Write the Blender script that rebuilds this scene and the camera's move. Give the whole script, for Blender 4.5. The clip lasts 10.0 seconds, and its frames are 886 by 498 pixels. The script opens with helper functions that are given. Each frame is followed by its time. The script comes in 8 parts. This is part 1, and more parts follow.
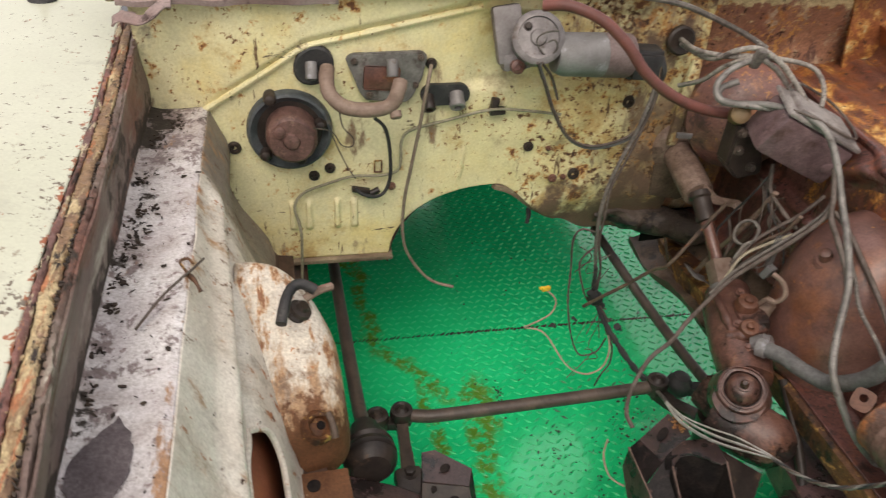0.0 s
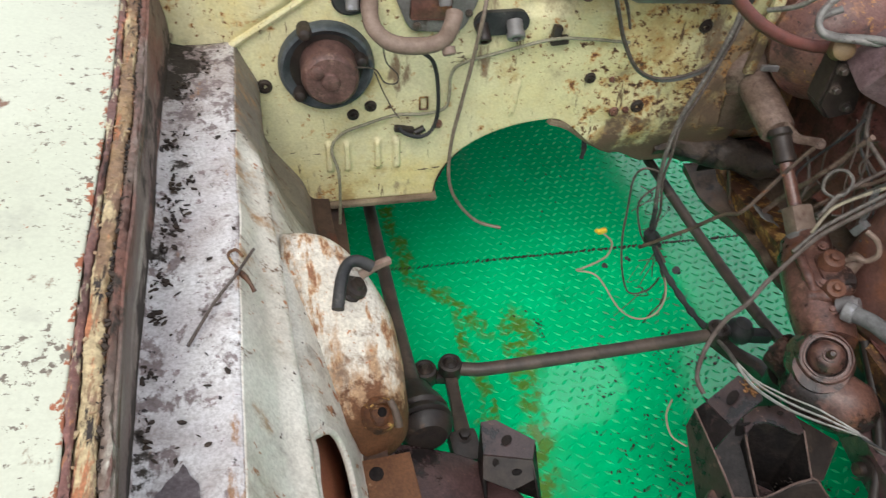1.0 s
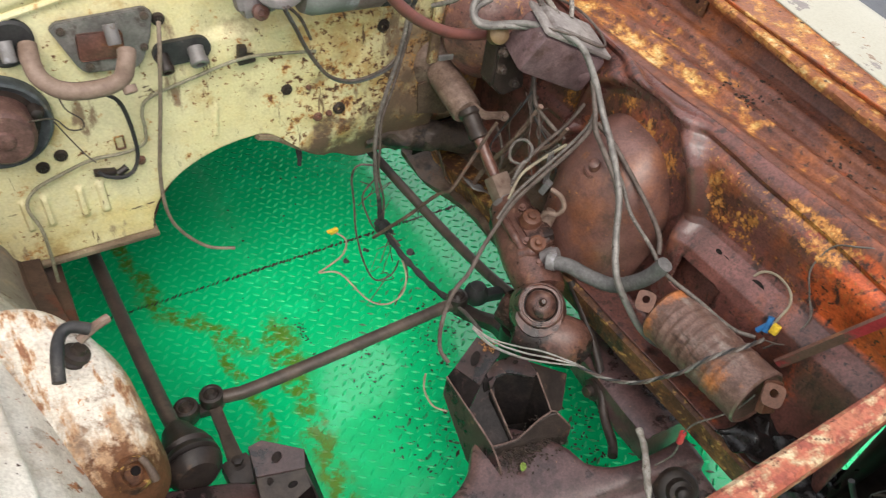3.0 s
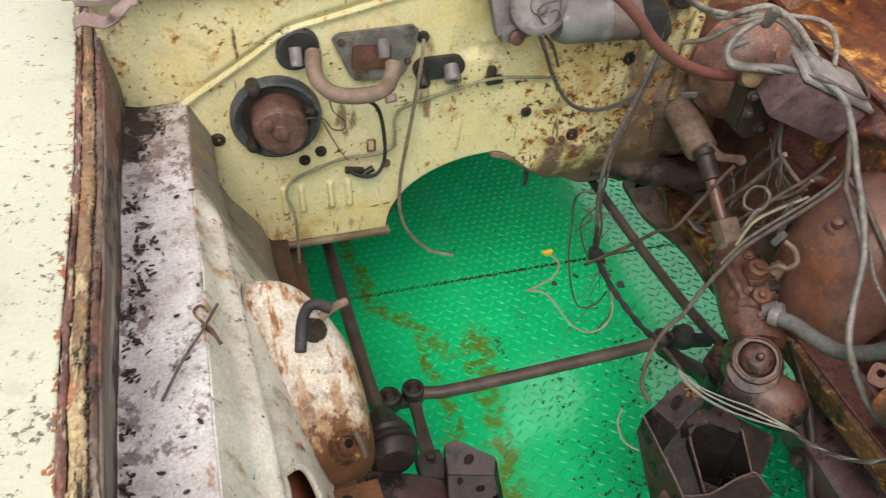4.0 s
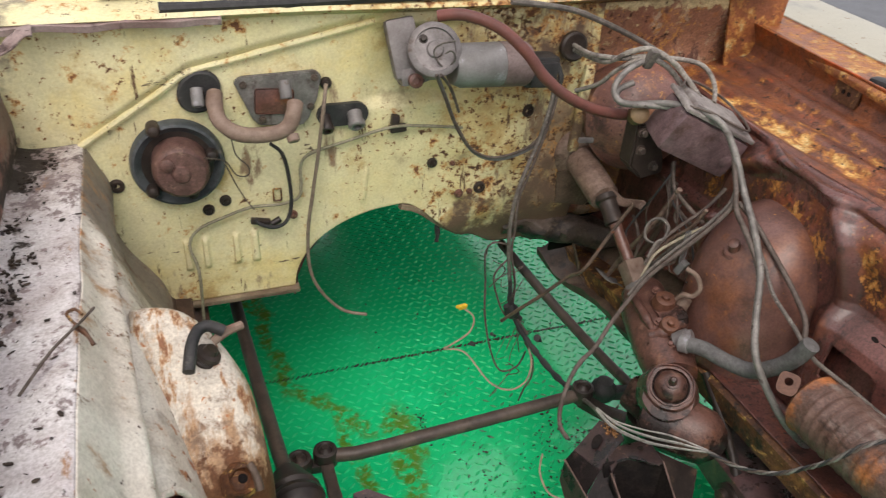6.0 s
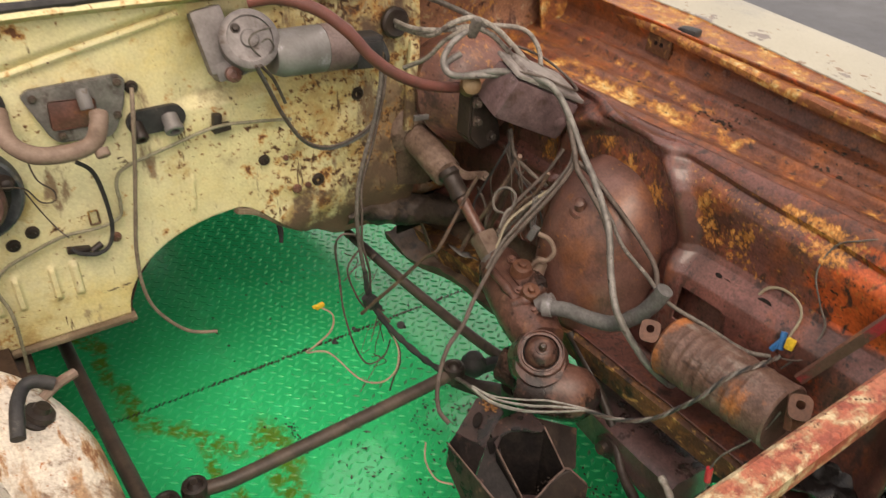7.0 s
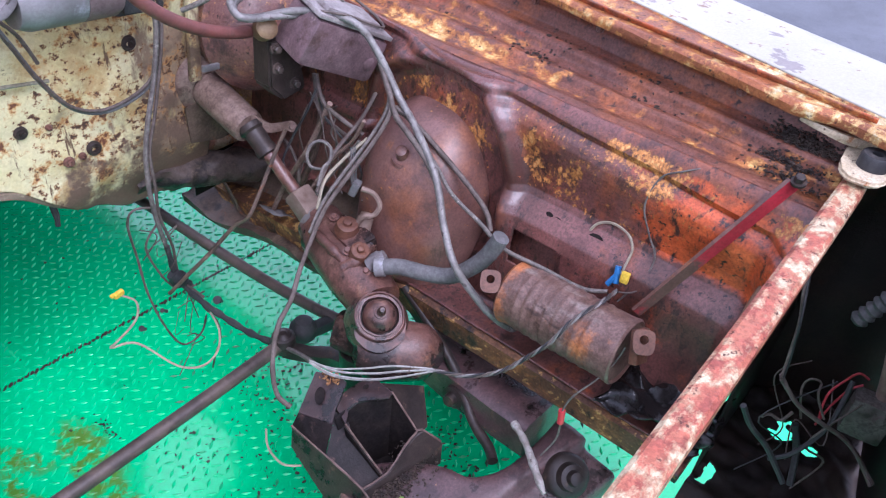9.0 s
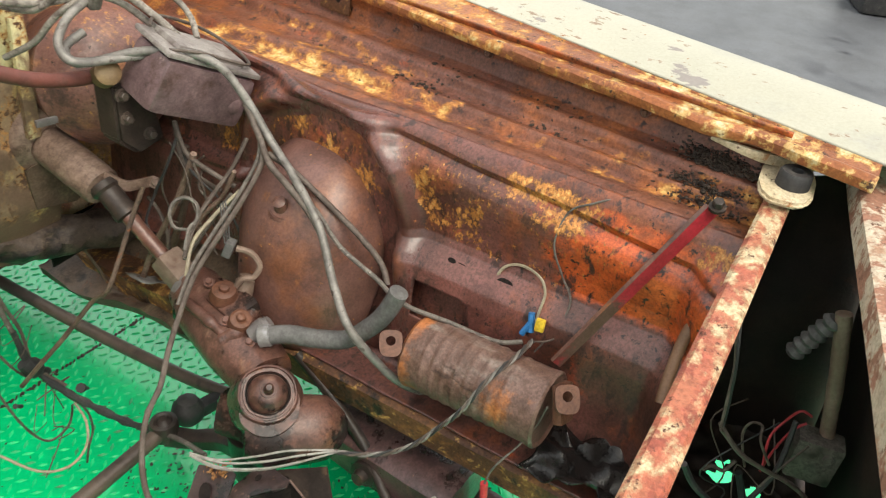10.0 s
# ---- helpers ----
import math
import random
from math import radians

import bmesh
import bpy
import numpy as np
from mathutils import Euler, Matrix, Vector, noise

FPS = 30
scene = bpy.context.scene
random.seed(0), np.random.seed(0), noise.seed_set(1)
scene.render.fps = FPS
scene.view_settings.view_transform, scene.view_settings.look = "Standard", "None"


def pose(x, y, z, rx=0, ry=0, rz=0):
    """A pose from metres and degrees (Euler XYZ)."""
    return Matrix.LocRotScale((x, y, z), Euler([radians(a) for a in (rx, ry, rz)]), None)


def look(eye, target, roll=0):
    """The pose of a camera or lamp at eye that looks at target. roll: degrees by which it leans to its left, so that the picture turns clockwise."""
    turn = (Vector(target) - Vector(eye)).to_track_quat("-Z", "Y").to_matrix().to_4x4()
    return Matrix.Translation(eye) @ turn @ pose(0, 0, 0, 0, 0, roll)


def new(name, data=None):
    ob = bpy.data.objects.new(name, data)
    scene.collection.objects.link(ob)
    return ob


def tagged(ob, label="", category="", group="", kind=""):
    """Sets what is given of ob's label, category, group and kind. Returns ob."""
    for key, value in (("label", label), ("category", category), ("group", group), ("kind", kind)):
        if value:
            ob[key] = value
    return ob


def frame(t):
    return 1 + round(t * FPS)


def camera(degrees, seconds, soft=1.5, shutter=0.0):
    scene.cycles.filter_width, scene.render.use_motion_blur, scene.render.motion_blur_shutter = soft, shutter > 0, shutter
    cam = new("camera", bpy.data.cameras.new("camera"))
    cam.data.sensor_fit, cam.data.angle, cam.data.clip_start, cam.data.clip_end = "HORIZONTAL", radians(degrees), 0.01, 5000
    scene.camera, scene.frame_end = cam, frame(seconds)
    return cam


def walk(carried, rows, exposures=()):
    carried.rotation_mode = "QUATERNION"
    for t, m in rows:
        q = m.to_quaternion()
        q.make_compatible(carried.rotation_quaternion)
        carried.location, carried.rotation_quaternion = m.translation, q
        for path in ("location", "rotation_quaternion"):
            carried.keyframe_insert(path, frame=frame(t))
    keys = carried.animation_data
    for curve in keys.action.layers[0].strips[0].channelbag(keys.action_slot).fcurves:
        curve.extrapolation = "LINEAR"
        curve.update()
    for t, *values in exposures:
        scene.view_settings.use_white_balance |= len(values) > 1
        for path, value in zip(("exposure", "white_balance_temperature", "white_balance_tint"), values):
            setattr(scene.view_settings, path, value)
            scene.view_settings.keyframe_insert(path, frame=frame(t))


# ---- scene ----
cam = camera(60.9, 10.0, 1.15, 0.2)
PATH = [
    (0, (-0.020, 0.008, 1.332), (0.320, 1.613, 0.187), 3.3),
    (0.5, (-0.081, 0.150, 1.353), (0.156, 1.656, 0.059), 2.1),
    (1, (-0.077, 0.186, 1.355), (0.235, 1.583, -0.042), 3.4),
    (1.5, (-0.029, 0.169, 1.355), (0.623, 1.423, -0.060), 8.5),
    (2, (0.005, 0.142, 1.354), (0.926, 1.249, -0.034), 11.3),
    (2.2, (0.016, 0.137, 1.357), (0.989, 1.208, -0.023), 11.4),
    (3.3, (-0.029, 0.165, 1.431), (0.702, 1.410, 0.047), 5.3),
    (3.5, (-0.039, 0.164, 1.433), (0.592, 1.469, 0.056), 4.1),
    (4, (-0.066, 0.155, 1.430), (0.340, 1.553, 0.058), 2.1),
    (4.5, (-0.096, 0.145, 1.421), (0.166, 1.559, 0.030), 2.3),
    (5, (-0.086, 0.108, 1.380), (0.147, 1.605, 0.075), 1.9),
    (5.5, (-0.059, 0.055, 1.317), (0.302, 1.656, 0.174), 2.3),
    (5.7, (-0.045, 0.051, 1.304), (0.420, 1.653, 0.203), 2.8),
    (6.8, (-0.031, 0.082, 1.281), (0.889, 1.528, 0.251), 2.2),
    (7, (-0.029, 0.104, 1.276), (0.946, 1.465, 0.183), 2.5),
    (7.5, (-0.014, 0.168, 1.262), (1.066, 1.307, 0.022), 4.5),
    (8, (0.001, 0.203, 1.255), (1.142, 1.228, -0.028), 5.6),
    (8.5, (0.018, 0.219, 1.256), (1.231, 1.175, -0.013), 6.3),
    (9, (0.016, 0.211, 1.270), (1.301, 1.123, 0.038), 6.9),
    (9.5, (0.049, 0.208, 1.269), (1.413, 1.071, 0.090), 6.0),
    (10, (0.128, 0.252, 1.221), (1.579, 1.021, 0.079), 6.5),
]
walk(cam, [(t, look(eye, target, roll)) for t, eye, target, roll in PATH], ((0.0, 0.18, 6700, 12), (0.5, 0.27, 6000, 11), (1.0, 0.32, 6000, 7), (1.5, 0.63, 5600, 13), (2.0, 0.69, 5300, 15), (2.2, 0.69, 5300, 15), (3.5, 0.45, 6900, 8), (4.0, 0.33, 6600, 9), (4.5, 0.27, 6200, 8), (5.5, 0.21, 6100, 11), (7.0, 0.31, 7500, 16), (7.5, 0.66, 6000, 11), (8.0, 0.76, 5200, 32), (8.5, 0.92, 5100, 38), (9.0, 0.88, 5150, 29), (9.5, 0.84, 5400, 14), (10.0, 0.78, 6700, 4)))

# ---- world, sun and exposure ----
world = bpy.data.worlds.new("world")
scene.world = world
world.use_nodes = True
wn = world.node_tree
sky = wn.nodes.new("ShaderNodeTexSky")
sky.sky_type, sky.sun_disc = "NISHITA", False
sky.sun_elevation, sky.sun_rotation = radians(58), radians(200)
sky.air_density, sky.dust_density, sky.ozone_density = 1.0, 6.0, 0.6
bg = wn.nodes["Background"]
bg.inputs["Strength"].default_value = 0.14
haze = wn.nodes.new("ShaderNodeMixRGB")
haze.inputs[0].default_value = 0.6
haze.inputs[2].default_value = (9.5, 9.4, 9.3, 1)
wn.links.new(sky.outputs[0], haze.inputs[1])
wn.links.new(haze.outputs[0], bg.inputs["Color"])
sun = new("sun", bpy.data.lights.new("sun", "SUN"))
sun.data.energy, sun.data.angle, sun.data.color = 1.3, radians(34), (1.0, 0.96, 0.9)
sun.matrix_world = look((-0.6, -1.8, 4.0), (0.35, 0.7, 0.5))


# ---- materials ----
def nod(nt, kind, **sets):
    n = nt.nodes.new(kind)
    for k, v in sets.items():
        n.inputs[k.replace("_", " ")].default_value = v
    return n


def rgb(c):
    return (c[0], c[1], c[2], 1.0)


def ramp(nt, fac, lo, hi):
    r = nt.nodes.new("ShaderNodeMapRange")
    r.interpolation_type = "SMOOTHSTEP"
    r.inputs["From Min"].default_value, r.inputs["From Max"].default_value = lo, hi
    nt.links.new(fac, r.inputs["Value"])
    return r.outputs[0]


def surf(name, a, b, scale=14.0, rough=0.6, metal=0.0, layers=(), bump=0.25, grain=240.0, coat=0.0, shift=0.0, spec=0.35, mottle=0.30):
    """A worn surface: two base colours mixed by noise, then layers of
    (colour, noise scale, low, high, roughness, stretch, relief), each laid over the last.
    An eighth entry lists (axis, from, to, amount): where corrosion and painted shade are heavier;
    a negative axis stands for a broad noise of that scale, axis 3 runs across the left wing. A ninth entry names the
    patch: layers of one patch and scale share one noise, so a core can lie in its halo."""
    m = bpy.data.materials.new(name)
    m.use_nodes = True
    nt = m.node_tree
    p = nt.nodes["Principled BSDF"]
    tc = nt.nodes.new("ShaderNodeTexCoord")
    off = nod(nt, "ShaderNodeMapping", Location=(shift, shift * 0.7, -shift))
    nt.links.new(tc.outputs["Object"], off.inputs["Vector"])
    n1 = nod(nt, "ShaderNodeTexNoise", Scale=scale, Detail=6.0, Roughness=0.6)
    nt.links.new(off.outputs[0], n1.inputs["Vector"])
    mix = nt.nodes.new("ShaderNodeMixRGB")
    mix.inputs[1].default_value, mix.inputs[2].default_value = rgb(a), rgb(b)
    nt.links.new(ramp(nt, n1.outputs["Fac"], 0.35, 0.65), mix.inputs[0])
    col = mix.outputs[0]
    rgh = nt.nodes.new("ShaderNodeValue")
    rgh.outputs[0].default_value = rough
    rgh = rgh.outputs[0]
    g = nod(nt, "ShaderNodeTexNoise", Scale=grain, Detail=4.0, Roughness=0.7)
    nt.links.new(off.outputs[0], g.inputs["Vector"])
    height = g.outputs["Fac"]
    sepn = nt.nodes.new("ShaderNodeSeparateXYZ")
    nt.links.new(tc.outputs["Object"], sepn.inputs[0])
    slant = nod(nt, "ShaderNodeVectorMath")
    slant.operation = "DOT_PRODUCT"
    slant.inputs[1].default_value = (1.0, 0.058, 0.0)
    nt.links.new(tc.outputs["Object"], slant.inputs[0])
    for i, (c, s, lo, hi, r, stretch, relief, *more) in enumerate(layers):
        q = more[1] if len(more) > 1 else i
        mp = nod(nt, "ShaderNodeMapping", Location=(3.1 * q + shift, 1.7 * q, 0.9 * q), Scale=stretch)
        nt.links.new(tc.outputs["Object"], mp.inputs["Vector"])
        n = nod(nt, "ShaderNodeTexNoise", Scale=s, Detail=9.0, Roughness=0.68)
        nt.links.new(mp.outputs[0], n.inputs["Vector"])
        fac = n.outputs["Fac"]
        for axis, f0, f1, amount in (more[0] if more else ()):
            ma = nt.nodes.new("ShaderNodeMath")
            ma.operation = "MULTIPLY_ADD"
            if axis < 0:
                broad = nod(nt, "ShaderNodeTexNoise", Scale=-float(axis), Detail=3.0)
                nt.links.new(mp.outputs[0], broad.inputs["Vector"])
                src = broad.outputs["Fac"]
            else:
                src = slant.outputs["Value"] if axis == 3 else sepn.outputs[axis]
            nt.links.new(ramp(nt, src, f0, f1), ma.inputs[0])
            ma.inputs[1].default_value = amount
            nt.links.new(fac, ma.inputs[2])
            fac = ma.outputs[0]
        k = ramp(nt, fac, lo, hi)
        mx = nt.nodes.new("ShaderNodeMixRGB")
        mx.inputs[2].default_value = rgb(c)
        nt.links.new(k, mx.inputs[0])
        nt.links.new(col, mx.inputs[1])
        col = mx.outputs[0]
        mr = nt.nodes.new("ShaderNodeMix")
        nt.links.new(k, mr.inputs["Factor"])
        nt.links.new(rgh, mr.inputs[2])
        mr.inputs[3].default_value = r
        rgh = mr.outputs[0]
        ad = nt.nodes.new("ShaderNodeMath")
        ad.operation = "MULTIPLY_ADD"
        nt.links.new(k, ad.inputs[0])
        ad.inputs[1].default_value = relief
        nt.links.new(height, ad.inputs[2])
        height = ad.outputs[0]
    # fine speckle and broad grime over the colour
    for tex, lo, hi, dark, light, amount in ((g, 0.32, 0.66, (0.42, 0.37, 0.33), (1.2, 1.2, 1.2), mottle), (None, 0.30, 0.66, (0.52, 0.47, 0.43), (1.12, 1.12, 1.12), mottle * 1.3)):
        if tex is None:
            tex = nod(nt, "ShaderNodeTexNoise", Scale=scale * 4.0, Detail=8.0, Roughness=0.72)
            nt.links.new(off.outputs[0], tex.inputs["Vector"])
        sp = nod(nt, "ShaderNodeMixRGB")
        sp.blend_type = "MULTIPLY"
        sp.inputs[0].default_value = min(amount, 1.0)
        nt.links.new(col, sp.inputs[1])
        sp2 = nt.nodes.new("ShaderNodeMixRGB")
        sp2.inputs[1].default_value, sp2.inputs[2].default_value = rgb(dark), rgb(light)
        nt.links.new(ramp(nt, tex.outputs["Fac"], lo, hi), sp2.inputs[0])
        nt.links.new(sp2.outputs[0], sp.inputs[2])
        col = sp.outputs[0]
    nt.links.new(sp.outputs[0], p.inputs["Base Color"])
    nt.links.new(rgh, p.inputs["Roughness"])
    p.inputs["Metallic"].default_value = metal
    p.inputs["Coat Weight"].default_value = coat
    p.inputs["Specular IOR Level"].default_value = spec
    bp = nod(nt, "ShaderNodeBump", Strength=bump * 0.75, Distance=0.003)
    nt.links.new(height, bp.inputs["Height"])
    nt.links.new(bp.outputs[0], p.inputs["Normal"])
    return m


U3 = (1, 1, 1)
RUST, RUST2, RUST_D, RUST_O = (0.20, 0.075, 0.028), (0.33, 0.13, 0.035), (0.055, 0.026, 0.018), (0.52, 0.085, 0.016)
CREAM, CREAM2, DIRT = (0.72, 0.665, 0.41), (0.655, 0.595, 0.33), (0.045, 0.036, 0.028)
firewall_paint = surf("firewall_cream_paint", CREAM, CREAM2, 6, 0.42, layers=(
    ((0.66, 0.55, 0.25), 5, 0.48, 0.70, 0.5, U3, 0.0, ((2, 0.62, 0.50, 0.05), (0, 0.22, 0.5, 0.08))),
    ((0.50, 0.36, 0.15), 11, 0.57, 0.70, 0.6, U3, -0.1, ((2, 0.66, 0.47, 0.05), (0, 0.25, 0.55, 0.09))),
    ((0.27, 0.185, 0.115), 20, 0.60, 0.70, 0.6, (1, 1, 0.4), 0.0, ((0, 0.38, 0.62, 0.13), (-7, 0.42, 0.6, 0.05))),
    ((0.30, 0.23, 0.13), 9, 0.58, 0.74, 0.6, U3, 0.0, ((2, 0.66, 0.53, 0.08), (0, 0.30, 0.50, 0.05), (0, 0.30, 0.20, -0.25))),
    ((0.48, 0.24, 0.07), 34, 0.625, 0.72, 0.7, U3, -0.2, ((0, 0.20, 0.62, 0.10), (-7, 0.42, 0.62, 0.05), (2, 0.93, 0.965, 0.03)), 20),
    ((0.15, 0.060, 0.028), 34, 0.70, 0.735, 0.85, U3, -0.5, ((0, 0.20, 0.62, 0.10), (-7, 0.42, 0.62, 0.05), (2, 0.93, 0.965, 0.03)), 20),
    ((0.30, 0.155, 0.06), 88, 0.645, 0.69, 0.8, U3, -0.3, ((0, 0.18, 0.60, 0.09), (-6, 0.45, 0.62, 0.06)), 23),
    ((0.075, 0.040, 0.024), 88, 0.69, 0.72, 0.85, U3, -0.6, ((0, 0.18, 0.60, 0.09), (-6, 0.45, 0.62, 0.06)), 23),
    ((0.13, 0.075, 0.04), 44, 0.655, 0.695, 0.85, (1, 1, 0.16), -0.4, ((0, 0.15, 0.5, 0.045), (-5, 0.45, 0.62, 0.05))),
    ((0.10, 0.07, 0.045), 26, 0.69, 0.72, 0.85, (0.5, 1, 1.6), -0.3, ((-5, 0.45, 0.62, 0.05), (2, 0.74, 0.60, 0.02))),
    ((0.135, 0.088, 0.058), 14, 0.60, 0.76, 0.6, U3, 0.1, ((0, 0.46, 0.62, 0.13), (2, 0.66, 0.50, 0.22), (0, 0.36, 0.20, -0.25))),
    ((0.16, 0.13, 0.10), 8, 0.58, 0.72, 0.6, U3, 0.0, ((0, -0.20, -0.255, 0.10), (2, 0.86, 0.79, 0.10), (0, -0.19, -0.13, -0.30)))), bump=0.16, mottle=0.20)
firewall_rusty = surf("footwell_orange_rust", (0.36, 0.185, 0.115), (0.27, 0.125, 0.080), 12, 0.5, layers=(
    ((0.42, 0.17, 0.06), 16, 0.54, 0.66, 0.7, U3, 0.1),
    ((0.50, 0.38, 0.26), 26, 0.58, 0.68, 0.6, (1, 1, 0.5), 0.1, ((-6, 0.42, 0.6, 0.06),)),
    ((0.16, 0.085, 0.065), 34, 0.56, 0.66, 0.6, (1, 1, 0.5), -0.1),
    ((0.54, 0.28, 0.09), 90, 0.60, 0.66, 0.6, U3, 0.3, ((-8, 0.44, 0.6, 0.09),)),
    ((0.66, 0.56, 0.31), 26, 0.62, 0.70, 0.5, U3, 0.3, ((2, 0.925, 0.955, 0.26),)),
    (RUST_D, 40, 0.57, 0.66, 0.8, U3, -0.4)), bump=0.3, mottle=0.5)
fender_paint = surf("fender_cream_paint", (0.545, 0.545, 0.43), (0.51, 0.515, 0.395), 4, 0.30, layers=(
    ((0.42, 0.41, 0.33), 11, 0.58, 0.76, 0.5, U3, -0.1, ((1, 1.0, 0.7, 0.04),)),
    ((0.32, 0.115, 0.06), 90, 0.655, 0.685, 0.8, (1, 0.7, 1), -0.5, ((3, -0.242, -0.230, 0.15), (0, 0.2, 0.5, -0.05))),
    ((0.33, 0.29, 0.22), 46, 0.645, 0.71, 0.7, (1, 0.7, 1), -0.3, ((0, 0.2, 0.5, -0.06), (-3, 0.45, 0.6, 0.05), (1, 1.0, 0.75, 0.035)), 31),
    ((0.21, 0.125, 0.085), 46, 0.70, 0.72, 0.8, (1, 0.7, 1), -0.5, ((0, 0.2, 0.5, -0.06), (-3, 0.45, 0.6, 0.05), (1, 1.0, 0.75, 0.035)), 31),
    ((0.17, 0.14, 0.11), 105, 0.665, 0.70, 0.8, U3, -0.5, ((-5, 0.46, 0.62, 0.06), (1, 1.0, 0.70, 0.062), (0, 0.2, 0.5, -0.05))),
    ((0.22, 0.13, 0.09), 30, 0.70, 0.715, 0.8, (1, 0.8, 1), -0.5, ((1, 1.05, 0.75, 0.02), (0, 0.2, 0.5, -0.05)))), bump=0.06, mottle=0.10)
fender_faded = surf("fender_faded_paint", (0.42, 0.40, 0.32), (0.37, 0.355, 0.285), 5, 0.40, layers=(
    ((0.30, 0.295, 0.27), 9, 0.50, 0.70, 0.5, (1, 0.5, 1), -0.1),
    ((0.24, 0.215, 0.20), 16, 0.605, 0.625, 0.7, (1, 0.5, 1), -0.5),
    ((0.26, 0.19, 0.14), 60, 0.63, 0.67, 0.8, (1, 0.6, 1), -0.4, ((-6, 0.45, 0.6, 0.05),)),
    ((0.26, 0.11, 0.045), 60, 0.665, 0.69, 0.8, (1, 0.6, 1), -0.4)), bump=0.06, mottle=0.12)
fold_purple = surf("fold_purple_brown", (0.32, 0.25, 0.235), (0.22, 0.15, 0.135), 14, 0.5, layers=(
    ((0.50, 0.46, 0.40), 20, 0.56, 0.66, 0.5, (0.4, 1, 1), 0.1),
    ((0.07, 0.045, 0.04), 24, 0.58, 0.68, 0.7, U3, -0.2)), bump=0.2)
lip_rust = surf("fender_lip_rust", (0.34, 0.225, 0.115), (0.20, 0.120, 0.075), 26, 0.5, layers=(
    ((0.54, 0.43, 0.245), 40, 0.53, 0.59, 0.5, (2.4, 0.30, 1), 0.3, ((-5, 0.42, 0.6, 0.07),)),
    ((0.46, 0.19, 0.09), 52, 0.56, 0.62, 0.7, (2.2, 0.30, 1), -0.1, ((-9, 0.42, 0.6, 0.05),)),
    ((0.22, 0.095, 0.085), 36, 0.56, 0.64, 0.7, (2.6, 0.28, 1), -0.2),
    ((0.040, 0.030, 0.026), 60, 0.575, 0.63, 0.8, (2.0, 0.34, 1), -0.6, ((-8, 0.45, 0.65, 0.08),)),
    ((0.13, 0.14, 0.15), 9, 0.70, 0.74, 0.6, (1, 0.6, 1), 0.0)), bump=0.6, mottle=0.5)
bead_red = surf("bead_red_rust", (0.25, 0.115, 0.095), (0.17, 0.095, 0.082), 24, 0.55, layers=(
    ((0.55, 0.47, 0.31), 46, 0.55, 0.60, 0.5, (2.0, 0.4, 1), 0.3, ((-7, 0.42, 0.6, 0.07),)),
    ((0.38, 0.17, 0.08), 60, 0.56, 0.63, 0.6, (2.0, 0.4, 1), 0.1),
    ((0.05, 0.036, 0.032), 50, 0.57, 0.64, 0.7, (2.0, 0.35, 1), -0.4, ((-8, 0.45, 0.65, 0.06),))), bump=0.55, mottle=0.45)
channel_dirt = surf("channel_dirt", (0.13, 0.088, 0.060), (0.20, 0.125, 0.08), 20, 0.7, layers=(
    ((0.30, 0.24, 0.14), 24, 0.56, 0.66, 0.7, (1, 0.3, 1), 0.1),), bump=0.4)
gutter_rust = surf("gutter_olive_grey", (0.215, 0.165, 0.135), (0.145, 0.100, 0.085), 14, 0.5, layers=(
    ((0.46, 0.44, 0.37), 12, 0.54, 0.66, 0.6, (1, 0.3, 1), 0.1, ((1, 0.75, 0.5, 0.05),)),
    ((0.20, 0.095, 0.07), 14, 0.52, 0.66, 0.6, (1, 0.3, 1), -0.1, ((1, 0.7, 0.95, 0.12),)),
    ((0.13, 0.07, 0.055), 40, 0.56, 0.65, 0.7, (1, 0.3, 0.7), -0.2),
    (DIRT, 26, 0.56, 0.66, 0.8, (1, 0.5, 0.6), -0.2, ((2, 0.85, 0.795, 0.20),))), bump=0.35, mottle=0.45)
ledge_paint = surf("ledge_faded_white", (0.68, 0.655, 0.645), (0.53, 0.49, 0.49), 15, 0.5, layers=(
    ((0.45, 0.40, 0.385), 12, 0.49, 0.66, 0.7, U3, -0.1, ((0, -0.20, -0.262, 0.06), (1, 0.94, 1.12, 0.13))),
    ((0.23, 0.185, 0.18), 40, 0.57, 0.65, 0.8, (1, 0.7, 1), -0.3, ((0, -0.20, -0.26, 0.06), (1, 0.98, 1.15, 0.12))),
    ((0.36, 0.21, 0.12), 22, 0.60, 0.68, 0.8, (1, 0.35, 1), 0.0, ((0, -0.178, -0.163, 0.13),)),
    ((0.30, 0.24, 0.235), 70, 0.58, 0.64, 0.8, U3, -0.3),
    ((0.05, 0.04, 0.04), 80, 0.64, 0.67, 0.9, U3, 0.6, ((0, -0.20, -0.26, 0.05),)),
    (DIRT, 26, 0.64, 0.71, 0.9, U3, 0.3, ((0, -0.215, -0.248, 0.11), (1, 1.02, 1.16, 0.12)))), bump=0.16, mottle=0.34)
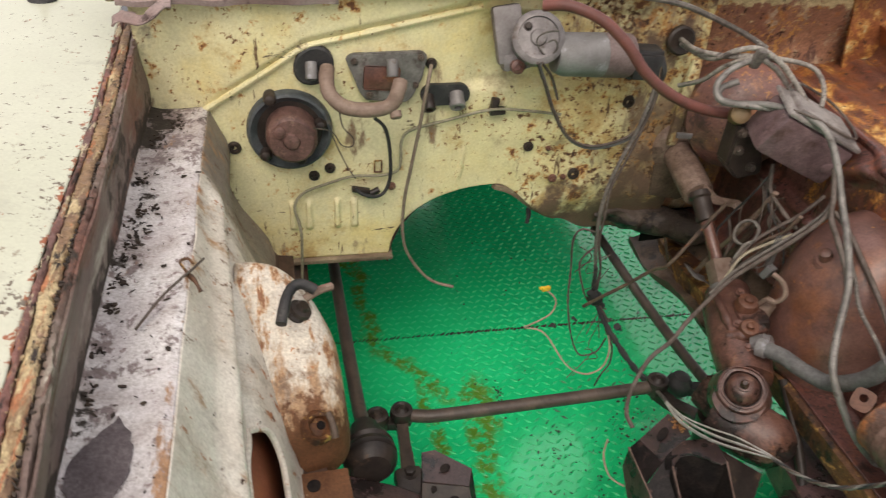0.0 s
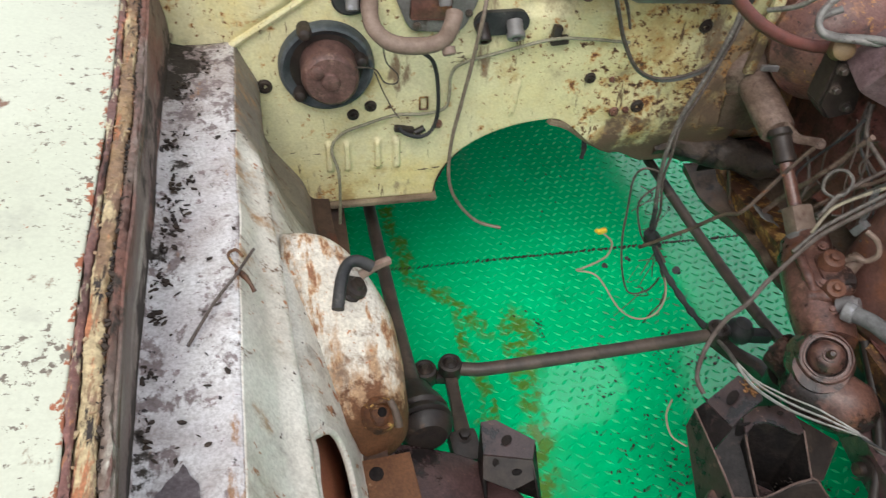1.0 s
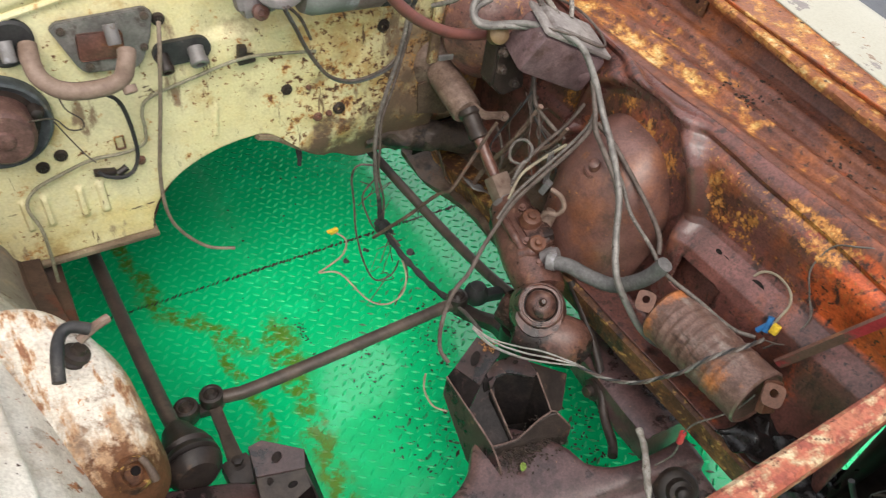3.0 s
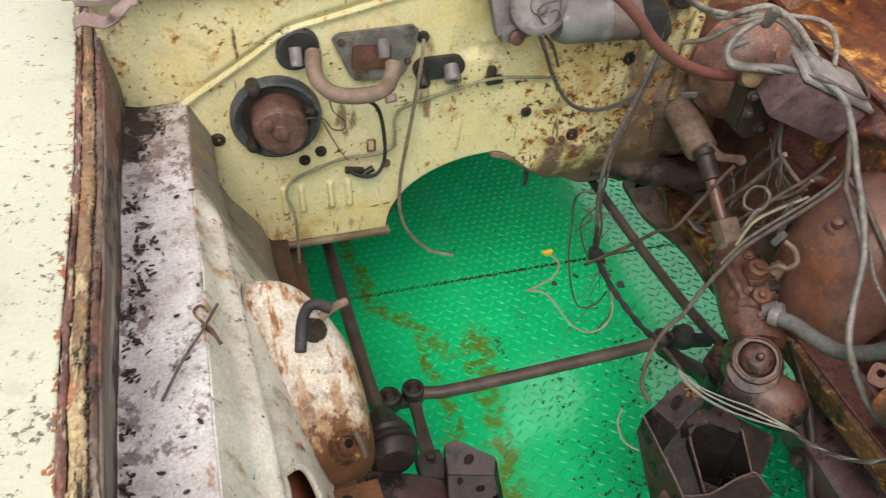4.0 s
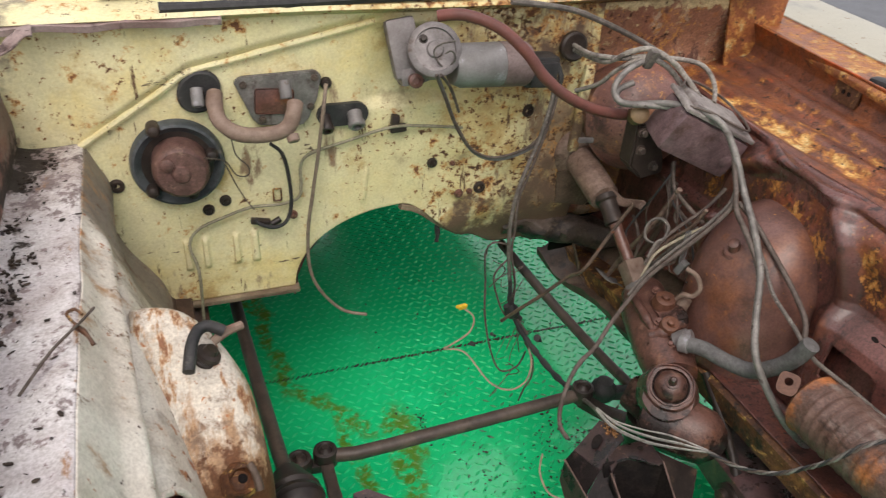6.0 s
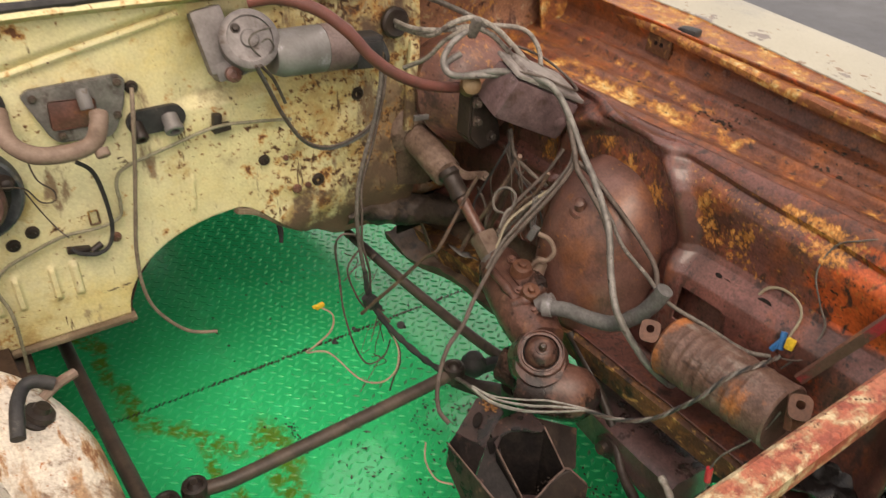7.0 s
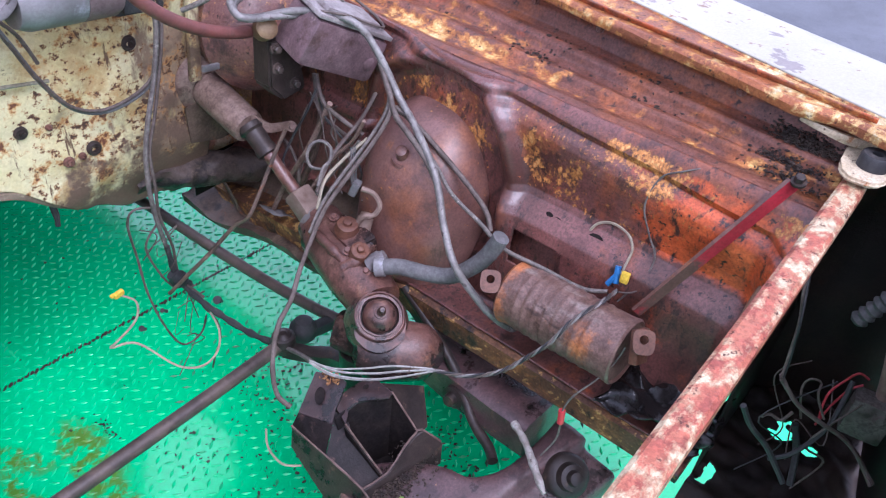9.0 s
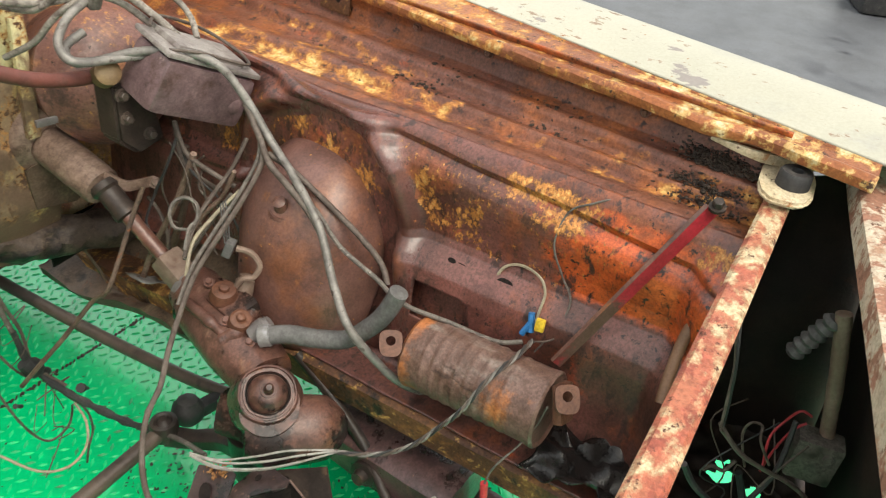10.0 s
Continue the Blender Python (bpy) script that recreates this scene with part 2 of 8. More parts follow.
apron_white = surf("apron_white_paint", (0.72, 0.685, 0.605), (0.62, 0.57, 0.49), 10, 0.38, layers=(
    ((0.34, 0.275, 0.195), 7, 0.53, 0.70, 0.6, (1, 1, 0.35), -0.1, ((1, 0.88, 1.10, 0.20),)),
    # darker towards the firewall: the shading there put into the paint colour
    ((0.23, 0.195, 0.16), 12, 0.54, 0.74, 0.6, (1, 1, 0.5), -0.1, ((1, 0.92, 1.14, 0.26),)),
    ((0.40, 0.245, 0.13), 18, 0.58, 0.72, 0.7, (1, 1, 0.3), -0.1, ((2, 0.72, 0.79, 0.07), (1, 0.80, 0.95, 0.03))),
    ((0.37, 0.17, 0.08), 60, 0.65, 0.71, 0.7, (1, 1, 0.6), -0.2, ((-6, 0.45, 0.6, 0.08),)),
    ((0.17, 0.10, 0.06), 32, 0.61, 0.68, 0.8, (1, 1, 0.3), -0.3, ((1, 0.9, 1.1, 0.05), (2, 0.77, 0.80, 0.05))),
    (RUST_D, 60, 0.63, 0.68, 0.9, U3, -0.5)), bump=0.2)
dome_white = surf("dome_rusting_white_paint", (0.70, 0.655, 0.575), (0.60, 0.545, 0.45), 9, 0.34, layers=(
    ((0.40, 0.25, 0.14), 20, 0.47, 0.64, 0.5, (1.5, 0.5, 0.5), -0.1, ((2, 0.63, 0.53, 0.17), (1, 0.76, 0.69, 0.12))),
    ((0.50, 0.32, 0.18), 46, 0.57, 0.67, 0.6, (1.6, 0.5, 0.5), -0.2, ((2, 0.62, 0.50, 0.10), (-8, 0.42, 0.62, 0.08)), 41),
    ((0.26, 0.115, 0.055), 46, 0.64, 0.71, 0.6, (1.6, 0.5, 0.5), -0.3, ((2, 0.62, 0.50, 0.10), (-8, 0.42, 0.62, 0.08)), 41),
    ((0.40, 0.17, 0.07), 110, 0.64, 0.68, 0.7, U3, -0.3, ((-9, 0.45, 0.6, 0.05),)),
    ((0.25, 0.165, 0.11), 26, 0.55, 0.67, 0.7, (1, 1.2, 0.22), -0.2, ((2, 0.66, 0.54, 0.06),)),
    ((0.14, 0.060, 0.025), 30, 0.57, 0.68, 0.7, (1, 1.2, 0.5), -0.4, ((2, 0.605, 0.53, 0.17), (1, 0.76, 0.69, 0.13)))), bump=0.3, mottle=0.42)
tower_rust = surf("tower_purple_rust", (0.135, 0.066, 0.054), (0.180, 0.090, 0.074), 5, 0.44, layers=(
    ((0.090, 0.044, 0.036), 8, 0.50, 0.66, 0.32, U3, 0.0),
    ((0.25, 0.100, 0.050), 7, 0.50, 0.72, 0.32, U3, 0.0),
    ((0.060, 0.030, 0.024), 26, 0.58, 0.72, 0.4, (1, 1, 0.35), 0.0),
    ((0.30, 0.125, 0.050), 42, 0.62, 0.74, 0.4, (1, 1, 0.5), 0.0, ((2, 0.60, 0.50, 0.05),)),
    ((0.40, 0.16, 0.045), 120, 0.65, 0.70, 0.5, U3, 0.2, ((-11, 0.50, 0.64, 0.05),), 51),
    ((0.66, 0.40, 0.12), 120, 0.70, 0.73, 0.55, U3, 0.5, ((-11, 0.50, 0.64, 0.05),), 51)), bump=0.16, spec=0.55, mottle=0.42)
FLECK = ((-13, 0.45, 0.62, 0.18), (2, 0.668, 0.650, -0.30), (2, 0.790, 0.799, -0.30), (2, 0.70, 0.76, 0.045), (1, 0.94, 0.99, -0.015), (1, 0.42, 0.36, -0.05))
OILED = (
    ((0.085, 0.035, 0.026), 7, 0.47, 0.62, 0.28, U3, 0.0),
    ((0.25, 0.078, 0.036), 15, 0.52, 0.68, 0.36, (1, 1, 0.7), 0.0, ((2, 0.64, 0.70, 0.05),)),
    ((0.56, 0.105, 0.024), 12, 0.60, 0.74, 0.40, (1, 0.9, 0.9), -0.1, ((1, 0.58, 0.42, 0.25), (2, 0.672, 0.652, -0.24), (2, 0.782, 0.796, -0.16))),
    ((0.055, 0.026, 0.021), 60, 0.54, 0.66, 0.40, (1, 1, 0.5), -0.2, ((-6, 0.42, 0.6, 0.06),)))
FLECKS = (
    ((0.33, 0.150, 0.036), 150, 0.60, 0.68, 0.45, (1, 1, 0.7), 0.1, FLECK, 61),
    ((0.60, 0.25, 0.060), 150, 0.665, 0.70, 0.55, (1, 1, 0.7), 0.4, FLECK, 61),
    ((0.70, 0.40, 0.13), 150, 0.76, 0.80, 0.6, (1, 1, 0.7), 0.5, FLECK, 61),
    ((0.035, 0.018, 0.015), 110, 0.61, 0.67, 0.40, U3, -0.4, ((-6, 0.45, 0.6, 0.05),)))
apron_rust = surf("apron_oiled_rust", (0.155, 0.062, 0.051), (0.205, 0.086, 0.070), 7, 0.29, layers=OILED + FLECKS, bump=0.26, spec=0.55, mottle=0.6)
apron_oily = surf("apron_smooth_oily_rust", (0.128, 0.054, 0.046), (0.172, 0.075, 0.064), 7, 0.27, layers=(OILED[0], OILED[3],
    ((0.21, 0.075, 0.040), 15, 0.52, 0.68, 0.36, (1, 1, 0.7), 0.0),
    ((0.42, 0.17, 0.05), 120, 0.70, 0.74, 0.5, U3, 0.3, ((-8, 0.46, 0.62, 0.06),))), bump=0.16, spec=0.6, mottle=0.45)
GOLD = ((-5, 0.44, 0.62, 0.12), (2, 0.830, 0.846, -0.16), (2, 0.886, 0.897, 0.12), (1, 0.60, 0.80, 0.09), (0, 0.945, 0.91, 0.06), (0, 0.903, 0.890, -0.26))
ledge_rust = surf("ledge_orange_rust", (0.195, 0.078, 0.048), (0.135, 0.058, 0.043), 10, 0.36, layers=(
    ((0.30, 0.100, 0.036), 10, 0.50, 0.66, 0.42, (1.25, 0.8, 1), 0.0, ((2, 0.86, 0.89, 0.10), (1, 0.9, 1.15, 0.05))),
    ((0.50, 0.105, 0.024), 13, 0.60, 0.72, 0.42, (1.25, 0.8, 1), 0.0, ((2, 0.86, 0.89, 0.12),)),
    ((0.42, 0.175, 0.048), 34, 0.61, 0.71, 0.6, (1.25, 0.8, 1), 0.2, GOLD, 71),
    ((0.66, 0.40, 0.13), 34, 0.70, 0.76, 0.6, (1.25, 0.8, 1), 0.3, GOLD, 71),
    ((0.72, 0.56, 0.27), 34, 0.78, 0.84, 0.6, (1.25, 0.8, 1), 0.4, GOLD, 71),
    ((0.055, 0.030, 0.023), 80, 0.56, 0.66, 0.5, (1.2, 0.9, 1), -0.4),
    (RUST_D, 26, 0.60, 0.72, 0.5, (1.3, 0.7, 1), -0.3)), bump=0.36, mottle=0.6)
lip_yellow = surf("flange_yellow_flaking", (0.33, 0.115, 0.040), (0.22, 0.080, 0.038), 14, 0.42, layers=(
    ((0.48, 0.22, 0.06), 44, 0.50, 0.60, 0.6, U3, 0.2, ((-6, 0.42, 0.6, 0.06),), 81),
    ((0.55, 0.36, 0.14), 44, 0.60, 0.65, 0.6, U3, 0.4, ((1, 0.60, 0.40, 0.07), (-6, 0.42, 0.6, 0.06)), 81),
    ((0.62, 0.52, 0.30), 44, 0.675, 0.71, 0.5, U3, 0.5, ((1, 0.60, 0.40, 0.07), (-6, 0.42, 0.6, 0.06)), 81),
    ((0.075, 0.038, 0.026), 90, 0.58, 0.65, 0.6, U3, -0.4)), bump=0.34, mottle=0.5)
part_rust = surf("brown_rusted_steel", (0.125, 0.060, 0.046), (0.18, 0.086, 0.062), 12, 0.30, layers=(
    ((0.30, 0.120, 0.045), 16, 0.57, 0.70, 0.5, U3, 0.1),
    ((0.045, 0.028, 0.022), 11, 0.54, 0.70, 0.28, U3, -0.1)), bump=0.30, spec=0.5, mottle=0.45)
cross_rust = surf("crossmember_dark_steel", (0.088, 0.050, 0.050), (0.125, 0.070, 0.066), 7, 0.30, layers=(
    ((0.060, 0.034, 0.034), 20, 0.50, 0.62, 0.3, U3, 0.0),
    ((0.20, 0.115, 0.085), 22, 0.60, 0.70, 0.45, U3, 0.1),
    ((0.024, 0.018, 0.017), 11, 0.53, 0.64, 0.24, U3, -0.1),
    ((0.30, 0.17, 0.09), 100, 0.68, 0.73, 0.6, U3, 0.3, ((-6, 0.45, 0.6, 0.05),))), bump=0.32, spec=0.55, mottle=0.55)
dark_steel = surf("dark_greasy_steel", (0.024, 0.019, 0.017), (0.045, 0.033, 0.027), 18, 0.4, layers=(
    ((0.12, 0.075, 0.05), 26, 0.58, 0.70, 0.6, U3, 0.1),), bump=0.22, spec=0.3)
rod_steel = surf("brown_grey_rod", (0.058, 0.044, 0.037), (0.095, 0.070, 0.055), 20, 0.42, layers=(
    ((0.035, 0.025, 0.021), 30, 0.55, 0.68, 0.4, U3, 0.1),), bump=0.08, mottle=0.18)
rail_rust = surf("rail_yellow_rust", (0.155, 0.072, 0.034), (0.090, 0.042, 0.026), 12, 0.45, layers=(
    ((0.26, 0.125, 0.045), 30, 0.50, 0.64, 0.5, (1, 0.7, 1), 0.1),
    ((0.52, 0.31, 0.10), 75, 0.56, 0.66, 0.6, (1, 0.7, 1), 0.4, ((-7, 0.42, 0.6, 0.08),)),
    ((0.022, 0.016, 0.014), 22, 0.54, 0.64, 0.35, U3, -0.2)), bump=0.4, mottle=0.6)
bar_paint = surf("bar_flaking_cream_on_red", (0.42, 0.155, 0.085), (0.36, 0.095, 0.055), 26, 0.38, layers=(
    ((0.27, 0.070, 0.044), 44, 0.50, 0.58, 0.5, (0.8, 1, 1), -0.1),
    ((0.46, 0.28, 0.16), 60, 0.55, 0.62, 0.5, (0.7, 1, 1), 0.2, ((-6, 0.42, 0.6, 0.10), (0, 0.76, 0.88, 0.06)), 91),
    ((0.56, 0.46, 0.29), 60, 0.63, 0.66, 0.42, (0.7, 1, 1), 0.6, ((-6, 0.42, 0.6, 0.10), (0, 0.76, 0.88, 0.06)), 91),
    ((0.11, 0.048, 0.032), 90, 0.58, 0.64, 0.8, U3, -0.4)), bump=0.4, mottle=0.5)
bracket_cream = surf("bracket_dirty_cream", (0.58, 0.50, 0.35), (0.48, 0.39, 0.25), 30, 0.45, layers=(
    ((0.32, 0.16, 0.07), 40, 0.58, 0.66, 0.7, U3, -0.2), ((0.10, 0.06, 0.04), 60, 0.62, 0.68, 0.8, U3, -0.3)), bump=0.25, mottle=0.35)
front_paint = surf("front_panel_flaking_paint", (0.56, 0.49, 0.38), (0.47, 0.39, 0.29), 14, 0.45, layers=(
    ((0.38, 0.23, 0.15), 34, 0.52, 0.64, 0.7, U3, -0.2), ((0.30, 0.15, 0.10), 30, 0.53, 0.60, 0.8, U3, -0.3, ((-6, 0.42, 0.6, 0.06),)),
    ((0.13, 0.06, 0.035), 60, 0.58, 0.64, 0.8, U3, -0.5)), bump=0.3, mottle=0.45)
strut_red = surf("strut_red_paint", (0.40, 0.030, 0.044), (0.28, 0.030, 0.036), 20, 0.32, layers=(
    ((0.50, 0.12, 0.13), 24, 0.60, 0.70, 0.4, U3, 0.0),
    ((0.10, 0.045, 0.036), 40, 0.57, 0.66, 0.5, U3, 0.0),
    ((0.11, 0.06, 0.045), 14, 0.60, 0.72, 0.5, U3, 0.1, ((2, 0.76, 0.66, 0.22),)),), bump=0.2)
grey_alloy = surf("dull_cast_alloy", (0.16, 0.145, 0.14), (0.23, 0.21, 0.205), 24, 0.5, metal=0.35, layers=(
    ((0.10, 0.075, 0.06), 26, 0.55, 0.68, 0.7, U3, 0.1),), bump=0.08, mottle=0.18)
zinc = surf("whitened_zinc", (0.25, 0.24, 0.235), (0.18, 0.17, 0.162), 30, 0.5, metal=0.3, layers=(
    ((0.40, 0.40, 0.42), 14, 0.54, 0.66, 0.6, U3, 0.1),
    ((0.12, 0.08, 0.05), 22, 0.60, 0.70, 0.7, U3, 0.1)), bump=0.08, mottle=0.18)
purple_steel = surf("purple_brown_steel", (0.130, 0.084, 0.088), (0.180, 0.120, 0.122), 12, 0.30, layers=(
    ((0.08, 0.045, 0.04), 14, 0.54, 0.68, 0.5, U3, 0.0), ((0.05, 0.034, 0.032), 30, 0.58, 0.66, 0.4, U3, -0.1), ((0.26, 0.19, 0.17), 40, 0.62, 0.70, 0.4, U3, 0.1)), bump=0.2, mottle=0.4)
canister_mat = surf("canister_brown", (0.135, 0.078, 0.060), (0.175, 0.108, 0.088), 14, 0.33, layers=(
    ((0.22, 0.175, 0.15), 18, 0.56, 0.70, 0.4, (1, 0.25, 1), 0.0, ((1, 0.44, 0.50, 0.05),)),
    ((0.060, 0.036, 0.028), 34, 0.58, 0.68, 0.5, (1, 0.3, 1), -0.1),
    ((0.42, 0.155, 0.055), 9, 0.58, 0.70, 0.5, U3, 0.1, ((1, 0.56, 0.60, 0.16), (1, 0.45, 0.42, 0.02))),
    ((0.10, 0.055, 0.04), 14, 0.56, 0.70, 0.4, U3, 0.0, ((2, 0.57, 0.52, 0.10),))), bump=0.15, mottle=0.55)
box_rust = surf("steering_box_rust", (0.100, 0.050, 0.040), (0.150, 0.074, 0.056), 14, 0.30, layers=(
    ((0.20, 0.115, 0.085), 40, 0.58, 0.68, 0.35, U3, 0.1),
    ((0.26, 0.105, 0.045), 12, 0.58, 0.72, 0.4, U3, 0.1),
    ((0.026, 0.018, 0.016), 16, 0.50, 0.62, 0.25, U3, 0.0, ((2, 0.52, 0.44, 0.10),))), bump=0.36, spec=0.42, mottle=0.6)
lug_tan = surf("lug_orange_brown", (0.145, 0.062, 0.036), (0.095, 0.042, 0.027), 24, 0.5, layers=(
    ((0.045, 0.026, 0.020), 40, 0.56, 0.66, 0.6, U3, -0.1),), bump=0.3, mottle=0.5)
flange_grey = surf("flange_grimy_cream", (0.27, 0.215, 0.145), (0.17, 0.125, 0.085), 22, 0.55, layers=(
    ((0.46, 0.40, 0.27), 40, 0.60, 0.66, 0.5, U3, 0.2),
    ((0.10, 0.07, 0.045), 16, 0.52, 0.66, 0.6, (0.5, 1, 1), 0.0),), bump=0.2)
pale_tan = surf("tan_coated_pipe", (0.165, 0.112, 0.084), (0.235, 0.168, 0.13), 24, 0.6, layers=(
    ((0.14, 0.085, 0.06), 30, 0.55, 0.68, 0.7, U3, 0.1),), bump=0.08, mottle=0.18)
column_mat = surf("column_tube_brown", (0.175, 0.118, 0.090), (0.24, 0.165, 0.13), 22, 0.5, layers=(
    ((0.08, 0.045, 0.032), 24, 0.54, 0.68, 0.6, U3, 0.1), ((0.26, 0.19, 0.14), 50, 0.60, 0.68, 0.5, U3, 0.1)), bump=0.2, mottle=0.45)
black_rubber = surf("black_rubber", (0.022, 0.022, 0.023), (0.04, 0.038, 0.037), 30, 0.55, layers=(
    ((0.10, 0.09, 0.08), 30, 0.60, 0.75, 0.8, U3, 0.1),), bump=0.08, mottle=0.18)
grey_rubber = surf("grey_faded_rubber", (0.085, 0.082, 0.080), (0.135, 0.130, 0.126), 30, 0.6, layers=(
    ((0.09, 0.08, 0.075), 26, 0.55, 0.70, 0.7, U3, 0.1),), bump=0.08, mottle=0.18)
wire_grey = surf("wire_dusty_grey", (0.100, 0.088, 0.078), (0.165, 0.146, 0.126), 34, 0.6, layers=(
    ((0.07, 0.058, 0.05), 34, 0.55, 0.68, 0.6, U3, 0.0), ((0.30, 0.275, 0.24), 60, 0.60, 0.68, 0.6, U3, 0.0)), bump=0.15, mottle=0.4)
wire_light = surf("wire_sun_bleached", (0.21, 0.19, 0.165), (0.29, 0.265, 0.23), 34, 0.6, layers=(
    ((0.09, 0.075, 0.065), 40, 0.56, 0.66, 0.6, U3, 0.0), ((0.40, 0.37, 0.32), 60, 0.60, 0.68, 0.6, U3, 0.0)), bump=0.25, mottle=0.45)
wire_pale = surf("wire_pale_cream", (0.36, 0.32, 0.22), (0.26, 0.225, 0.165), 40, 0.55, bump=0.1)
wire_dark = surf("wire_dark_brown", (0.07, 0.052, 0.042), (0.12, 0.095, 0.08), 40, 0.6, bump=0.15)
wire_red = surf("wire_red", (0.45, 0.04, 0.05), (0.30, 0.03, 0.04), 40, 0.5, bump=0.05)
hose_red = surf("hose_dull_red", (0.165, 0.056, 0.043), (0.115, 0.044, 0.036), 30, 0.5, layers=(
    ((0.12, 0.05, 0.04), 40, 0.56, 0.70, 0.7, U3, 0.1),), bump=0.08, mottle=0.18)
tape_silver = surf("wire_silver_tape", (0.25, 0.235, 0.215), (0.14, 0.13, 0.118), 44, 0.45, metal=0.2, layers=(
    ((0.10, 0.08, 0.07), 90, 0.56, 0.66, 0.7, U3, 0.1),), bump=0.3)
strand_silver = surf("strand_bright_tinned", (0.50, 0.48, 0.45), (0.36, 0.34, 0.31), 60, 0.4, metal=0.3, layers=(((0.14, 0.11, 0.09), 70, 0.58, 0.66, 0.6, U3, 0.0),), bump=0.2)
plastic_yellow = surf("yellow_plastic", (0.70, 0.50, 0.04), (0.62, 0.42, 0.04), 60, 0.45, bump=0.05)
plastic_blue = surf("blue_plastic", (0.03, 0.17, 0.42), (0.03, 0.14, 0.34), 60, 0.45, bump=0.05)
plastic_red = surf("red_plastic", (0.62, 0.05, 0.06), (0.5, 0.04, 0.05), 60, 0.45, bump=0.05)
# near-black for holes, recesses and cavities: their shade put into the colour
hollow_shade = surf("black_hollow_shade", (0.012, 0.010, 0.010), (0.022, 0.017, 0.015), 30, 0.8, bump=0.3, spec=0.1)
leaf_litter = surf("dark_leaf_litter", (0.030, 0.022, 0.018), (0.06, 0.042, 0.03), 60, 0.8, bump=0.4)
asphalt = surf("grey_asphalt", (0.085, 0.09, 0.10), (0.11, 0.115, 0.125), 1.2, 0.5, layers=(
    ((0.05, 0.052, 0.06), 3, 0.52, 0.68, 0.35, U3, 0.0),), bump=0.2, grain=120)
# rust of the headlamp bay, near-black because the bay's shade is in its colour
bay_shaded = surf("bay_shaded_rust", (0.016, 0.012, 0.010), (0.030, 0.019, 0.014), 14, 0.6, layers=(
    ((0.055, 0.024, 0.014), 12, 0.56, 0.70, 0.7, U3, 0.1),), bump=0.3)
inside_rust = surf("sooty_inner_steel", (0.050, 0.032, 0.024), (0.085, 0.048, 0.032), 9, 0.6, layers=(
    ((0.10, 0.035, 0.018), 12, 0.58, 0.70, 0.7, U3, 0.1),), bump=0.2)


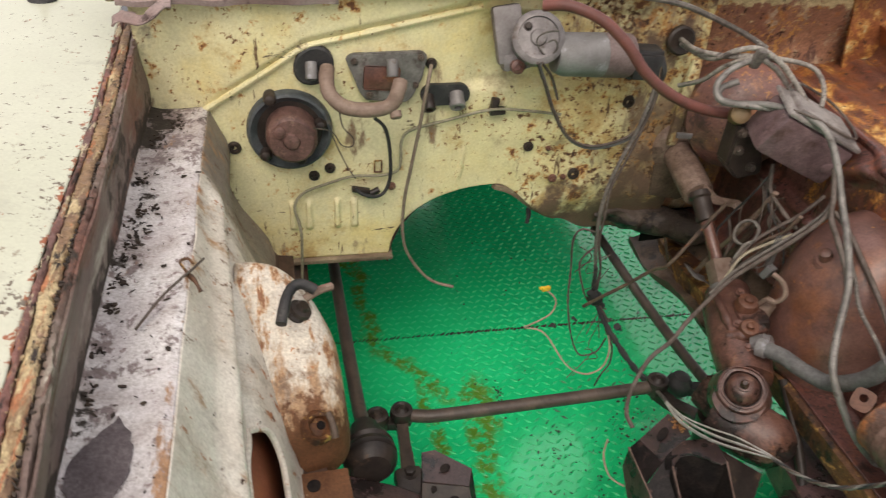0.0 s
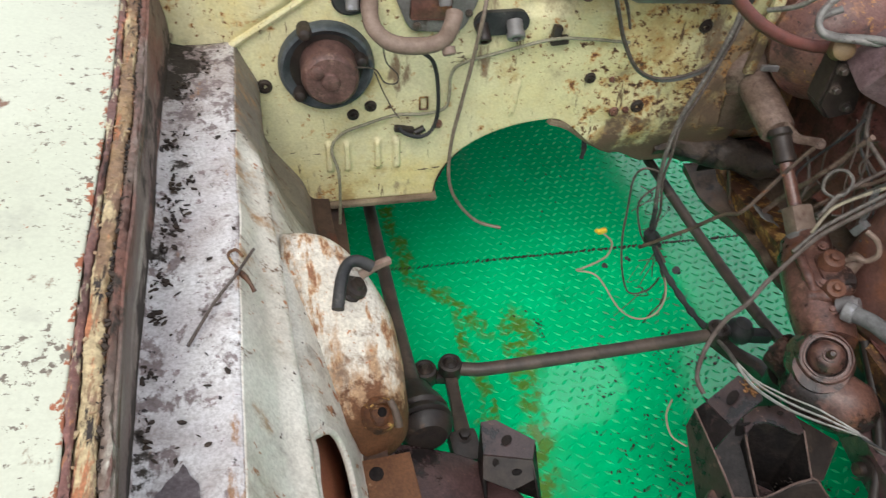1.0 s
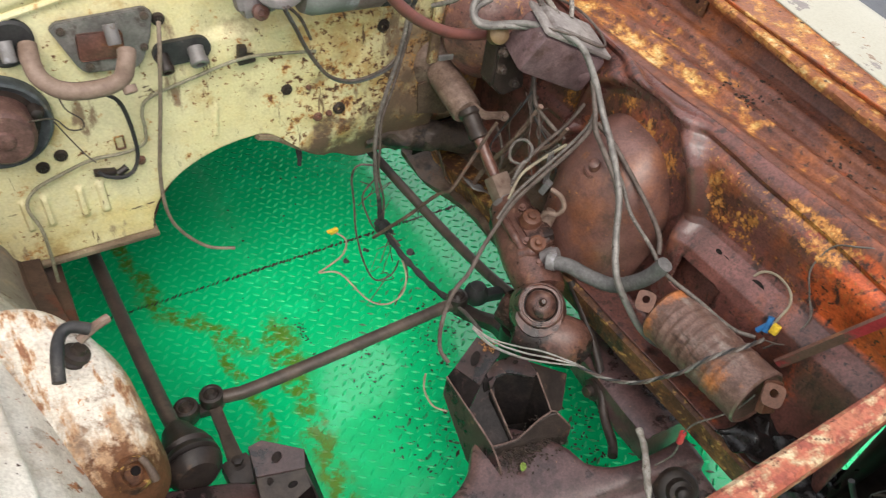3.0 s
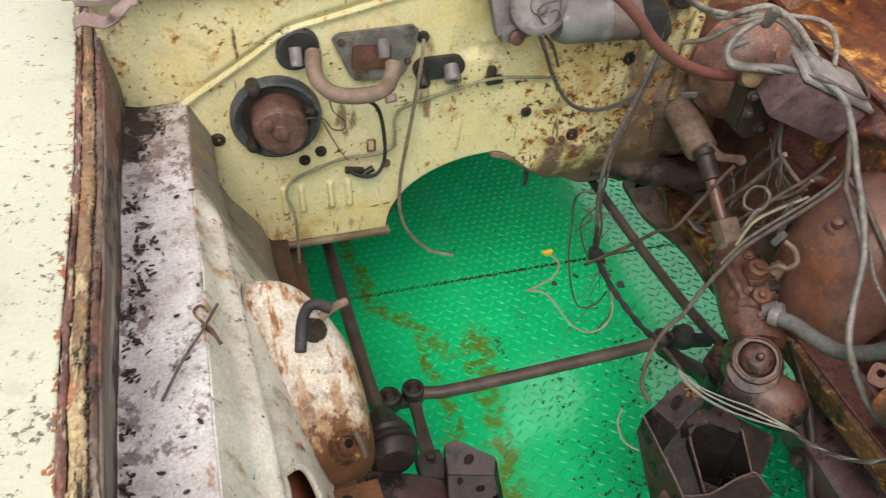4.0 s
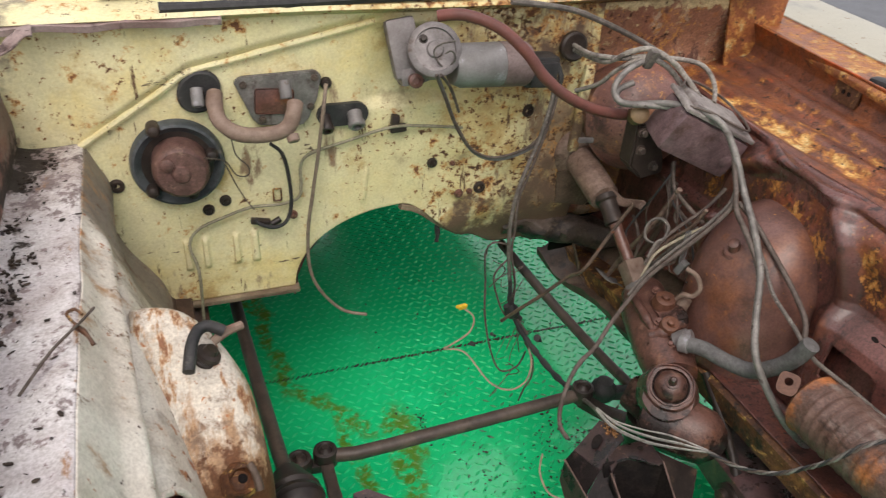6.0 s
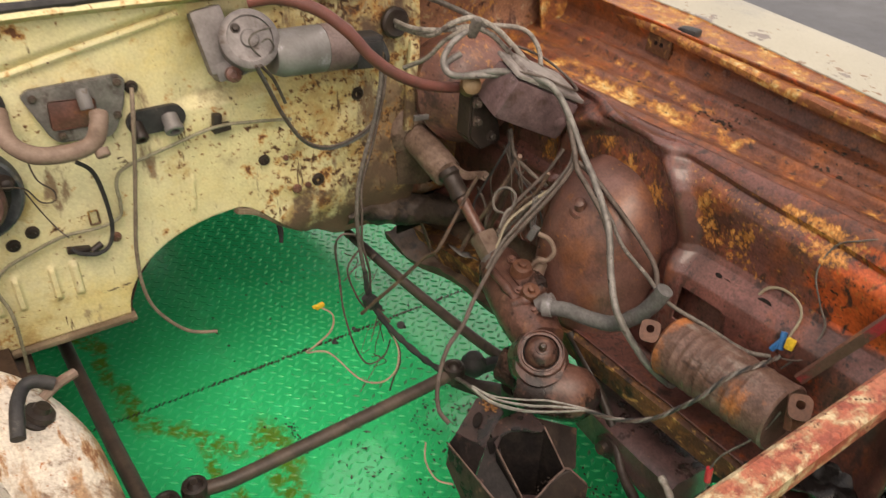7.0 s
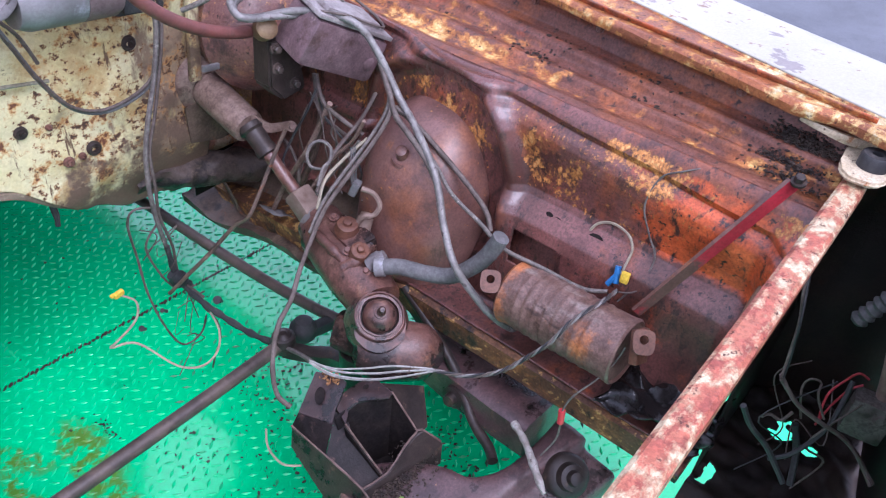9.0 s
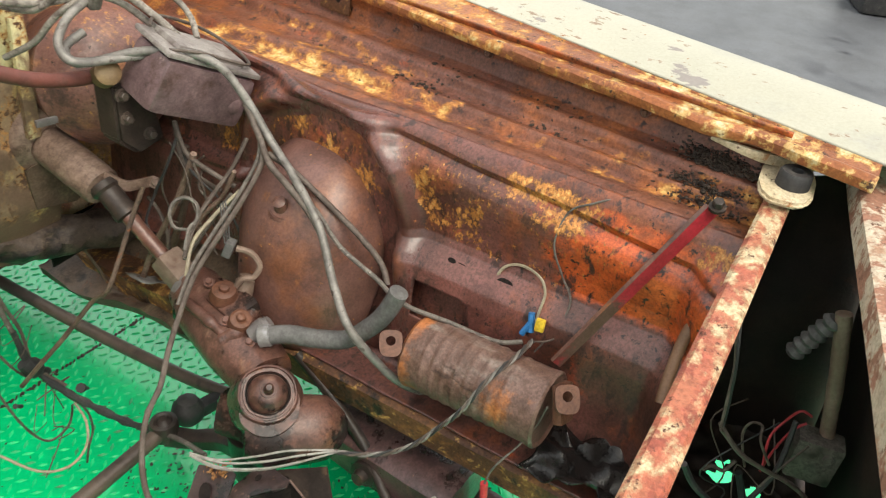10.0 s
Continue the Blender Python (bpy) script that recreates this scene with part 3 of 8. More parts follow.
def green_floor_material(name, lug, single=False):
    m = surf(name, (0.007, 0.64, 0.222), (0.006, 0.585, 0.202), 5, 0.34 if lug else 0.16, layers=(
        ((0.011, 0.69, 0.26), 7, 0.52, 0.66, 0.36 if lug else 0.20, U3, 0.0),
        ((0.012, 0.40, 0.14), 4, 0.54, 0.74, 0.35, U3, 0.0),
        ((0.02, 0.16, 0.065), 60, 0.68, 0.73, 0.5, U3, -0.2)), bump=0.05, grain=180, mottle=0.12, spec=0.45 if lug else 0.75, coat=0.0 if lug else 0.6)
    nt = m.node_tree
    p = nt.nodes["Principled BSDF"]
    base = p.inputs["Base Color"].links[0].from_socket
    tc = nt.nodes["Texture Coordinate"]
    if single:
        spot = nt.nodes.new("ShaderNodeNewGeometry")
        place = spot.outputs["Position"]
    else:
        place = tc.outputs["Object"]
    warp = nod(nt, "ShaderNodeTexNoise", Scale=7.0, Detail=5.0, Roughness=0.65)
    nt.links.new(place, warp.inputs["Vector"])
    sep = nt.nodes.new("ShaderNodeSeparateXYZ")
    nt.links.new(place, sep.inputs[0])

    def math(op, a, b):
        n = nt.nodes.new("ShaderNodeMath")
        n.operation = op
        for i, v in enumerate((a, b)):
            if isinstance(v, (int, float)):
                n.inputs[i].default_value = v
            else:
                nt.links.new(v, n.inputs[i])
        return n.outputs[0]
    wob = math("MULTIPLY", math("SUBTRACT", warp.outputs["Fac"], 0.5), 0.16)
    xw = math("ADD", sep.outputs[0], wob)
    total = None
    # moss trails: x = x0 + slope * (y - y0), between two distances, of a width
    for x0, y0, slope, ya, yb, w in ((0.10, 1.70, -0.10, 1.42, 2.1, 0.035), (0.205, 1.36, -0.75, 1.24, 1.50, 0.032), (0.225, 1.2, 0.05, 1.0, 1.30, 0.026), (0.335, 1.1, 0.09, 0.75, 1.32, 0.045)):
        line = math("ADD", math("MULTIPLY", math("SUBTRACT", sep.outputs[1], y0), slope), x0)
        d = math("ABSOLUTE", math("SUBTRACT", xw, line), 0)
        k = ramp(nt, d, w, w * 0.35)
        k = math("MULTIPLY", k, ramp(nt, sep.outputs[1], ya - 0.03, ya + 0.03))
        k = math("MULTIPLY", k, ramp(nt, sep.outputs[1], yb + 0.03, yb - 0.03))
        total = k if total is None else math("MAXIMUM", total, k)
    patch = nod(nt, "ShaderNodeTexNoise", Scale=32.0, Detail=6.0, Roughness=0.7)
    nt.links.new(place, patch.inputs["Vector"])
    total = math("MULTIPLY", total, ramp(nt, patch.outputs["Fac"], 0.40, 0.56))
    mx = nt.nodes.new("ShaderNodeMixRGB")
    mx.inputs[2].default_value = (0.10, 0.24, 0.026, 1) if not lug else (0.11, 0.26, 0.034, 1)
    nt.links.new(total, mx.inputs[0])
    nt.links.new(base, mx.inputs[1])
    out = mx.outputs[0]
    if lug:
        geo = nt.nodes.new("ShaderNodeObjectInfo" if single else "ShaderNodeNewGeometry")
        big = nod(nt, "ShaderNodeTexNoise", Scale=3.5, Detail=3.0)
        nt.links.new(place, big.inputs["Vector"])
        worn = math("MULTIPLY", ramp(nt, geo.outputs["Random" if single else "Random Per Island"], 0.78, 0.82), ramp(nt, big.outputs["Fac"], 0.44, 0.54))
        zone = math("MULTIPLY", ramp(nt, sep.outputs[0], 0.42, 0.56), ramp(nt, sep.outputs[1], 1.5, 1.1))
        m2 = nt.nodes.new("ShaderNodeMixRGB")
        m2.inputs[2].default_value = (0.035, 0.022, 0.012, 1)
        nt.links.new(math("MULTIPLY", worn, zone), m2.inputs[0])
        nt.links.new(out, m2.inputs[1])
        out = m2.outputs[0]
    nt.links.new(out, p.inputs["Base Color"])
    return m


floor_green = green_floor_material("green_painted_plate", False)
lug_green = green_floor_material("green_painted_lugs", True)
lug_single = green_floor_material("green_painted_lug", True, True)


# ---- mesh helpers ----
def part(name, bm, material, parent=None, label="", smooth=True, angle=40):
    """One bmesh as one mesh object, under a thing or a part."""
    me = bpy.data.meshes.new(name)
    bmesh.ops.recalc_face_normals(bm, faces=bm.faces)
    if smooth:
        for f in bm.faces:
            f.smooth = True
        lim = radians(angle)
        for e in bm.edges:
            if len(e.link_faces) == 2 and e.calc_face_angle(0) > lim:
                e.smooth = False
    bm.to_mesh(me)
    bm.free()
    me.materials.append(material)
    ob = new(name, me)
    if parent is not None:
        ob.parent = parent
        ob.matrix_parent_inverse = Matrix.Translation(parent.location).inverted() if parent.type == "EMPTY" else Matrix()
    if label:
        ob["label"] = label
    return ob


def thing(name, label, category, base=(0, 0, 0), group="", kind=""):
    e = new(name)
    e.location = base
    e.empty_display_size = 0.05
    return tagged(e, label, category, group, kind)


def spline(pts, sub=6):
    """Catmull-Rom points through pts."""
    pts = [Vector(p) for p in pts]
    if len(pts) < 3:
        return pts
    out = []
    for i in range(len(pts) - 1):
        p0, p1, p2, p3 = pts[max(i - 1, 0)], pts[i], pts[i + 1], pts[min(i + 2, len(pts) - 1)]
        for k in range(sub):
            t = k / sub
            out.append(0.5 * (2 * p1 + (p2 - p0) * t + (2 * p0 - 5 * p1 + 4 * p2 - p3) * t * t + (3 * p1 - p0 - 3 * p2 + p3) * t ** 3))
    return out + [pts[-1]]


def add_tube(bm, pts, r, seg=8, sub=6, r_end=None, lump=0.0, cap=True):
    """A round tube through pts."""
    path = spline(pts, sub)
    r_end = r if r_end is None else r_end
    rings, side = [], None
    for i, p in enumerate(path):
        t = (path[min(i + 1, len(path) - 1)] - path[max(i - 1, 0)]).normalized()
        side = (side - t * side.dot(t)) if side is not None else t.orthogonal()
        if side.length < 1e-5:
            side = t.orthogonal()
        side.normalize()
        up = t.cross(side)
        k = r + (r_end - r) * i / max(len(path) - 1, 1)
        if lump:
            k *= 1 + lump * noise.noise(p * 60)
        rings.append([bm.verts.new(p + (side * math.cos(a) + up * math.sin(a)) * k) for a in (2 * math.pi * j / seg for j in range(seg))])
    for a, b in zip(rings, rings[1:]):
        for j in range(seg):
            bm.faces.new((a[j], a[(j + 1) % seg], b[(j + 1) % seg], b[j]))
    if cap:
        bm.faces.new(rings[0][::-1])
        bm.faces.new(rings[-1])


def add_lathe(bm, origin, axis, profile, seg=28, squash=1.0, closed=True):
    """A turned shape about axis: profile of (distance along it, radius)."""
    origin, t = Vector(origin), Vector(axis).normalized()
    s = t.orthogonal().normalized()
    u = t.cross(s)
    rings = []
    for d, r in profile:
        r = max(r, 1e-4)
        rings.append([bm.verts.new(origin + t * d + (s * math.cos(a) + u * math.sin(a) * squash) * r) for a in (2 * math.pi * j / seg for j in range(seg))])
    for a, b in zip(rings, rings[1:]):
        for j in range(seg):
            bm.faces.new((a[j], a[(j + 1) % seg], b[(j + 1) % seg], b[j]))
    if closed:
        bm.faces.new(rings[0][::-1])
        bm.faces.new(rings[-1])


def add_box(bm, centre, size, rot=(0, 0, 0), bevel=0.004, taper=1.0):
    """A bevelled box; rot in degrees; taper scales its top."""
    m = Matrix.LocRotScale(centre, Euler([radians(a) for a in rot]), None)
    made = bmesh.ops.create_cube(bm, size=1.0)["verts"]
    for v in made:
        k = taper if v.co.z > 0 else 1.0
        v.co = m @ Vector((v.co.x * size[0] * k, v.co.y * size[1] * k, v.co.z * size[2]))
    if bevel:
        es = list({e for v in made for e in v.link_edges})
        bmesh.ops.bevel(bm, geom=es, offset=bevel, segments=2, affect="EDGES", profile=0.6)


def add_plate(bm, outline, normal, thick, bevel=0.0, holes=()):
    """A flat plate: an outline of points in one plane, thickened along normal."""
    n = Vector(normal).normalized() * thick
    a = [bm.verts.new(Vector(p)) for p in outline]
    b = [bm.verts.new(Vector(p) + n) for p in outline]
    bm.faces.new(a)
    bm.faces.new(b[::-1])
    for i in range(len(a)):
        j = (i + 1) % len(a)
        bm.faces.new((a[i], b[i], b[j], a[j]))


def add_grid(bm, rows):
    """Quads between rows of points of one length."""
    vs = [[bm.verts.new(p) for p in row] for row in rows]
    for a, b in zip(vs, vs[1:]):
        for j in range(len(a) - 1):
            bm.faces.new((a[j], a[j + 1], b[j + 1], b[j]))
    return vs


def thicken(ob, t, offset=-1.0):
    md = ob.modifiers.new("thickness", "SOLIDIFY")
    md.thickness, md.offset = t, offset
    return ob


def sweep_box(bm, pts, sizes, sub=6, bevel=0.2):
    """A beam of rounded square section along pts; sizes (width, height) at each point."""
    path = spline(pts, sub)
    n = len(path)
    rings = []
    for i, p in enumerate(path):
        t = (path[min(i + 1, n - 1)] - path[max(i - 1, 0)]).normalized()
        side = t.cross(Vector((0, 0, 1))).normalized()
        up = side.cross(t)
        f = i / (n - 1) * (len(sizes) - 1)
        k = min(int(f), len(sizes) - 2)
        w, h = (sizes[k][q] + (sizes[k + 1][q] - sizes[k][q]) * (f - k) for q in (0, 1))
        ring = []
        for cx, cy in ((1, 1 - bevel), (1 - bevel, 1), (-1 + bevel, 1), (-1, 1 - bevel), (-1, -1 + bevel), (-1 + bevel, -1), (1 - bevel, -1), (1, -1 + bevel)):
            ring.append(bm.verts.new(p + side * cx * w / 2 + up * cy * h / 2))
        rings.append(ring)
    for a, b in zip(rings, rings[1:]):
        for j in range(8):
            bm.faces.new((a[j], a[(j + 1) % 8], b[(j + 1) % 8], b[j]))
    bm.faces.new(rings[0][::-1])
    bm.faces.new(rings[-1])


def smooth01(a, b, x):
    k = min(max((x - a) / (b - a), 0.0), 1.0)
    return k * k * (3 - 2 * k)


def add_bolt(bm, p, axis, r=0.008, h=0.006, washer=True):
    if washer:
        add_lathe(bm, p, axis, ((-0.002, r * 1.5), (0.0015, r * 1.5)), 16)
    add_lathe(bm, p, axis, ((0.0, r), (h, r), (h + 0.001, r * 0.8)), 6)


# ---- ground ----
g = bmesh.new()
add_grid(g, [[(x, y, -0.012) for x in (-400, -20, -4, 0, 4, 20, 400)] for y in (-400, -20, -4, 0, 4, 20, 400)])
tagged(part("ground", g, asphalt, smooth=False), "grey damp asphalt round the green plate", "ground", kind="structure")
g = bmesh.new()
add_box(g, (5.6, 3.55, -0.010), (2.4, 0.10, 0.004), (0, 0, 11), 0)
tagged(part("road_line", g, surf("worn_white_line", (0.55, 0.55, 0.56), (0.40, 0.40, 0.42), 6, 0.6, bump=0.2), smooth=False), "worn white line painted on the asphalt", "road line", kind="structure")
g = bmesh.new()
add_box(g, (5.75, 0.36, 0.28), (0.5, 0.26, 0.58), (0, 0, 20), 0.04)
tagged(part("wheel_stop", g, black_rubber), "dark block standing on the asphalt", "block")
FX0, FX1, FY0, FY1 = -0.75, 1.55, -0.8, 3.2
floor_root = tagged(new("floor"), "green-painted steel tread plate with mossy stains", "floor", kind="structure")
SEAM = 1.485
for y0, y1 in ((FY0, SEAM - 0.0015), (SEAM + 0.0015, FY1)):
    g = bmesh.new()
    add_box(g, ((FX0 + FX1) / 2, (y0 + y1) / 2, -0.004), (FX1 - FX0, y1 - y0, 0.008), bevel=0.001)
    part("plate", g, floor_green, floor_root, smooth=False)
# raised lugs of the tread plate, in a herringbone
verts, faces = [], []
step = 0.0225
nx, ny = int(2.0 / step), int(2.2 / step)
rnd = random.Random(4)
LUG = ((-0.0112, 0, 0), (0, -0.0038, 0), (0.0112, 0, 0), (0, 0.0038, 0), (-0.0055, 0, 1), (0.0055, 0, 1))
LUG_FACES = ((0, 1, 4), (1, 5, 4), (1, 2, 5), (2, 3, 5), (3, 4, 5), (3, 0, 4))
near_lugs = []
for i in range(nx):
    for j in range(ny):
        x, y = -0.45 + i * step + (0.5 * step if j % 2 else 0), 0.35 + j * step
        if abs(y - SEAM) < 0.006:
            continue
        a = radians(38 if (i + j) % 2 else -38) + rnd.uniform(-0.04, 0.04)
        # thick paint fills the pattern on the left
        h = 0.0013 + 0.0013 * smooth01(0.36, 0.62, x) + 0.0006 * smooth01(0.7, 0.9, x)
        if 0.25 < x < 0.57 and 0.78 < y < 1.23:
            near_lugs.append((x, y, a, h))
            continue
        c, s = math.cos(a), math.sin(a)
        k = len(verts)
        for u, v, z in LUG:
            verts.append((x + u * c - v * s, y + u * s + v * c, 0.0002 + z * h))
        faces += [tuple(k + q for q in f) for f in LUG_FACES]
me = bpy.data.meshes.new("tread_lugs")
me.from_pydata(verts, [], faces)
me.materials.append(lug_green)
lugs = new("tread_lugs", me)
lugs.parent = floor_root
lugs["kind"] = "stuff"
# dirt packed in the joint between the plates
g = bmesh.new()
rnd = random.Random(8)
x = -0.3
while x < 1.2:
    w = rnd.uniform(0.004, 0.018)
    thick = rnd.uniform(0.002, 0.006) * (1.4 if x > 0.3 else 0.7)
    add_lathe(g, (x, SEAM + rnd.uniform(-0.002, 0.002), -0.0005), (0, 0, 1), ((0, w * 0.6), (0.0012, w * 0.5), (0.002, w * 0.2)), 7, thick / w)
    x += w * rnd.uniform(0.5, 0.95)
d = part("joint_dirt", g, leaf_litter, floor_root)
d["kind"] = "stuff"

# ---- car body ----
body = thing("car_body", "stripped rusty cream car body with empty engine bay", "car body", (0.35, 0.7, 0.0))
FW = 1.222


def arch(x):
    """Height of the firewall's lower edge."""
    if x < 0.128:
        return 0.466
    if x < 0.33:
        k = (x - 0.128) / 0.202
        return 0.466 + 0.146 * math.sqrt(max(0.0, 1 - (1 - k) ** 2.0))
    if x < 0.46:
        return 0.612 - 0.10 * smooth01(0.33, 0.475, x)
    return 0.512 - 0.034 * smooth01(0.47, 0.545, x) - 0.032 * smooth01(0.60, 0.665, x)


def fw_relief(x, z):
    """How far the firewall's pressings stand out towards the bay."""
    d = 0.0
    # raised bead that climbs from the left ledge to the cowl
    line = 0.796 + (x + 0.163) * 0.62 - max(0, x + 0.013) ** 1.0 * 0.40
    d += 0.012 * smooth01(line, line + 0.02, z) * smooth01(-0.2, -0.1, x)
    # sunk panel round the wiper motor
    k = smooth01(0.24, 0.31, x + (0.86 - z) * 0.25) * smooth01(0.60, 0.55, x) * smooth01(0.80, 0.825, z) * smooth01(0.95, 0.93, z)
    d -= 0.014 * k
    # pressed slots low on the left
    for cx in (-0.052, -0.022, 0.030, 0.062):
        d += 0.007 * smooth01(0.0070, 0.0035, abs(x - cx)) * smooth01(0.530, 0.540, z) * smooth01(0.600, 0.588, z)
    d += 0.004 * smooth01(0.006, 0.003, abs(x - 0.255 - 0.1 * (z - 0.6))) * smooth01(0.62, 0.64, z) * smooth01(0.70, 0.68, z)
    # the lower right rolls back towards the toe board
    d -= 0.034 * smooth01(0.62, 0.46, z) ** 1.5 * smooth01(0.34, 0.46, x)
    # shallow dents in the tired sheet
    d += 0.006 * noise.noise(Vector((x * 16, z * 16, 8.0))) * smooth01(0.25, 0.45, x)
    d += 0.0025 * noise.noise(Vector((x * 6, z * 6, 1.0)))
    return d


g = bmesh.new()
NX, NZ = 320, 150
rows = []
for i in range(NX + 1):
    col = []
    for j in range(NZ + 1):
        s = j / NZ
        x = -0.275 + i / NX * (0.700 + 0.275)
        top = 0.984
        zb = max(arch(x), 0.466)
        if x < -0.195:
            zb = 0.77
        elif x < -0.085:
            zb = max(zb, 0.67 - (x + 0.195) / 0.54)
        z = zb + (top - zb) * s
        col.append((x, FW - fw_relief(x, z), z))
    rows.append(col)
add_grid(g, rows)
thicken(part("firewall", g, firewall_paint, body, "dented cream-painted firewall with rust specks"), 0.004, 1.0)
# raised weld bead that climbs from the left ledge to the cowl
g = bmesh.new()
add_tube(g, [(x, FW - 0.004 - fw_relief(x, z), z) for x, z in ((x, 0.796 + (x + 0.163) * 0.62 - max(0, x + 0.013) * 0.40) for x in (-0.200, -0.165, -0.12, -0.06, -0.013, 0.05, 0.12, 0.20, 0.28))], 0.0055, 8, 5, lump=0.25)
part("pressed_bead", g, firewall_paint, body)
# rolled flange under the left of the firewall
g = bmesh.new()
add_box(g, (0.035, FW + 0.004, 0.461), (0.20, 0.030, 0.010), (4, 0, 0), 0.004)
add_box(g, (0.035, FW + 0.030, 0.448), (0.17, 0.024, 0.006), (-30, 0, 0), 0.002)
part("firewall_flange", g, flange_grey, body)
# yellow edge strip on the right of the firewall
g = bmesh.new()
add_box(g, (0.672, FW - 0.018, 0.775), (0.020, 0.010, 0.170), (0, 4, 0), 0.003)
part("edge_strip", g, firewall_paint, body)
# recessed footwell panel on the right
g = bmesh.new()
rows = []
for i in range(31):
    x = 0.69 + i / 30 * 0.42
    rows.append([(x, FW + 0.05 - 0.03 * smooth01(0.85, 0.95, z) + 0.004 * noise.noise(Vector((x * 14, z * 14, 7))), z) for z in (0.50 + 0.462 * k / 30 for k in range(31))])
add_grid(g, rows)
thicken(part("footwell_panel", g, firewall_rusty, body, "orange-rusted footwell panel"), 0.004, 1.0)
g = bmesh.new()
add_plate(g, [(1.025, 1.236, 0.745), (1.10, 1.236, 0.73), (1.12, 1.236, 0.955), (0.980, 1.236, 0.960), (1.00, 1.236, 0.84)], (0, 1, 0), 0.005)
part("corner_flange", g, lip_yellow, body, "yellow and orange flange in the rear corner")
# rolled rim of the tunnel cut-out, and a grimy shelf beside the tunnel
g = bmesh.new()
sweep_box(g, [(0.330, FW + 0.002, 0.606), (0.365, FW + 0.010, 0.590), (0.415, FW + 0.028, 0.545), (0.462, FW + 0.045, 0.508)], [(0.012, 0.010), (0.020, 0.012), (0.026, 0.014), (0.020, 0.012)], 6)
part("tunnel_rim", g, flange_grey, body)
g = bmesh.new()
add_tube(g, [(0.413, FW + 0.022, 0.540), (0.414, FW + 0.020, 0.522), (0.412, FW + 0.018, 0.505)], 0.0045, 8, 4, lump=0.4)
part("rubber_stub", g, black_rubber, body, "black rubber stub hanging under the rim")
grimy = surf("toe_board_grimy", (0.145, 0.102, 0.072), (0.090, 0.062, 0.046), 16, 0.5, layers=(
    ((0.19, 0.145, 0.09), 20, 0.56, 0.68, 0.5, U3, 0.0), ((0.028, 0.020, 0.016), 14, 0.50, 0.64, 0.5, U3, 0.0), (RUST, 40, 0.60, 0.68, 0.7, U3, -0.2)), bump=0.4, mottle=0.5)
g = bmesh.new()
rows = []
for i in range(49):
    y = 0.86 + 0.52 * i / 48
    e = 0.742 - 0.022 * smooth01(0.86, 0.97, y) + 0.003 * math.sin(y * 23)
    ze = 0.432 - 0.036 * smooth01(0.86, 0.99, y) - 0.048 * smooth01(1.05, 1.28, y)
    row = [(0.85 + (e - 0.85) * k / 12, y, 0.515 + (ze - 0.515) * (k / 12) ** 0.6 - 0.020 * math.sin(math.pi * k / 12) + 0.012 * noise.noise(Vector((k * 0.45, y * 22, 3)))) for k in range(13)]
    row += [(e + 0.004, y, ze - 0.010), (e + 0.030, y, ze - 0.022)]
    rows.append(row)
add_grid(g, rows)
thicken(part("footwell_shelf", g, grimy, body, "grimy dented shelf beside the tunnel"), 0.004)
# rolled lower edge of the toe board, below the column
# grime darkened, the shadow at the rolled edge put into its colour
toe_shaded = surf("toe_board_shaded_grime", (0.085, 0.062, 0.047), (0.052, 0.038, 0.030), 18, 0.5, layers=(
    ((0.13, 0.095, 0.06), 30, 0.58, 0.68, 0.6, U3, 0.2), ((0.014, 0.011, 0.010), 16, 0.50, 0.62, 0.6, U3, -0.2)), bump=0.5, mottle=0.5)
g = bmesh.new()
rows = []
for i in range(41):
    x = 0.555 + 0.27 * i / 40
    k = i / 40
    yc, zc, r = 1.268 - 0.060 * k ** 1.6, 0.512 - 0.045 * k, 0.024 + 0.010 * math.sin(k * 3.0)
    row = []
    for j in range(17):
        a = radians(-60 + 200 * j / 16)
        p = Vector((x, yc - r * math.cos(a - 0.6), zc + 1.05 * r * math.sin(a - 0.6)))
        row.append(p + Vector((0, 0.016 * noise.noise(p * 24) + 0.008 * noise.noise(p * 70), 0.010 * noise.noise(p * 22 + Vector((4, 0, 0))))))
    rows.append(row)
add_grid(g, rows)
part("toe_roll", g, toe_shaded, body, "dented grimy rolled toe board, darkened for shade")
g = bmesh.new()
sweep_box(g, [(0.700, 1.232, 0.472), (0.716, 1.230, 0.462), (0.730, 1.226, 0.425), (0.742, 1.222, 0.385), (0.770, 1.210, 0.362)], [(0.024, 0.004), (0.026, 0.004), (0.028, 0.004), (0.030, 0.005), (0.040, 0.006)], 6)
part("toe_strap", g, grimy, body, "bent dirty strap under the toe board")
# black sheet added for the shade of the footwell
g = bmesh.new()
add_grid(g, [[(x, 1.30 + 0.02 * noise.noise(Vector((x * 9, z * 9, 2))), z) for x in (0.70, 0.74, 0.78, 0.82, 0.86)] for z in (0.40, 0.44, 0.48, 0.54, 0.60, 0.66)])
thicken(part("toe_shade_sheet", g, hollow_shade, body, "black sheet painted as the shade behind the toe board"), 0.003)
# floor pan and tunnel roof, out of view, sized by the shade they cast
g = bmesh.new()
add_grid(g, [[(x, y, z) for x in (0.76, 0.84, 0.95)] for y, z in ((1.262, 0.53), (1.36, 0.44), (1.44, 0.40))])
add_grid(g, [[(x, y, 0.44 - 0.05 * (y - 1.25)) for y in (1.245, 1.6, 2.0, 3.0)] for x in (-0.60, -0.1, 0.03, 0.128)])
add_grid(g, [[(0.31 - 0.182 * math.cos(a), y, 0.44 + 0.17 * math.sin(a)) for y in (1.228, 1.6, 2.0, 3.0)] for a in (math.pi * k / 12 for k in range(10))])
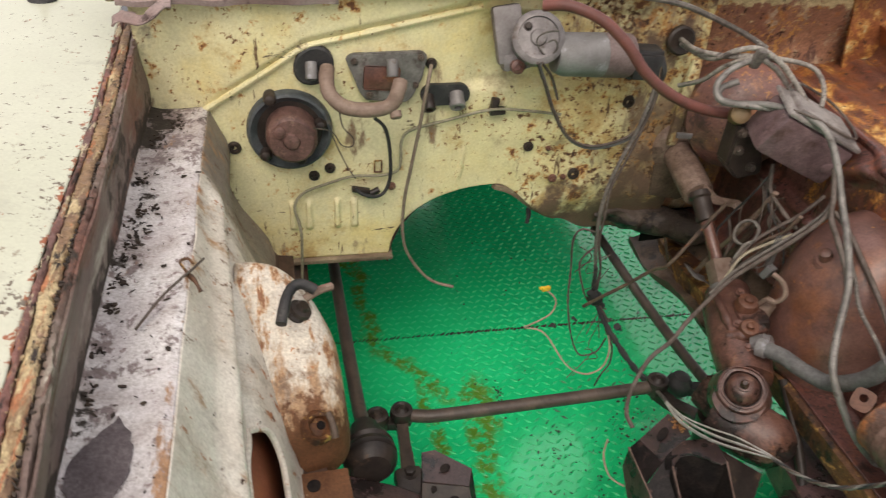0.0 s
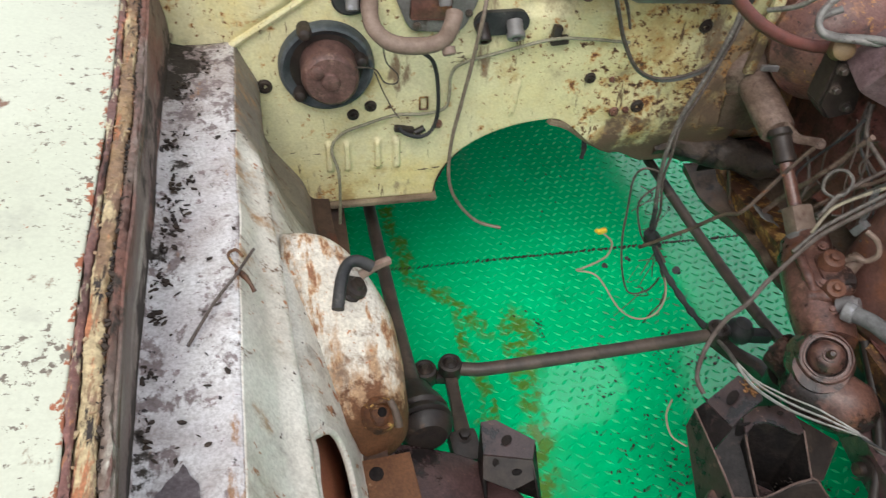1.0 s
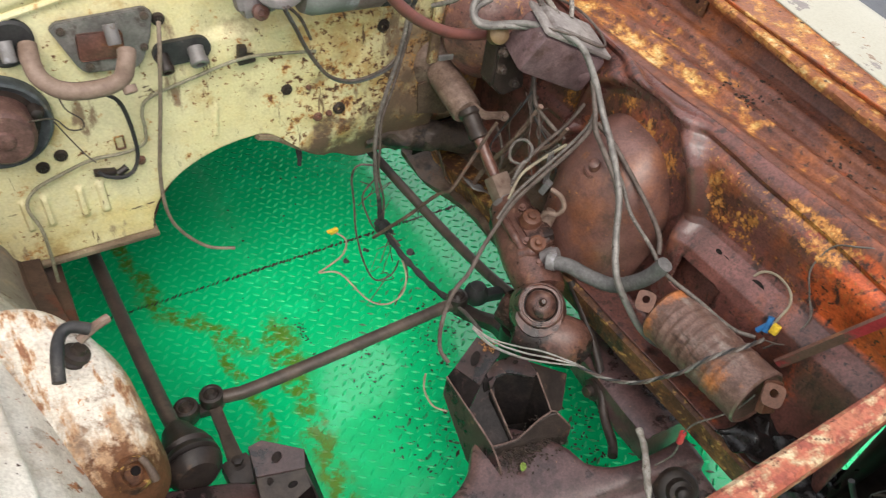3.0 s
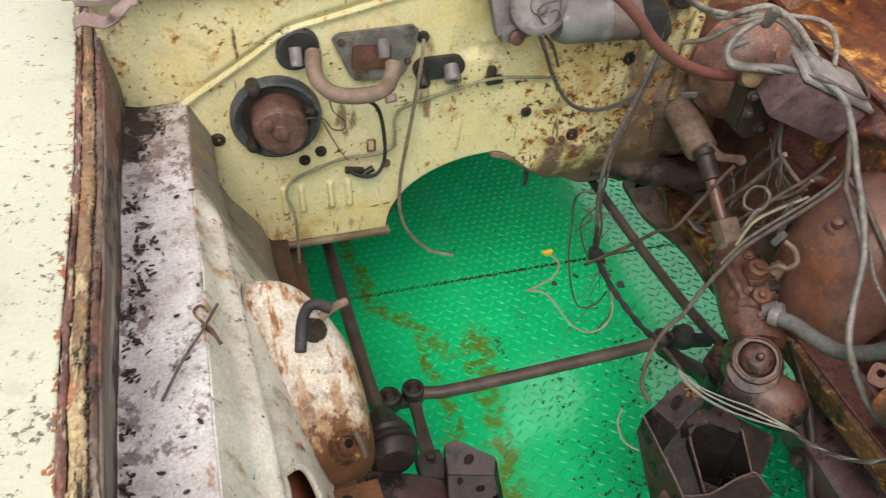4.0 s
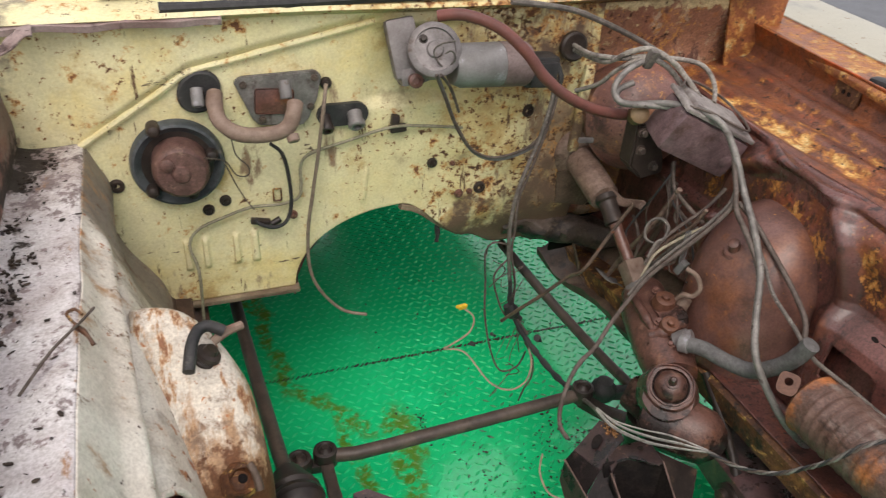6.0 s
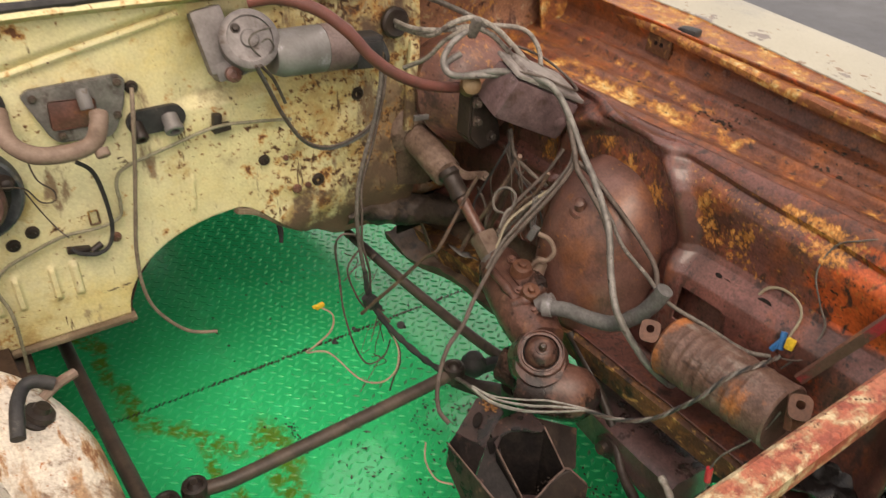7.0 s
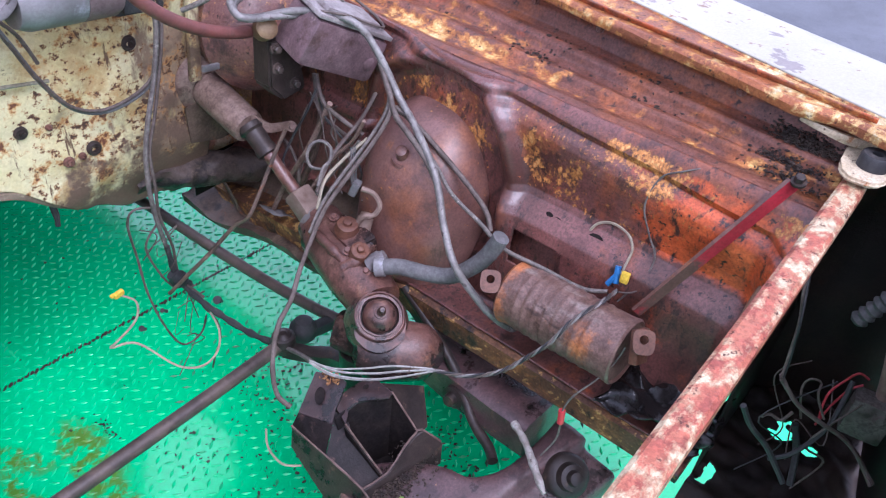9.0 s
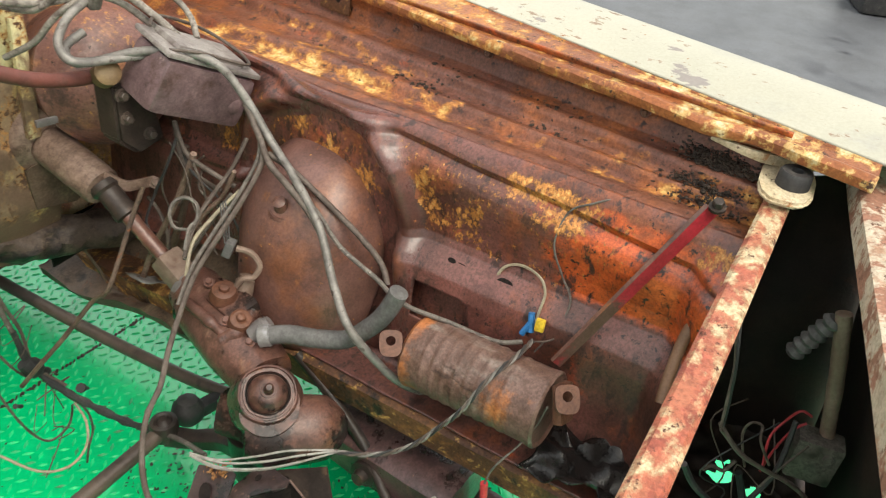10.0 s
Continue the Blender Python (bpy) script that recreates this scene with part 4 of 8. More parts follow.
add_grid(g, [[(x, y, 0.56) for y in (1.34, 2.0, 3.0)] for x in (0.43, 0.48, 0.53)])
add_grid(g, [[(x, y, z) for y in (1.46, 2.0, 3.0)] for x, z in ((0.532, 0.556), (0.56, 0.42), (0.64, 0.40), (1.06, 0.40))])
# left and rear walls added, unseen, to keep light from under the body
add_grid(g, [[(-0.60, y, z) for y in (1.245, 1.6, 2.0, 3.0)] for z in (0.44, 0.25, 0.06)])
add_grid(g, [[(x, 3.0, z) for x in (-0.60, 0.0, 0.64, 1.18)] for z in (0.40, 0.25, 0.06)])
thicken(part("unseen_floor_pan", g, inside_rust, body), 0.003, 1.0)
# dark mouth and plate round the steering column
g = bmesh.new()
add_plate(g, [(0.648, FW - 0.008, 0.640), (0.690, FW - 0.010, 0.650), (0.735, FW - 0.008, 0.640), (0.760, FW - 0.006, 0.585), (0.720, FW - 0.002, 0.555), (0.655, FW - 0.002, 0.570)], (0, 1, 0), 0.004)
part("column_mouth", g, grimy, body, "grimy plate below the column")
g = bmesh.new()
add_lathe(g, (0.694, FW + 0.012, 0.672), (-0.01, -1, -0.20), ((0, 0.058), (0.012, 0.056), (0.020, 0.048), (0.026, 0.034), (0.024, 0.030)), 28)
part("column_collar", g, column_mat, body, "dusty pressed collar round the column")

# cowl: top shelf, rubber seal and louvred grille
g = bmesh.new()
add_grid(g, [[(x, y, z + 0.004 * noise.noise(Vector((x * 3, y, 0)))) for x in (-0.30 + 1.36 * k / 40 for k in range(41))] for y, z in ((1.206, 0.968), (1.190, 0.978), (1.194, 0.984), (1.206, 0.986), (1.23, 0.994), (1.30, 0.998), (1.42, 1.005), (1.47, 1.01))])
thicken(part("cowl", g, firewall_paint, body, "cream cowl shelf"), 0.004)
g = bmesh.new()
add_tube(g, [(-0.04, 1.202, 0.990), (0.12, 1.200, 0.991), (0.30, 1.200, 0.994), (0.52, 1.200, 0.996)], 0.008, 8, 8, lump=0.2)
part("cowl_seal", g, black_rubber, body, "perished black rubber seal")
# black base plate: the shade between the slats put into colour
g = bmesh.new()
add_box(g, (0.181, 1.335, 1.0035), (0.60, 0.215, 0.004), (0, 0, 0), 0.001)
grille = part("cowl_grille", g, hollow_shade, body, "cream louvred air intake")
g = bmesh.new()
add_box(g, (0, 0, 0), (0.006, 0.20, 0.010), (0, 20, 0), 0.002)
slat = part("slat", g, firewall_paint, grille)
slat.location = (-0.10, 1.335, 1.0085)
for k in range(1, 46):
    s = new("slat", slat.data)
    s.parent = grille
    s.location = (-0.10 + k * 0.0125, 1.335, 1.0085)

# purple-brown lower edge of the cowl and the crumpled fold at its corner
g = bmesh.new()
add_grid(g, [[(x, 1.194 + 0.004 * noise.noise(Vector((x * 30, 0, 0))) + dy, z + 0.019 + 0.004 * noise.noise(Vector((x * 18, 3, 0)))) for dy, z in ((0.004, 0.9625), (-0.006, 0.956), (-0.004, 0.947), (0.006, 0.944))] for x in (-0.285 + 0.008 * k for k in range(42))])
thicken(part("cowl_edge", g, fold_purple, body, "purple-brown lower edge of the cowl"), 0.002)
g = bmesh.new()
rows = []
for k in range(25):
    s = k / 24
    c = Vector((-0.292 + 0.088 * s, 1.182 - 0.012 * math.sin(s * 3.1), 0.946 + 0.026 * s + 0.006 * math.sin(s * 9)))
    rows.append([c + Vector((0.004 * noise.noise(Vector((s * 9, q, 1))), 0.006 * q + 0.006 * noise.noise(Vector((s * 8, q, 7))), 0.005 * math.sin(q * 1.2) + 0.004 * noise.noise(Vector((s * 7, q, 3))))) for q in (-1.5, -1, -0.5, 0, 0.5, 1, 1.5)])
add_grid(g, rows)
thicken(part("corner_fold", g, fold_purple, body, "crumpled rusty fold at the cowl corner"), 0.003)

def tower(side, xw, reach, yc, half, top, slope, zb, n, foot, skew=0.0):
    """A shock tower: rounded loaf that stands out of the inner wing; its top falls towards the front."""
    g = bmesh.new()
    rows = []
    levels = [k / 22 for k in range(1, 23)]
    for a in (math.pi * j / 60 for j in range(61)):
        c, s = math.cos(a), math.sin(a)
        row = []
        for f in levels:
            dx = reach * f * max(s, 0.0) ** 0.62 * (1 - skew * c)
            y = yc + half * f * math.copysign(abs(c) ** 0.80, c)
            zt = top - slope * max(0.0, yc + half - y)
            z = zb + (zt - zb) * max(0.0, 1 - f ** n) ** (1 / n)
            row.append((xw - side * dx + 0.0015 * noise.noise(Vector((y * 25, z * 25, 2))) + 0.005 * noise.noise(Vector((y * 11, z * 9, 5))), y, z))
        x, y, z = row[-1]
        for k in range(1, 6):
            row.append((x, y, z + (foot - z) * k / 5))
        rows.append(row)
    add_grid(g, rows)
    return g


PROFILE_R = ((0.975, 0.906), (0.984, 0.885), (0.989, 0.866), (0.982, 0.846), (0.972, 0.840), (0.960, 0.841), (0.953, 0.836), (0.949, 0.824), (0.938, 0.819), (0.928, 0.821), (0.922, 0.817), (0.918, 0.808), (0.905, 0.805), (0.890, 0.808), (0.879, 0.805), (0.869, 0.799), (0.863, 0.792), (0.861, 0.787), (0.864, 0.782), (0.866, 0.777), (0.862, 0.772), (0.855, 0.766), (0.851, 0.755), (0.851, 0.742), (0.855, 0.722), (0.859, 0.695), (0.860, 0.668), (0.855, 0.656), (0.836, 0.642), (0.826, 0.630), (0.820, 0.610), (0.816, 0.57), (0.810, 0.52), (0.802, 0.486), (0.785, 0.478), (0.735, 0.474))
PROFILE_L = ((-0.240, 0.899), (-0.245, 0.86), (-0.251, 0.82), (-0.254, 0.80), (-0.250, 0.791), (-0.235, 0.787), (-0.20, 0.787), (-0.172, 0.789), (-0.162, 0.784), (-0.156, 0.77), (-0.146, 0.745), (-0.131, 0.71), (-0.114, 0.67), (-0.093, 0.62), (-0.076, 0.57), (-0.063, 0.52), (-0.055, 0.486), (-0.048, 0.476), (-0.020, 0.472))


LIP = [(0.05, -0.212), (0.2, -0.228), (0.416, -0.251), (0.524, -0.261), (0.632, -0.269), (0.88, -0.278), (1.2, -0.300), (1.85, -0.36)]


def lip_edge(y):
    """Inner edge of the left wing top."""
    for (a, va), (b, vb) in zip(LIP, LIP[1:]):
        if y <= b:
            return va + (vb - va) * (y - a) / (b - a)
    return LIP[-1][1]


def ledge_height(x, y):
    """Height of the right ledge at a place."""
    x -= 0.12 * (y - 0.6) * smooth01(0.90, 0.97, x)
    ps = [(a, b) for a, b in PROFILE_R[3:15]][::-1]
    for (a, za), (b, zb) in zip(ps, ps[1:]):
        if a <= x <= b:
            return za + (zb - za) * (x - a) / (b - a)
    return ps[0][1] if x < ps[0][0] else ps[-1][1]


def resample(profile, n):
    """n points evenly along a profile."""
    ps = [Vector((a, b)) for a, b in profile]
    ls = [0.0]
    for a, b in zip(ps, ps[1:]):
        ls.append(ls[-1] + (b - a).length)
    out = []
    for i in range(n):
        d = ls[-1] * i / (n - 1)
        k = max(j for j in range(len(ps) - 1) if ls[j] <= d + 1e-9)
        out.append(ps[k].lerp(ps[k + 1], (d - ls[k]) / (ls[k + 1] - ls[k])))
    return out


RING = [(0.985, 0.50), (0.985, 0.62), (0.972, 0.690), (0.948, 0.736), (0.925, 0.758), (0.898, 0.774), (0.860, 0.788), (0.835, 0.793), (0.812, 0.794), (0.788, 0.792), (0.766, 0.786), (0.747, 0.774), (0.731, 0.758), (0.716, 0.738), (0.704, 0.714), (0.693, 0.686), (0.685, 0.652), (0.680, 0.600), (0.676, 0.50)]


def ring_distance(y, z):
    """Distance to the crest of the ring round the right tower, positive inside it."""
    best, inside = 1.0, False
    for (a, b), (c, d) in zip(RING, RING[1:]):
        k = max(0.0, min(1.0, ((y - a) * (c - a) + (z - b) * (d - b)) / ((c - a) ** 2 + (d - b) ** 2)))
        best = min(best, math.hypot(y - a - k * (c - a), z - b - k * (d - b)))
        if (a > y) != (c > y) and z < b + (d - b) * (y - a) / (c - a):
            inside = not inside
    return best if inside else -best


def apron_point(side, y, x, z):
    if side > 0:
        x += 0.12 * (y - 0.6) * smooth01(0.90, 0.97, x)
        # the front end turns in behind the cross bar
        x -= 0.034 * smooth01(0.335, 0.290, y) * smooth01(0.805, 0.78, z)
        if z < 0.806 and x < 0.884:
            # ring pressed round the tower: the panel inside it is sunk
            d = ring_distance(y, z)
            low = smooth01(0.49, 0.52, z) * smooth01(0.806, 0.797, z)
            x += (0.852 - x) * smooth01(0.002, 0.028, d) * low
            x -= 0.023 * math.exp(-(d / 0.015) ** 2) * low * smooth01(0.56, 0.70, z)
            # the pressed crease dies out beside the tower and falls towards the front
            z += 0.08 * (y - 0.62) * smooth01(0.67, 0.73, z) * smooth01(0.803, 0.79, z)
            # no shelf behind the tower
            x += 0.014 * smooth01(0.93, 0.98, y) * smooth01(0.65, 0.63, z) * smooth01(0.48, 0.5, z)
        x += 0.003 * noise.noise(Vector((y * 9, z * 9, 4)))
    else:
        x -= 0.03 * (y - 0.7)
        x += (lip_edge(y) + 0.029 + 0.240 + 0.03 * (y - 0.7)) * smooth01(0.80, 0.90, z)
        if z < 0.78:
            r = math.hypot((y - 0.785) / 0.185, (z - 0.55) / 0.20)
            low = smooth01(0.49, 0.52, z) * smooth01(0.775, 0.755, z)
            x += 0.001 * (1 - smooth01(0.62, 1.02, r)) * low
            # soft creases running down the panel
            x += 0.013 * math.exp(-((z - 0.715 - 0.15 * (y - 0.75)) / 0.016) ** 2) * smooth01(1.05, 0.95, y)
            x -= 0.010 * math.exp(-((z - 0.670 - 0.25 * (y - 0.75)) / 0.015) ** 2) * smooth01(1.0, 0.9, y)
            # the panel straightens where it meets the firewall
            x -= (0.045 - 0.022 * smooth01(0.60, 0.50, z)) * smooth01(0.93, 1.18, y) * smooth01(0.73, 0.62, z)
        x += 0.003 * noise.noise(Vector((y * 9, z * 9, 9)))
    return (x, y, z)


def apron_strip(side, a, b, y0, y1, ny):
    prof = resample(PROFILE_R if side > 0 else PROFILE_L, 240)[a:b + 1]
    return [[apron_point(side, y0 + (y1 - y0) * i / ny, p.x, p.y) for p in prof] for i in range(ny + 1)]


def cut_faces(bm, test):
    bmesh.ops.delete(bm, geom=[f for f in bm.faces if test(f.calc_center_median())], context="FACES")


# right apron: gutter wall with ledge, then inner wall with tower
kr = next(i for i, p in enumerate(resample(PROFILE_R, 240)) if p.x < 0.878 and p.y < 0.81)
g = bmesh.new()
add_grid(g, apron_strip(1, 0, kr, 0.288, 1.29, 90))
thicken(part("right_ledge", g, ledge_rust, body, "flat ledge of orange and yellow rust"), 0.003, 1.0)
g = bmesh.new()
add_grid(g, apron_strip(1, kr, 239, 0.288, 1.29, 300))
cut_faces(g, lambda c: c.y > 0.935 and c.z < 0.505 - 0.1 * (c.y - 0.935))
cut_faces(g, lambda c: 0.572 < c.y < 0.655 and 0.555 < c.z < 0.612 - 0.1 * (0.60 - c.y) * (c.y < 0.60) and c.x < 0.84)
for f in g.faces:
    c = f.calc_center_median()
    wob = 0.012 * noise.noise(c * 40)
    if abs(ring_distance(c.y, c.z) + 0.004) < 0.017 + wob * 0.6:
        f.material_index = 1
right_apron = thicken(part("right_apron", g, apron_rust, body, "oily brown rusted inner wing with shock tower"), 0.003, 1.0)
right_apron.data.materials.append(apron_oily)
g = tower(1, 0.892, 0.164, 0.835, 0.116, 0.750, 0.10, 0.52, 2.5, 0.470)
thicken(part("shock_tower", g, tower_rust, body, "domed brown rusted shock tower"), 0.003)
# dark ovals laid on the wing stand for the shade in its slots
for y, z, a, b in ((0.536, 0.645, 0.0125, 0.0075), (0.614, 0.648, 0.006, 0.003), (0.600, 0.6455, 0.008, 0.003), (0.470, 0.643, 0.008, 0.0030)):
    g = bmesh.new()
    c = Vector(apron_point(1, y, 0.842, z)) + Vector((-0.002, 0, 0.001))
    add_plate(g, [c + Vector((b * math.sin(q) * 0.6, a * math.cos(q), b * math.sin(q))) for q in (2 * math.pi * k / 14 for k in range(14))], (-0.6, 0, 0.8), 0.001)
    part("slot", g, hollow_shade, right_apron, smooth=False)
# left apron
kl = next(i for i, p in enumerate(resample(PROFILE_L, 240)) if p.x > -0.164 and p.y < 0.786)
kg = next(i for i, p in enumerate(resample(PROFILE_L, 240)) if p.x > -0.2535 and p.y < 0.799)
g = bmesh.new()
add_grid(g, apron_strip(-1, 0, kg, 0.20, FW - 0.002, 90))
thicken(part("left_gutter", g, gutter_rust, body, "purple-brown rusted gutter wall"), 0.003)
g = bmesh.new()
add_grid(g, apron_strip(-1, kg, kl, 0.20, FW - 0.002, 90))
thicken(part("left_ledge", g, ledge_paint, body, "flat ledge of stained flaking white paint"), 0.003)
OVY, OVZ, OVA, OVB = 0.545, 0.604, 0.112, 0.058
g = bmesh.new()
add_grid(g, apron_strip(-1, kl, 239, 0.25, 1.30, 300))
cut_faces(g, lambda c: abs(c.y - OVY) < OVA and abs(c.z - OVZ) < OVB * math.sqrt(max(0.0, 1 - ((c.y - OVY) / OVA) ** 2)))
for f in g.faces:
    c = f.calc_center_median()
    if c.z < 0.484:
        f.material_index = 1
left_apron = thicken(part("left_apron", g, apron_white, body, "white inner wing with rust-streaked shock tower"), 0.003)
left_apron.data.materials.append(inside_rust)
g = tower(-1, -0.128, 0.140, 0.812, 0.118, 0.738, 0.78, 0.475, 4.0, 0.455, 0.22)
lt_dome = thicken(part("shock_tower", g, dome_white, body, "white shock tower streaked with rust"), 0.003)
# rusted-through crater in the tower with a stub of stud
CR = Vector((-0.025, 0.707, 0.558))
CRN = Vector((0.25, -0.50, 0.82)).normalized()
g = bmesh.new()
add_lathe(g, CR - CRN * 0.012, CRN, ((0.000, 0.0245), (0.0075, 0.0215), (0.0130, 0.0175), (0.010, 0.0140), (0.001, 0.0125), (-0.002, 0.006)), 40)
for v in g.verts:
    v.co += Vector((noise.noise(v.co * 90), noise.noise(v.co * 90 + Vector((5, 0, 0))), noise.noise(v.co * 90 + Vector((0, 5, 0))))) * 0.0026
part("rust_crater", g, surf("crater_rust", (0.075, 0.030, 0.013), (0.14, 0.055, 0.020), 50, 0.6, layers=(((0.035, 0.018, 0.010), 40, 0.52, 0.62, 0.8, U3, -0.4), ((0.55, 0.34, 0.10), 60, 0.56, 0.64, 0.7, U3, 0.2)), bump=0.5), lt_dome, "crusted orange-brown rust crater")
# small black disc painted as the shade down the rusted hole
g = bmesh.new()
add_lathe(g, CR - CRN * 0.0115 + Vector((0.004, 0.003, 0)), CRN, ((0, 0.0062), (0.0012, 0.0055)), 18)
part("hole", g, hollow_shade, lt_dome)
g = bmesh.new()
add_tube(g, [(-0.014, 0.716, 0.572), (-0.010, 0.708, 0.566), (-0.007, 0.699, 0.556), (-0.006, 0.692, 0.548)], 0.0045, 9, 4, lump=0.3)
part("stud", g, grimy, lt_dome)
# rolled rim of the oval opening
g = bmesh.new()
ov = []
for k in range(29):
    a = 2 * math.pi * k / 28
    y = OVY + (OVA + 0.001) * math.cos(a)
    z = OVZ + (OVB + 0.001) * math.sin(a)
    xs = next(p0[0] + (p1[0] - p0[0]) * (p0[1] - z) / (p0[1] - p1[1]) for p0, p1 in zip(PROFILE_L[8:], PROFILE_L[9:]) if p0[1] >= z >= p1[1])
    ov.append(apron_point(-1, y, xs + 0.001, z))
add_tube(g, ov, 0.0042, 8, 4, cap=False)
part("opening_rim", g, apron_white, left_apron)

# outer skins behind the openings
g = bmesh.new()
primer = surf("brown_primer", (0.36, 0.13, 0.06), (0.26, 0.09, 0.045), 12, 0.6, bump=0.2)
add_grid(g, [[(x, y, z) for x, z in ((0.79, 0.49), (0.838, 0.56), (0.846, 0.63), (0.90, 0.70))] for y in (0.44, 0.6, 0.72)])
thicken(part("inner_skin", g, apron_rust, body), 0.003)
g = bmesh.new()
add_grid(g, [[(x, y, z) for x, z in ((-0.165, 0.74), (-0.134, 0.66), (-0.104, 0.59), (-0.082, 0.52), (-0.06, 0.42))] for y in (0.30, 0.6, 0.80)])
thicken(part("inner_skin", g, primer, body, "red-brown primed inner skin"), 0.003)
# white bracket at the foot of the left shock tower
g = bmesh.new()
add_box(g, (-0.026, 0.650, 0.476), (0.078, 0.084, 0.010), (6, 4, 6), 0.003)
add_box(g, (0.012, 0.652, 0.452), (0.006, 0.080, 0.046), (0, -8, 6), 0.002)
fb = part("tower_foot", g, dome_white, body)
# dark disc in place of a shaded hole in the bracket
g = bmesh.new()
add_lathe(g, (-0.038, 0.668, 0.4845), (-0.06, -0.10, 1), ((0, 0.0095), (0.001, 0.0095)), 18)
part("foot_hole", g, hollow_shade, fb)

# fenders: crowned wing tops and their rolled lips
g = bmesh.new()
rows = []
for i in range(41):
    y = 0.05 + i / 40 * 1.75
    xe = lip_edge(y)
    row = [(xe - u, y, 0.908 + 0.016 * math.sin(min(u / 0.26, 1) * math.pi)) for u in (0, 0.003, 0.02, 0.05, 0.08, 0.11, 0.14, 0.165)]
    x0, z0 = row[-1][0], row[-1][2]
    row += [(x0 - 0.105 * math.sin(a), y, z0 - 0.105 * (1 - math.cos(a)) - 0.010 * math.sin(a)) for a in (0.15, 0.3, 0.45, 0.6, 0.8, 1.0, 1.2, 1.4)]
    rows.append(row + [(row[-1][0] - 0.012, y, 0.74), (row[-1][0] - 0.012, y, 0.56)])
add_grid(g, rows)
left_fender = thicken(part("left_fender", g, fender_paint, body, "cream wing top with chipped paint"), 0.003)
FOLD = ((0.0, 0.9055), (0.0015, 0.9085), (0.0040, 0.9085), (0.0060, 0.9065), (0.0068, 0.9025), (0.0085, 0.9050), (0.0130, 0.9055), (0.0175, 0.9050), (0.0200, 0.9030), (0.0212, 0.8985), (0.0225, 0.9010), (0.0255, 0.9030), (0.0285, 0.9015), (0.0305, 0.8940))
for a, b, paint, label in ((0, 4, bead_red, "purple-red rusted rolled lip"), (4, 9, lip_rust, "olive and cream streaked lip"), (9, 13, gutter_rust, "purple-brown rusted lip")):
    g = bmesh.new()
    rows = []
    for k in range(561):
        y = 0.2 + 0.002 * k
        rows.append([(lip_edge(y) + dx + 0.0030 * noise.noise(Vector((y * 18, q * 0.6, 0))) + 0.0018 * noise.noise(Vector((y * 90, q, 2))), y, z + 0.0028 * noise.noise(Vector((y * 24, q * 0.7, 5))) + 0.0022 * noise.noise(Vector((y * 110, q, 9)))) for q, (dx, z) in enumerate(FOLD[a:b + 1], a)])
    add_grid(g, rows)
    thicken(part("lip_bead", g, paint, body, label, angle=60), 0.002)
g = bmesh.new()
add_grid(g, [[(lip_edge(y) + dx, y, z) for dx, z in ((-0.003, 0.901), (0.010, 0.899), (0.018, 0.895), (0.024, 0.894), (0.029, 0.892), (0.0305, 0.886))] for y in (0.2, 0.416, 0.524, 0.632, 0.88, 1.2, 1.32)])
thicken(part("lip_channel", g, channel_dirt, body), 0.003)
g = bmesh.new()
rows = []


def right_edge(y):
    return 0.885 + 0.245 * min(y, 0.95) + 0.13 * max(0, y - 0.95)


for i in range(41):
    y = 0.05 + i / 40 * 1.40
    rows.append([(right_edge(y) + u, y, 0.905 + 0.012 * math.sin(min(u / 0.2, 1) * math.pi) - 1.2 * max(0, u - 0.13) ** 1.4 - 0.7 * max(0, u - 0.22)) for u in (0, 0.003, 0.02, 0.06, 0.10, 0.13, 0.16, 0.19, 0.22, 0.25)])
add_grid(g, rows)
right_fender = thicken(part("right_fender", g, fender_faded, body, "faded cream wing top"), 0.003)
g = bmesh.new()
rows = []
for i in range(241):
    y = 0.20 + i / 240 * 1.10
    e = right_edge(y)
    w = 0.827 + 0.24 * min(y, 0.45) + 0.112 * max(0, min(y, 0.62) - 0.45) + 0.19 * max(0, y - 0.62) + 0.024 * smooth01(0.38, 0.31, y)
    prof = ((e, 0.903), (e - 0.002, 0.899), (w + 0.30 * (e - w), 0.896), (w + 0.012, 0.897), (w + 0.004, 0.899), (w, 0.896), (w + 0.001, 0.888), (w + 0.025, 0.882))
    rows.append([(p.x, y, p.y + 0.001 * noise.noise(Vector((p.x * 30, y * 12, 0)))) for p in resample(prof, 40)])
add_grid(g, rows)
cut_faces(g, lambda c: abs(c.y - 0.456) < 0.016 and abs(c.x - 0.970 - 0.25 * (c.y - 0.456)) < 0.0045)
thicken(part("right_lip", g, lip_yellow, body, "yellow flaking fender flange over orange rust"), 0.003)

# chassis rails
g = bmesh.new()
sweep_box(g, [(0.772, 0.292, 0.447), (0.772, 0.5, 0.447), (0.768, 0.85, 0.445), (0.778, 1.1, 0.405), (0.81, 1.35, 0.36), (0.87, 1.8, 0.32)], [(0.085, 0.05)] * 6, bevel=0.25)
part("right_rail", g, rail_rust, body, "box rail with flaking yellow-brown rust")
g = bmesh.new()
sweep_box(g, [(-0.070, 0.25, 0.445), (-0.070, 0.5, 0.445), (-0.068, 0.85, 0.443), (-0.066, 1.1, 0.43), (-0.066, 1.35, 0.39), (-0.066, 1.8, 0.33)], [(0.085, 0.05)] * 3 + [(0.066, 0.05)] * 3, bevel=0.25)
part("left_rail", g, inside_rust, body)

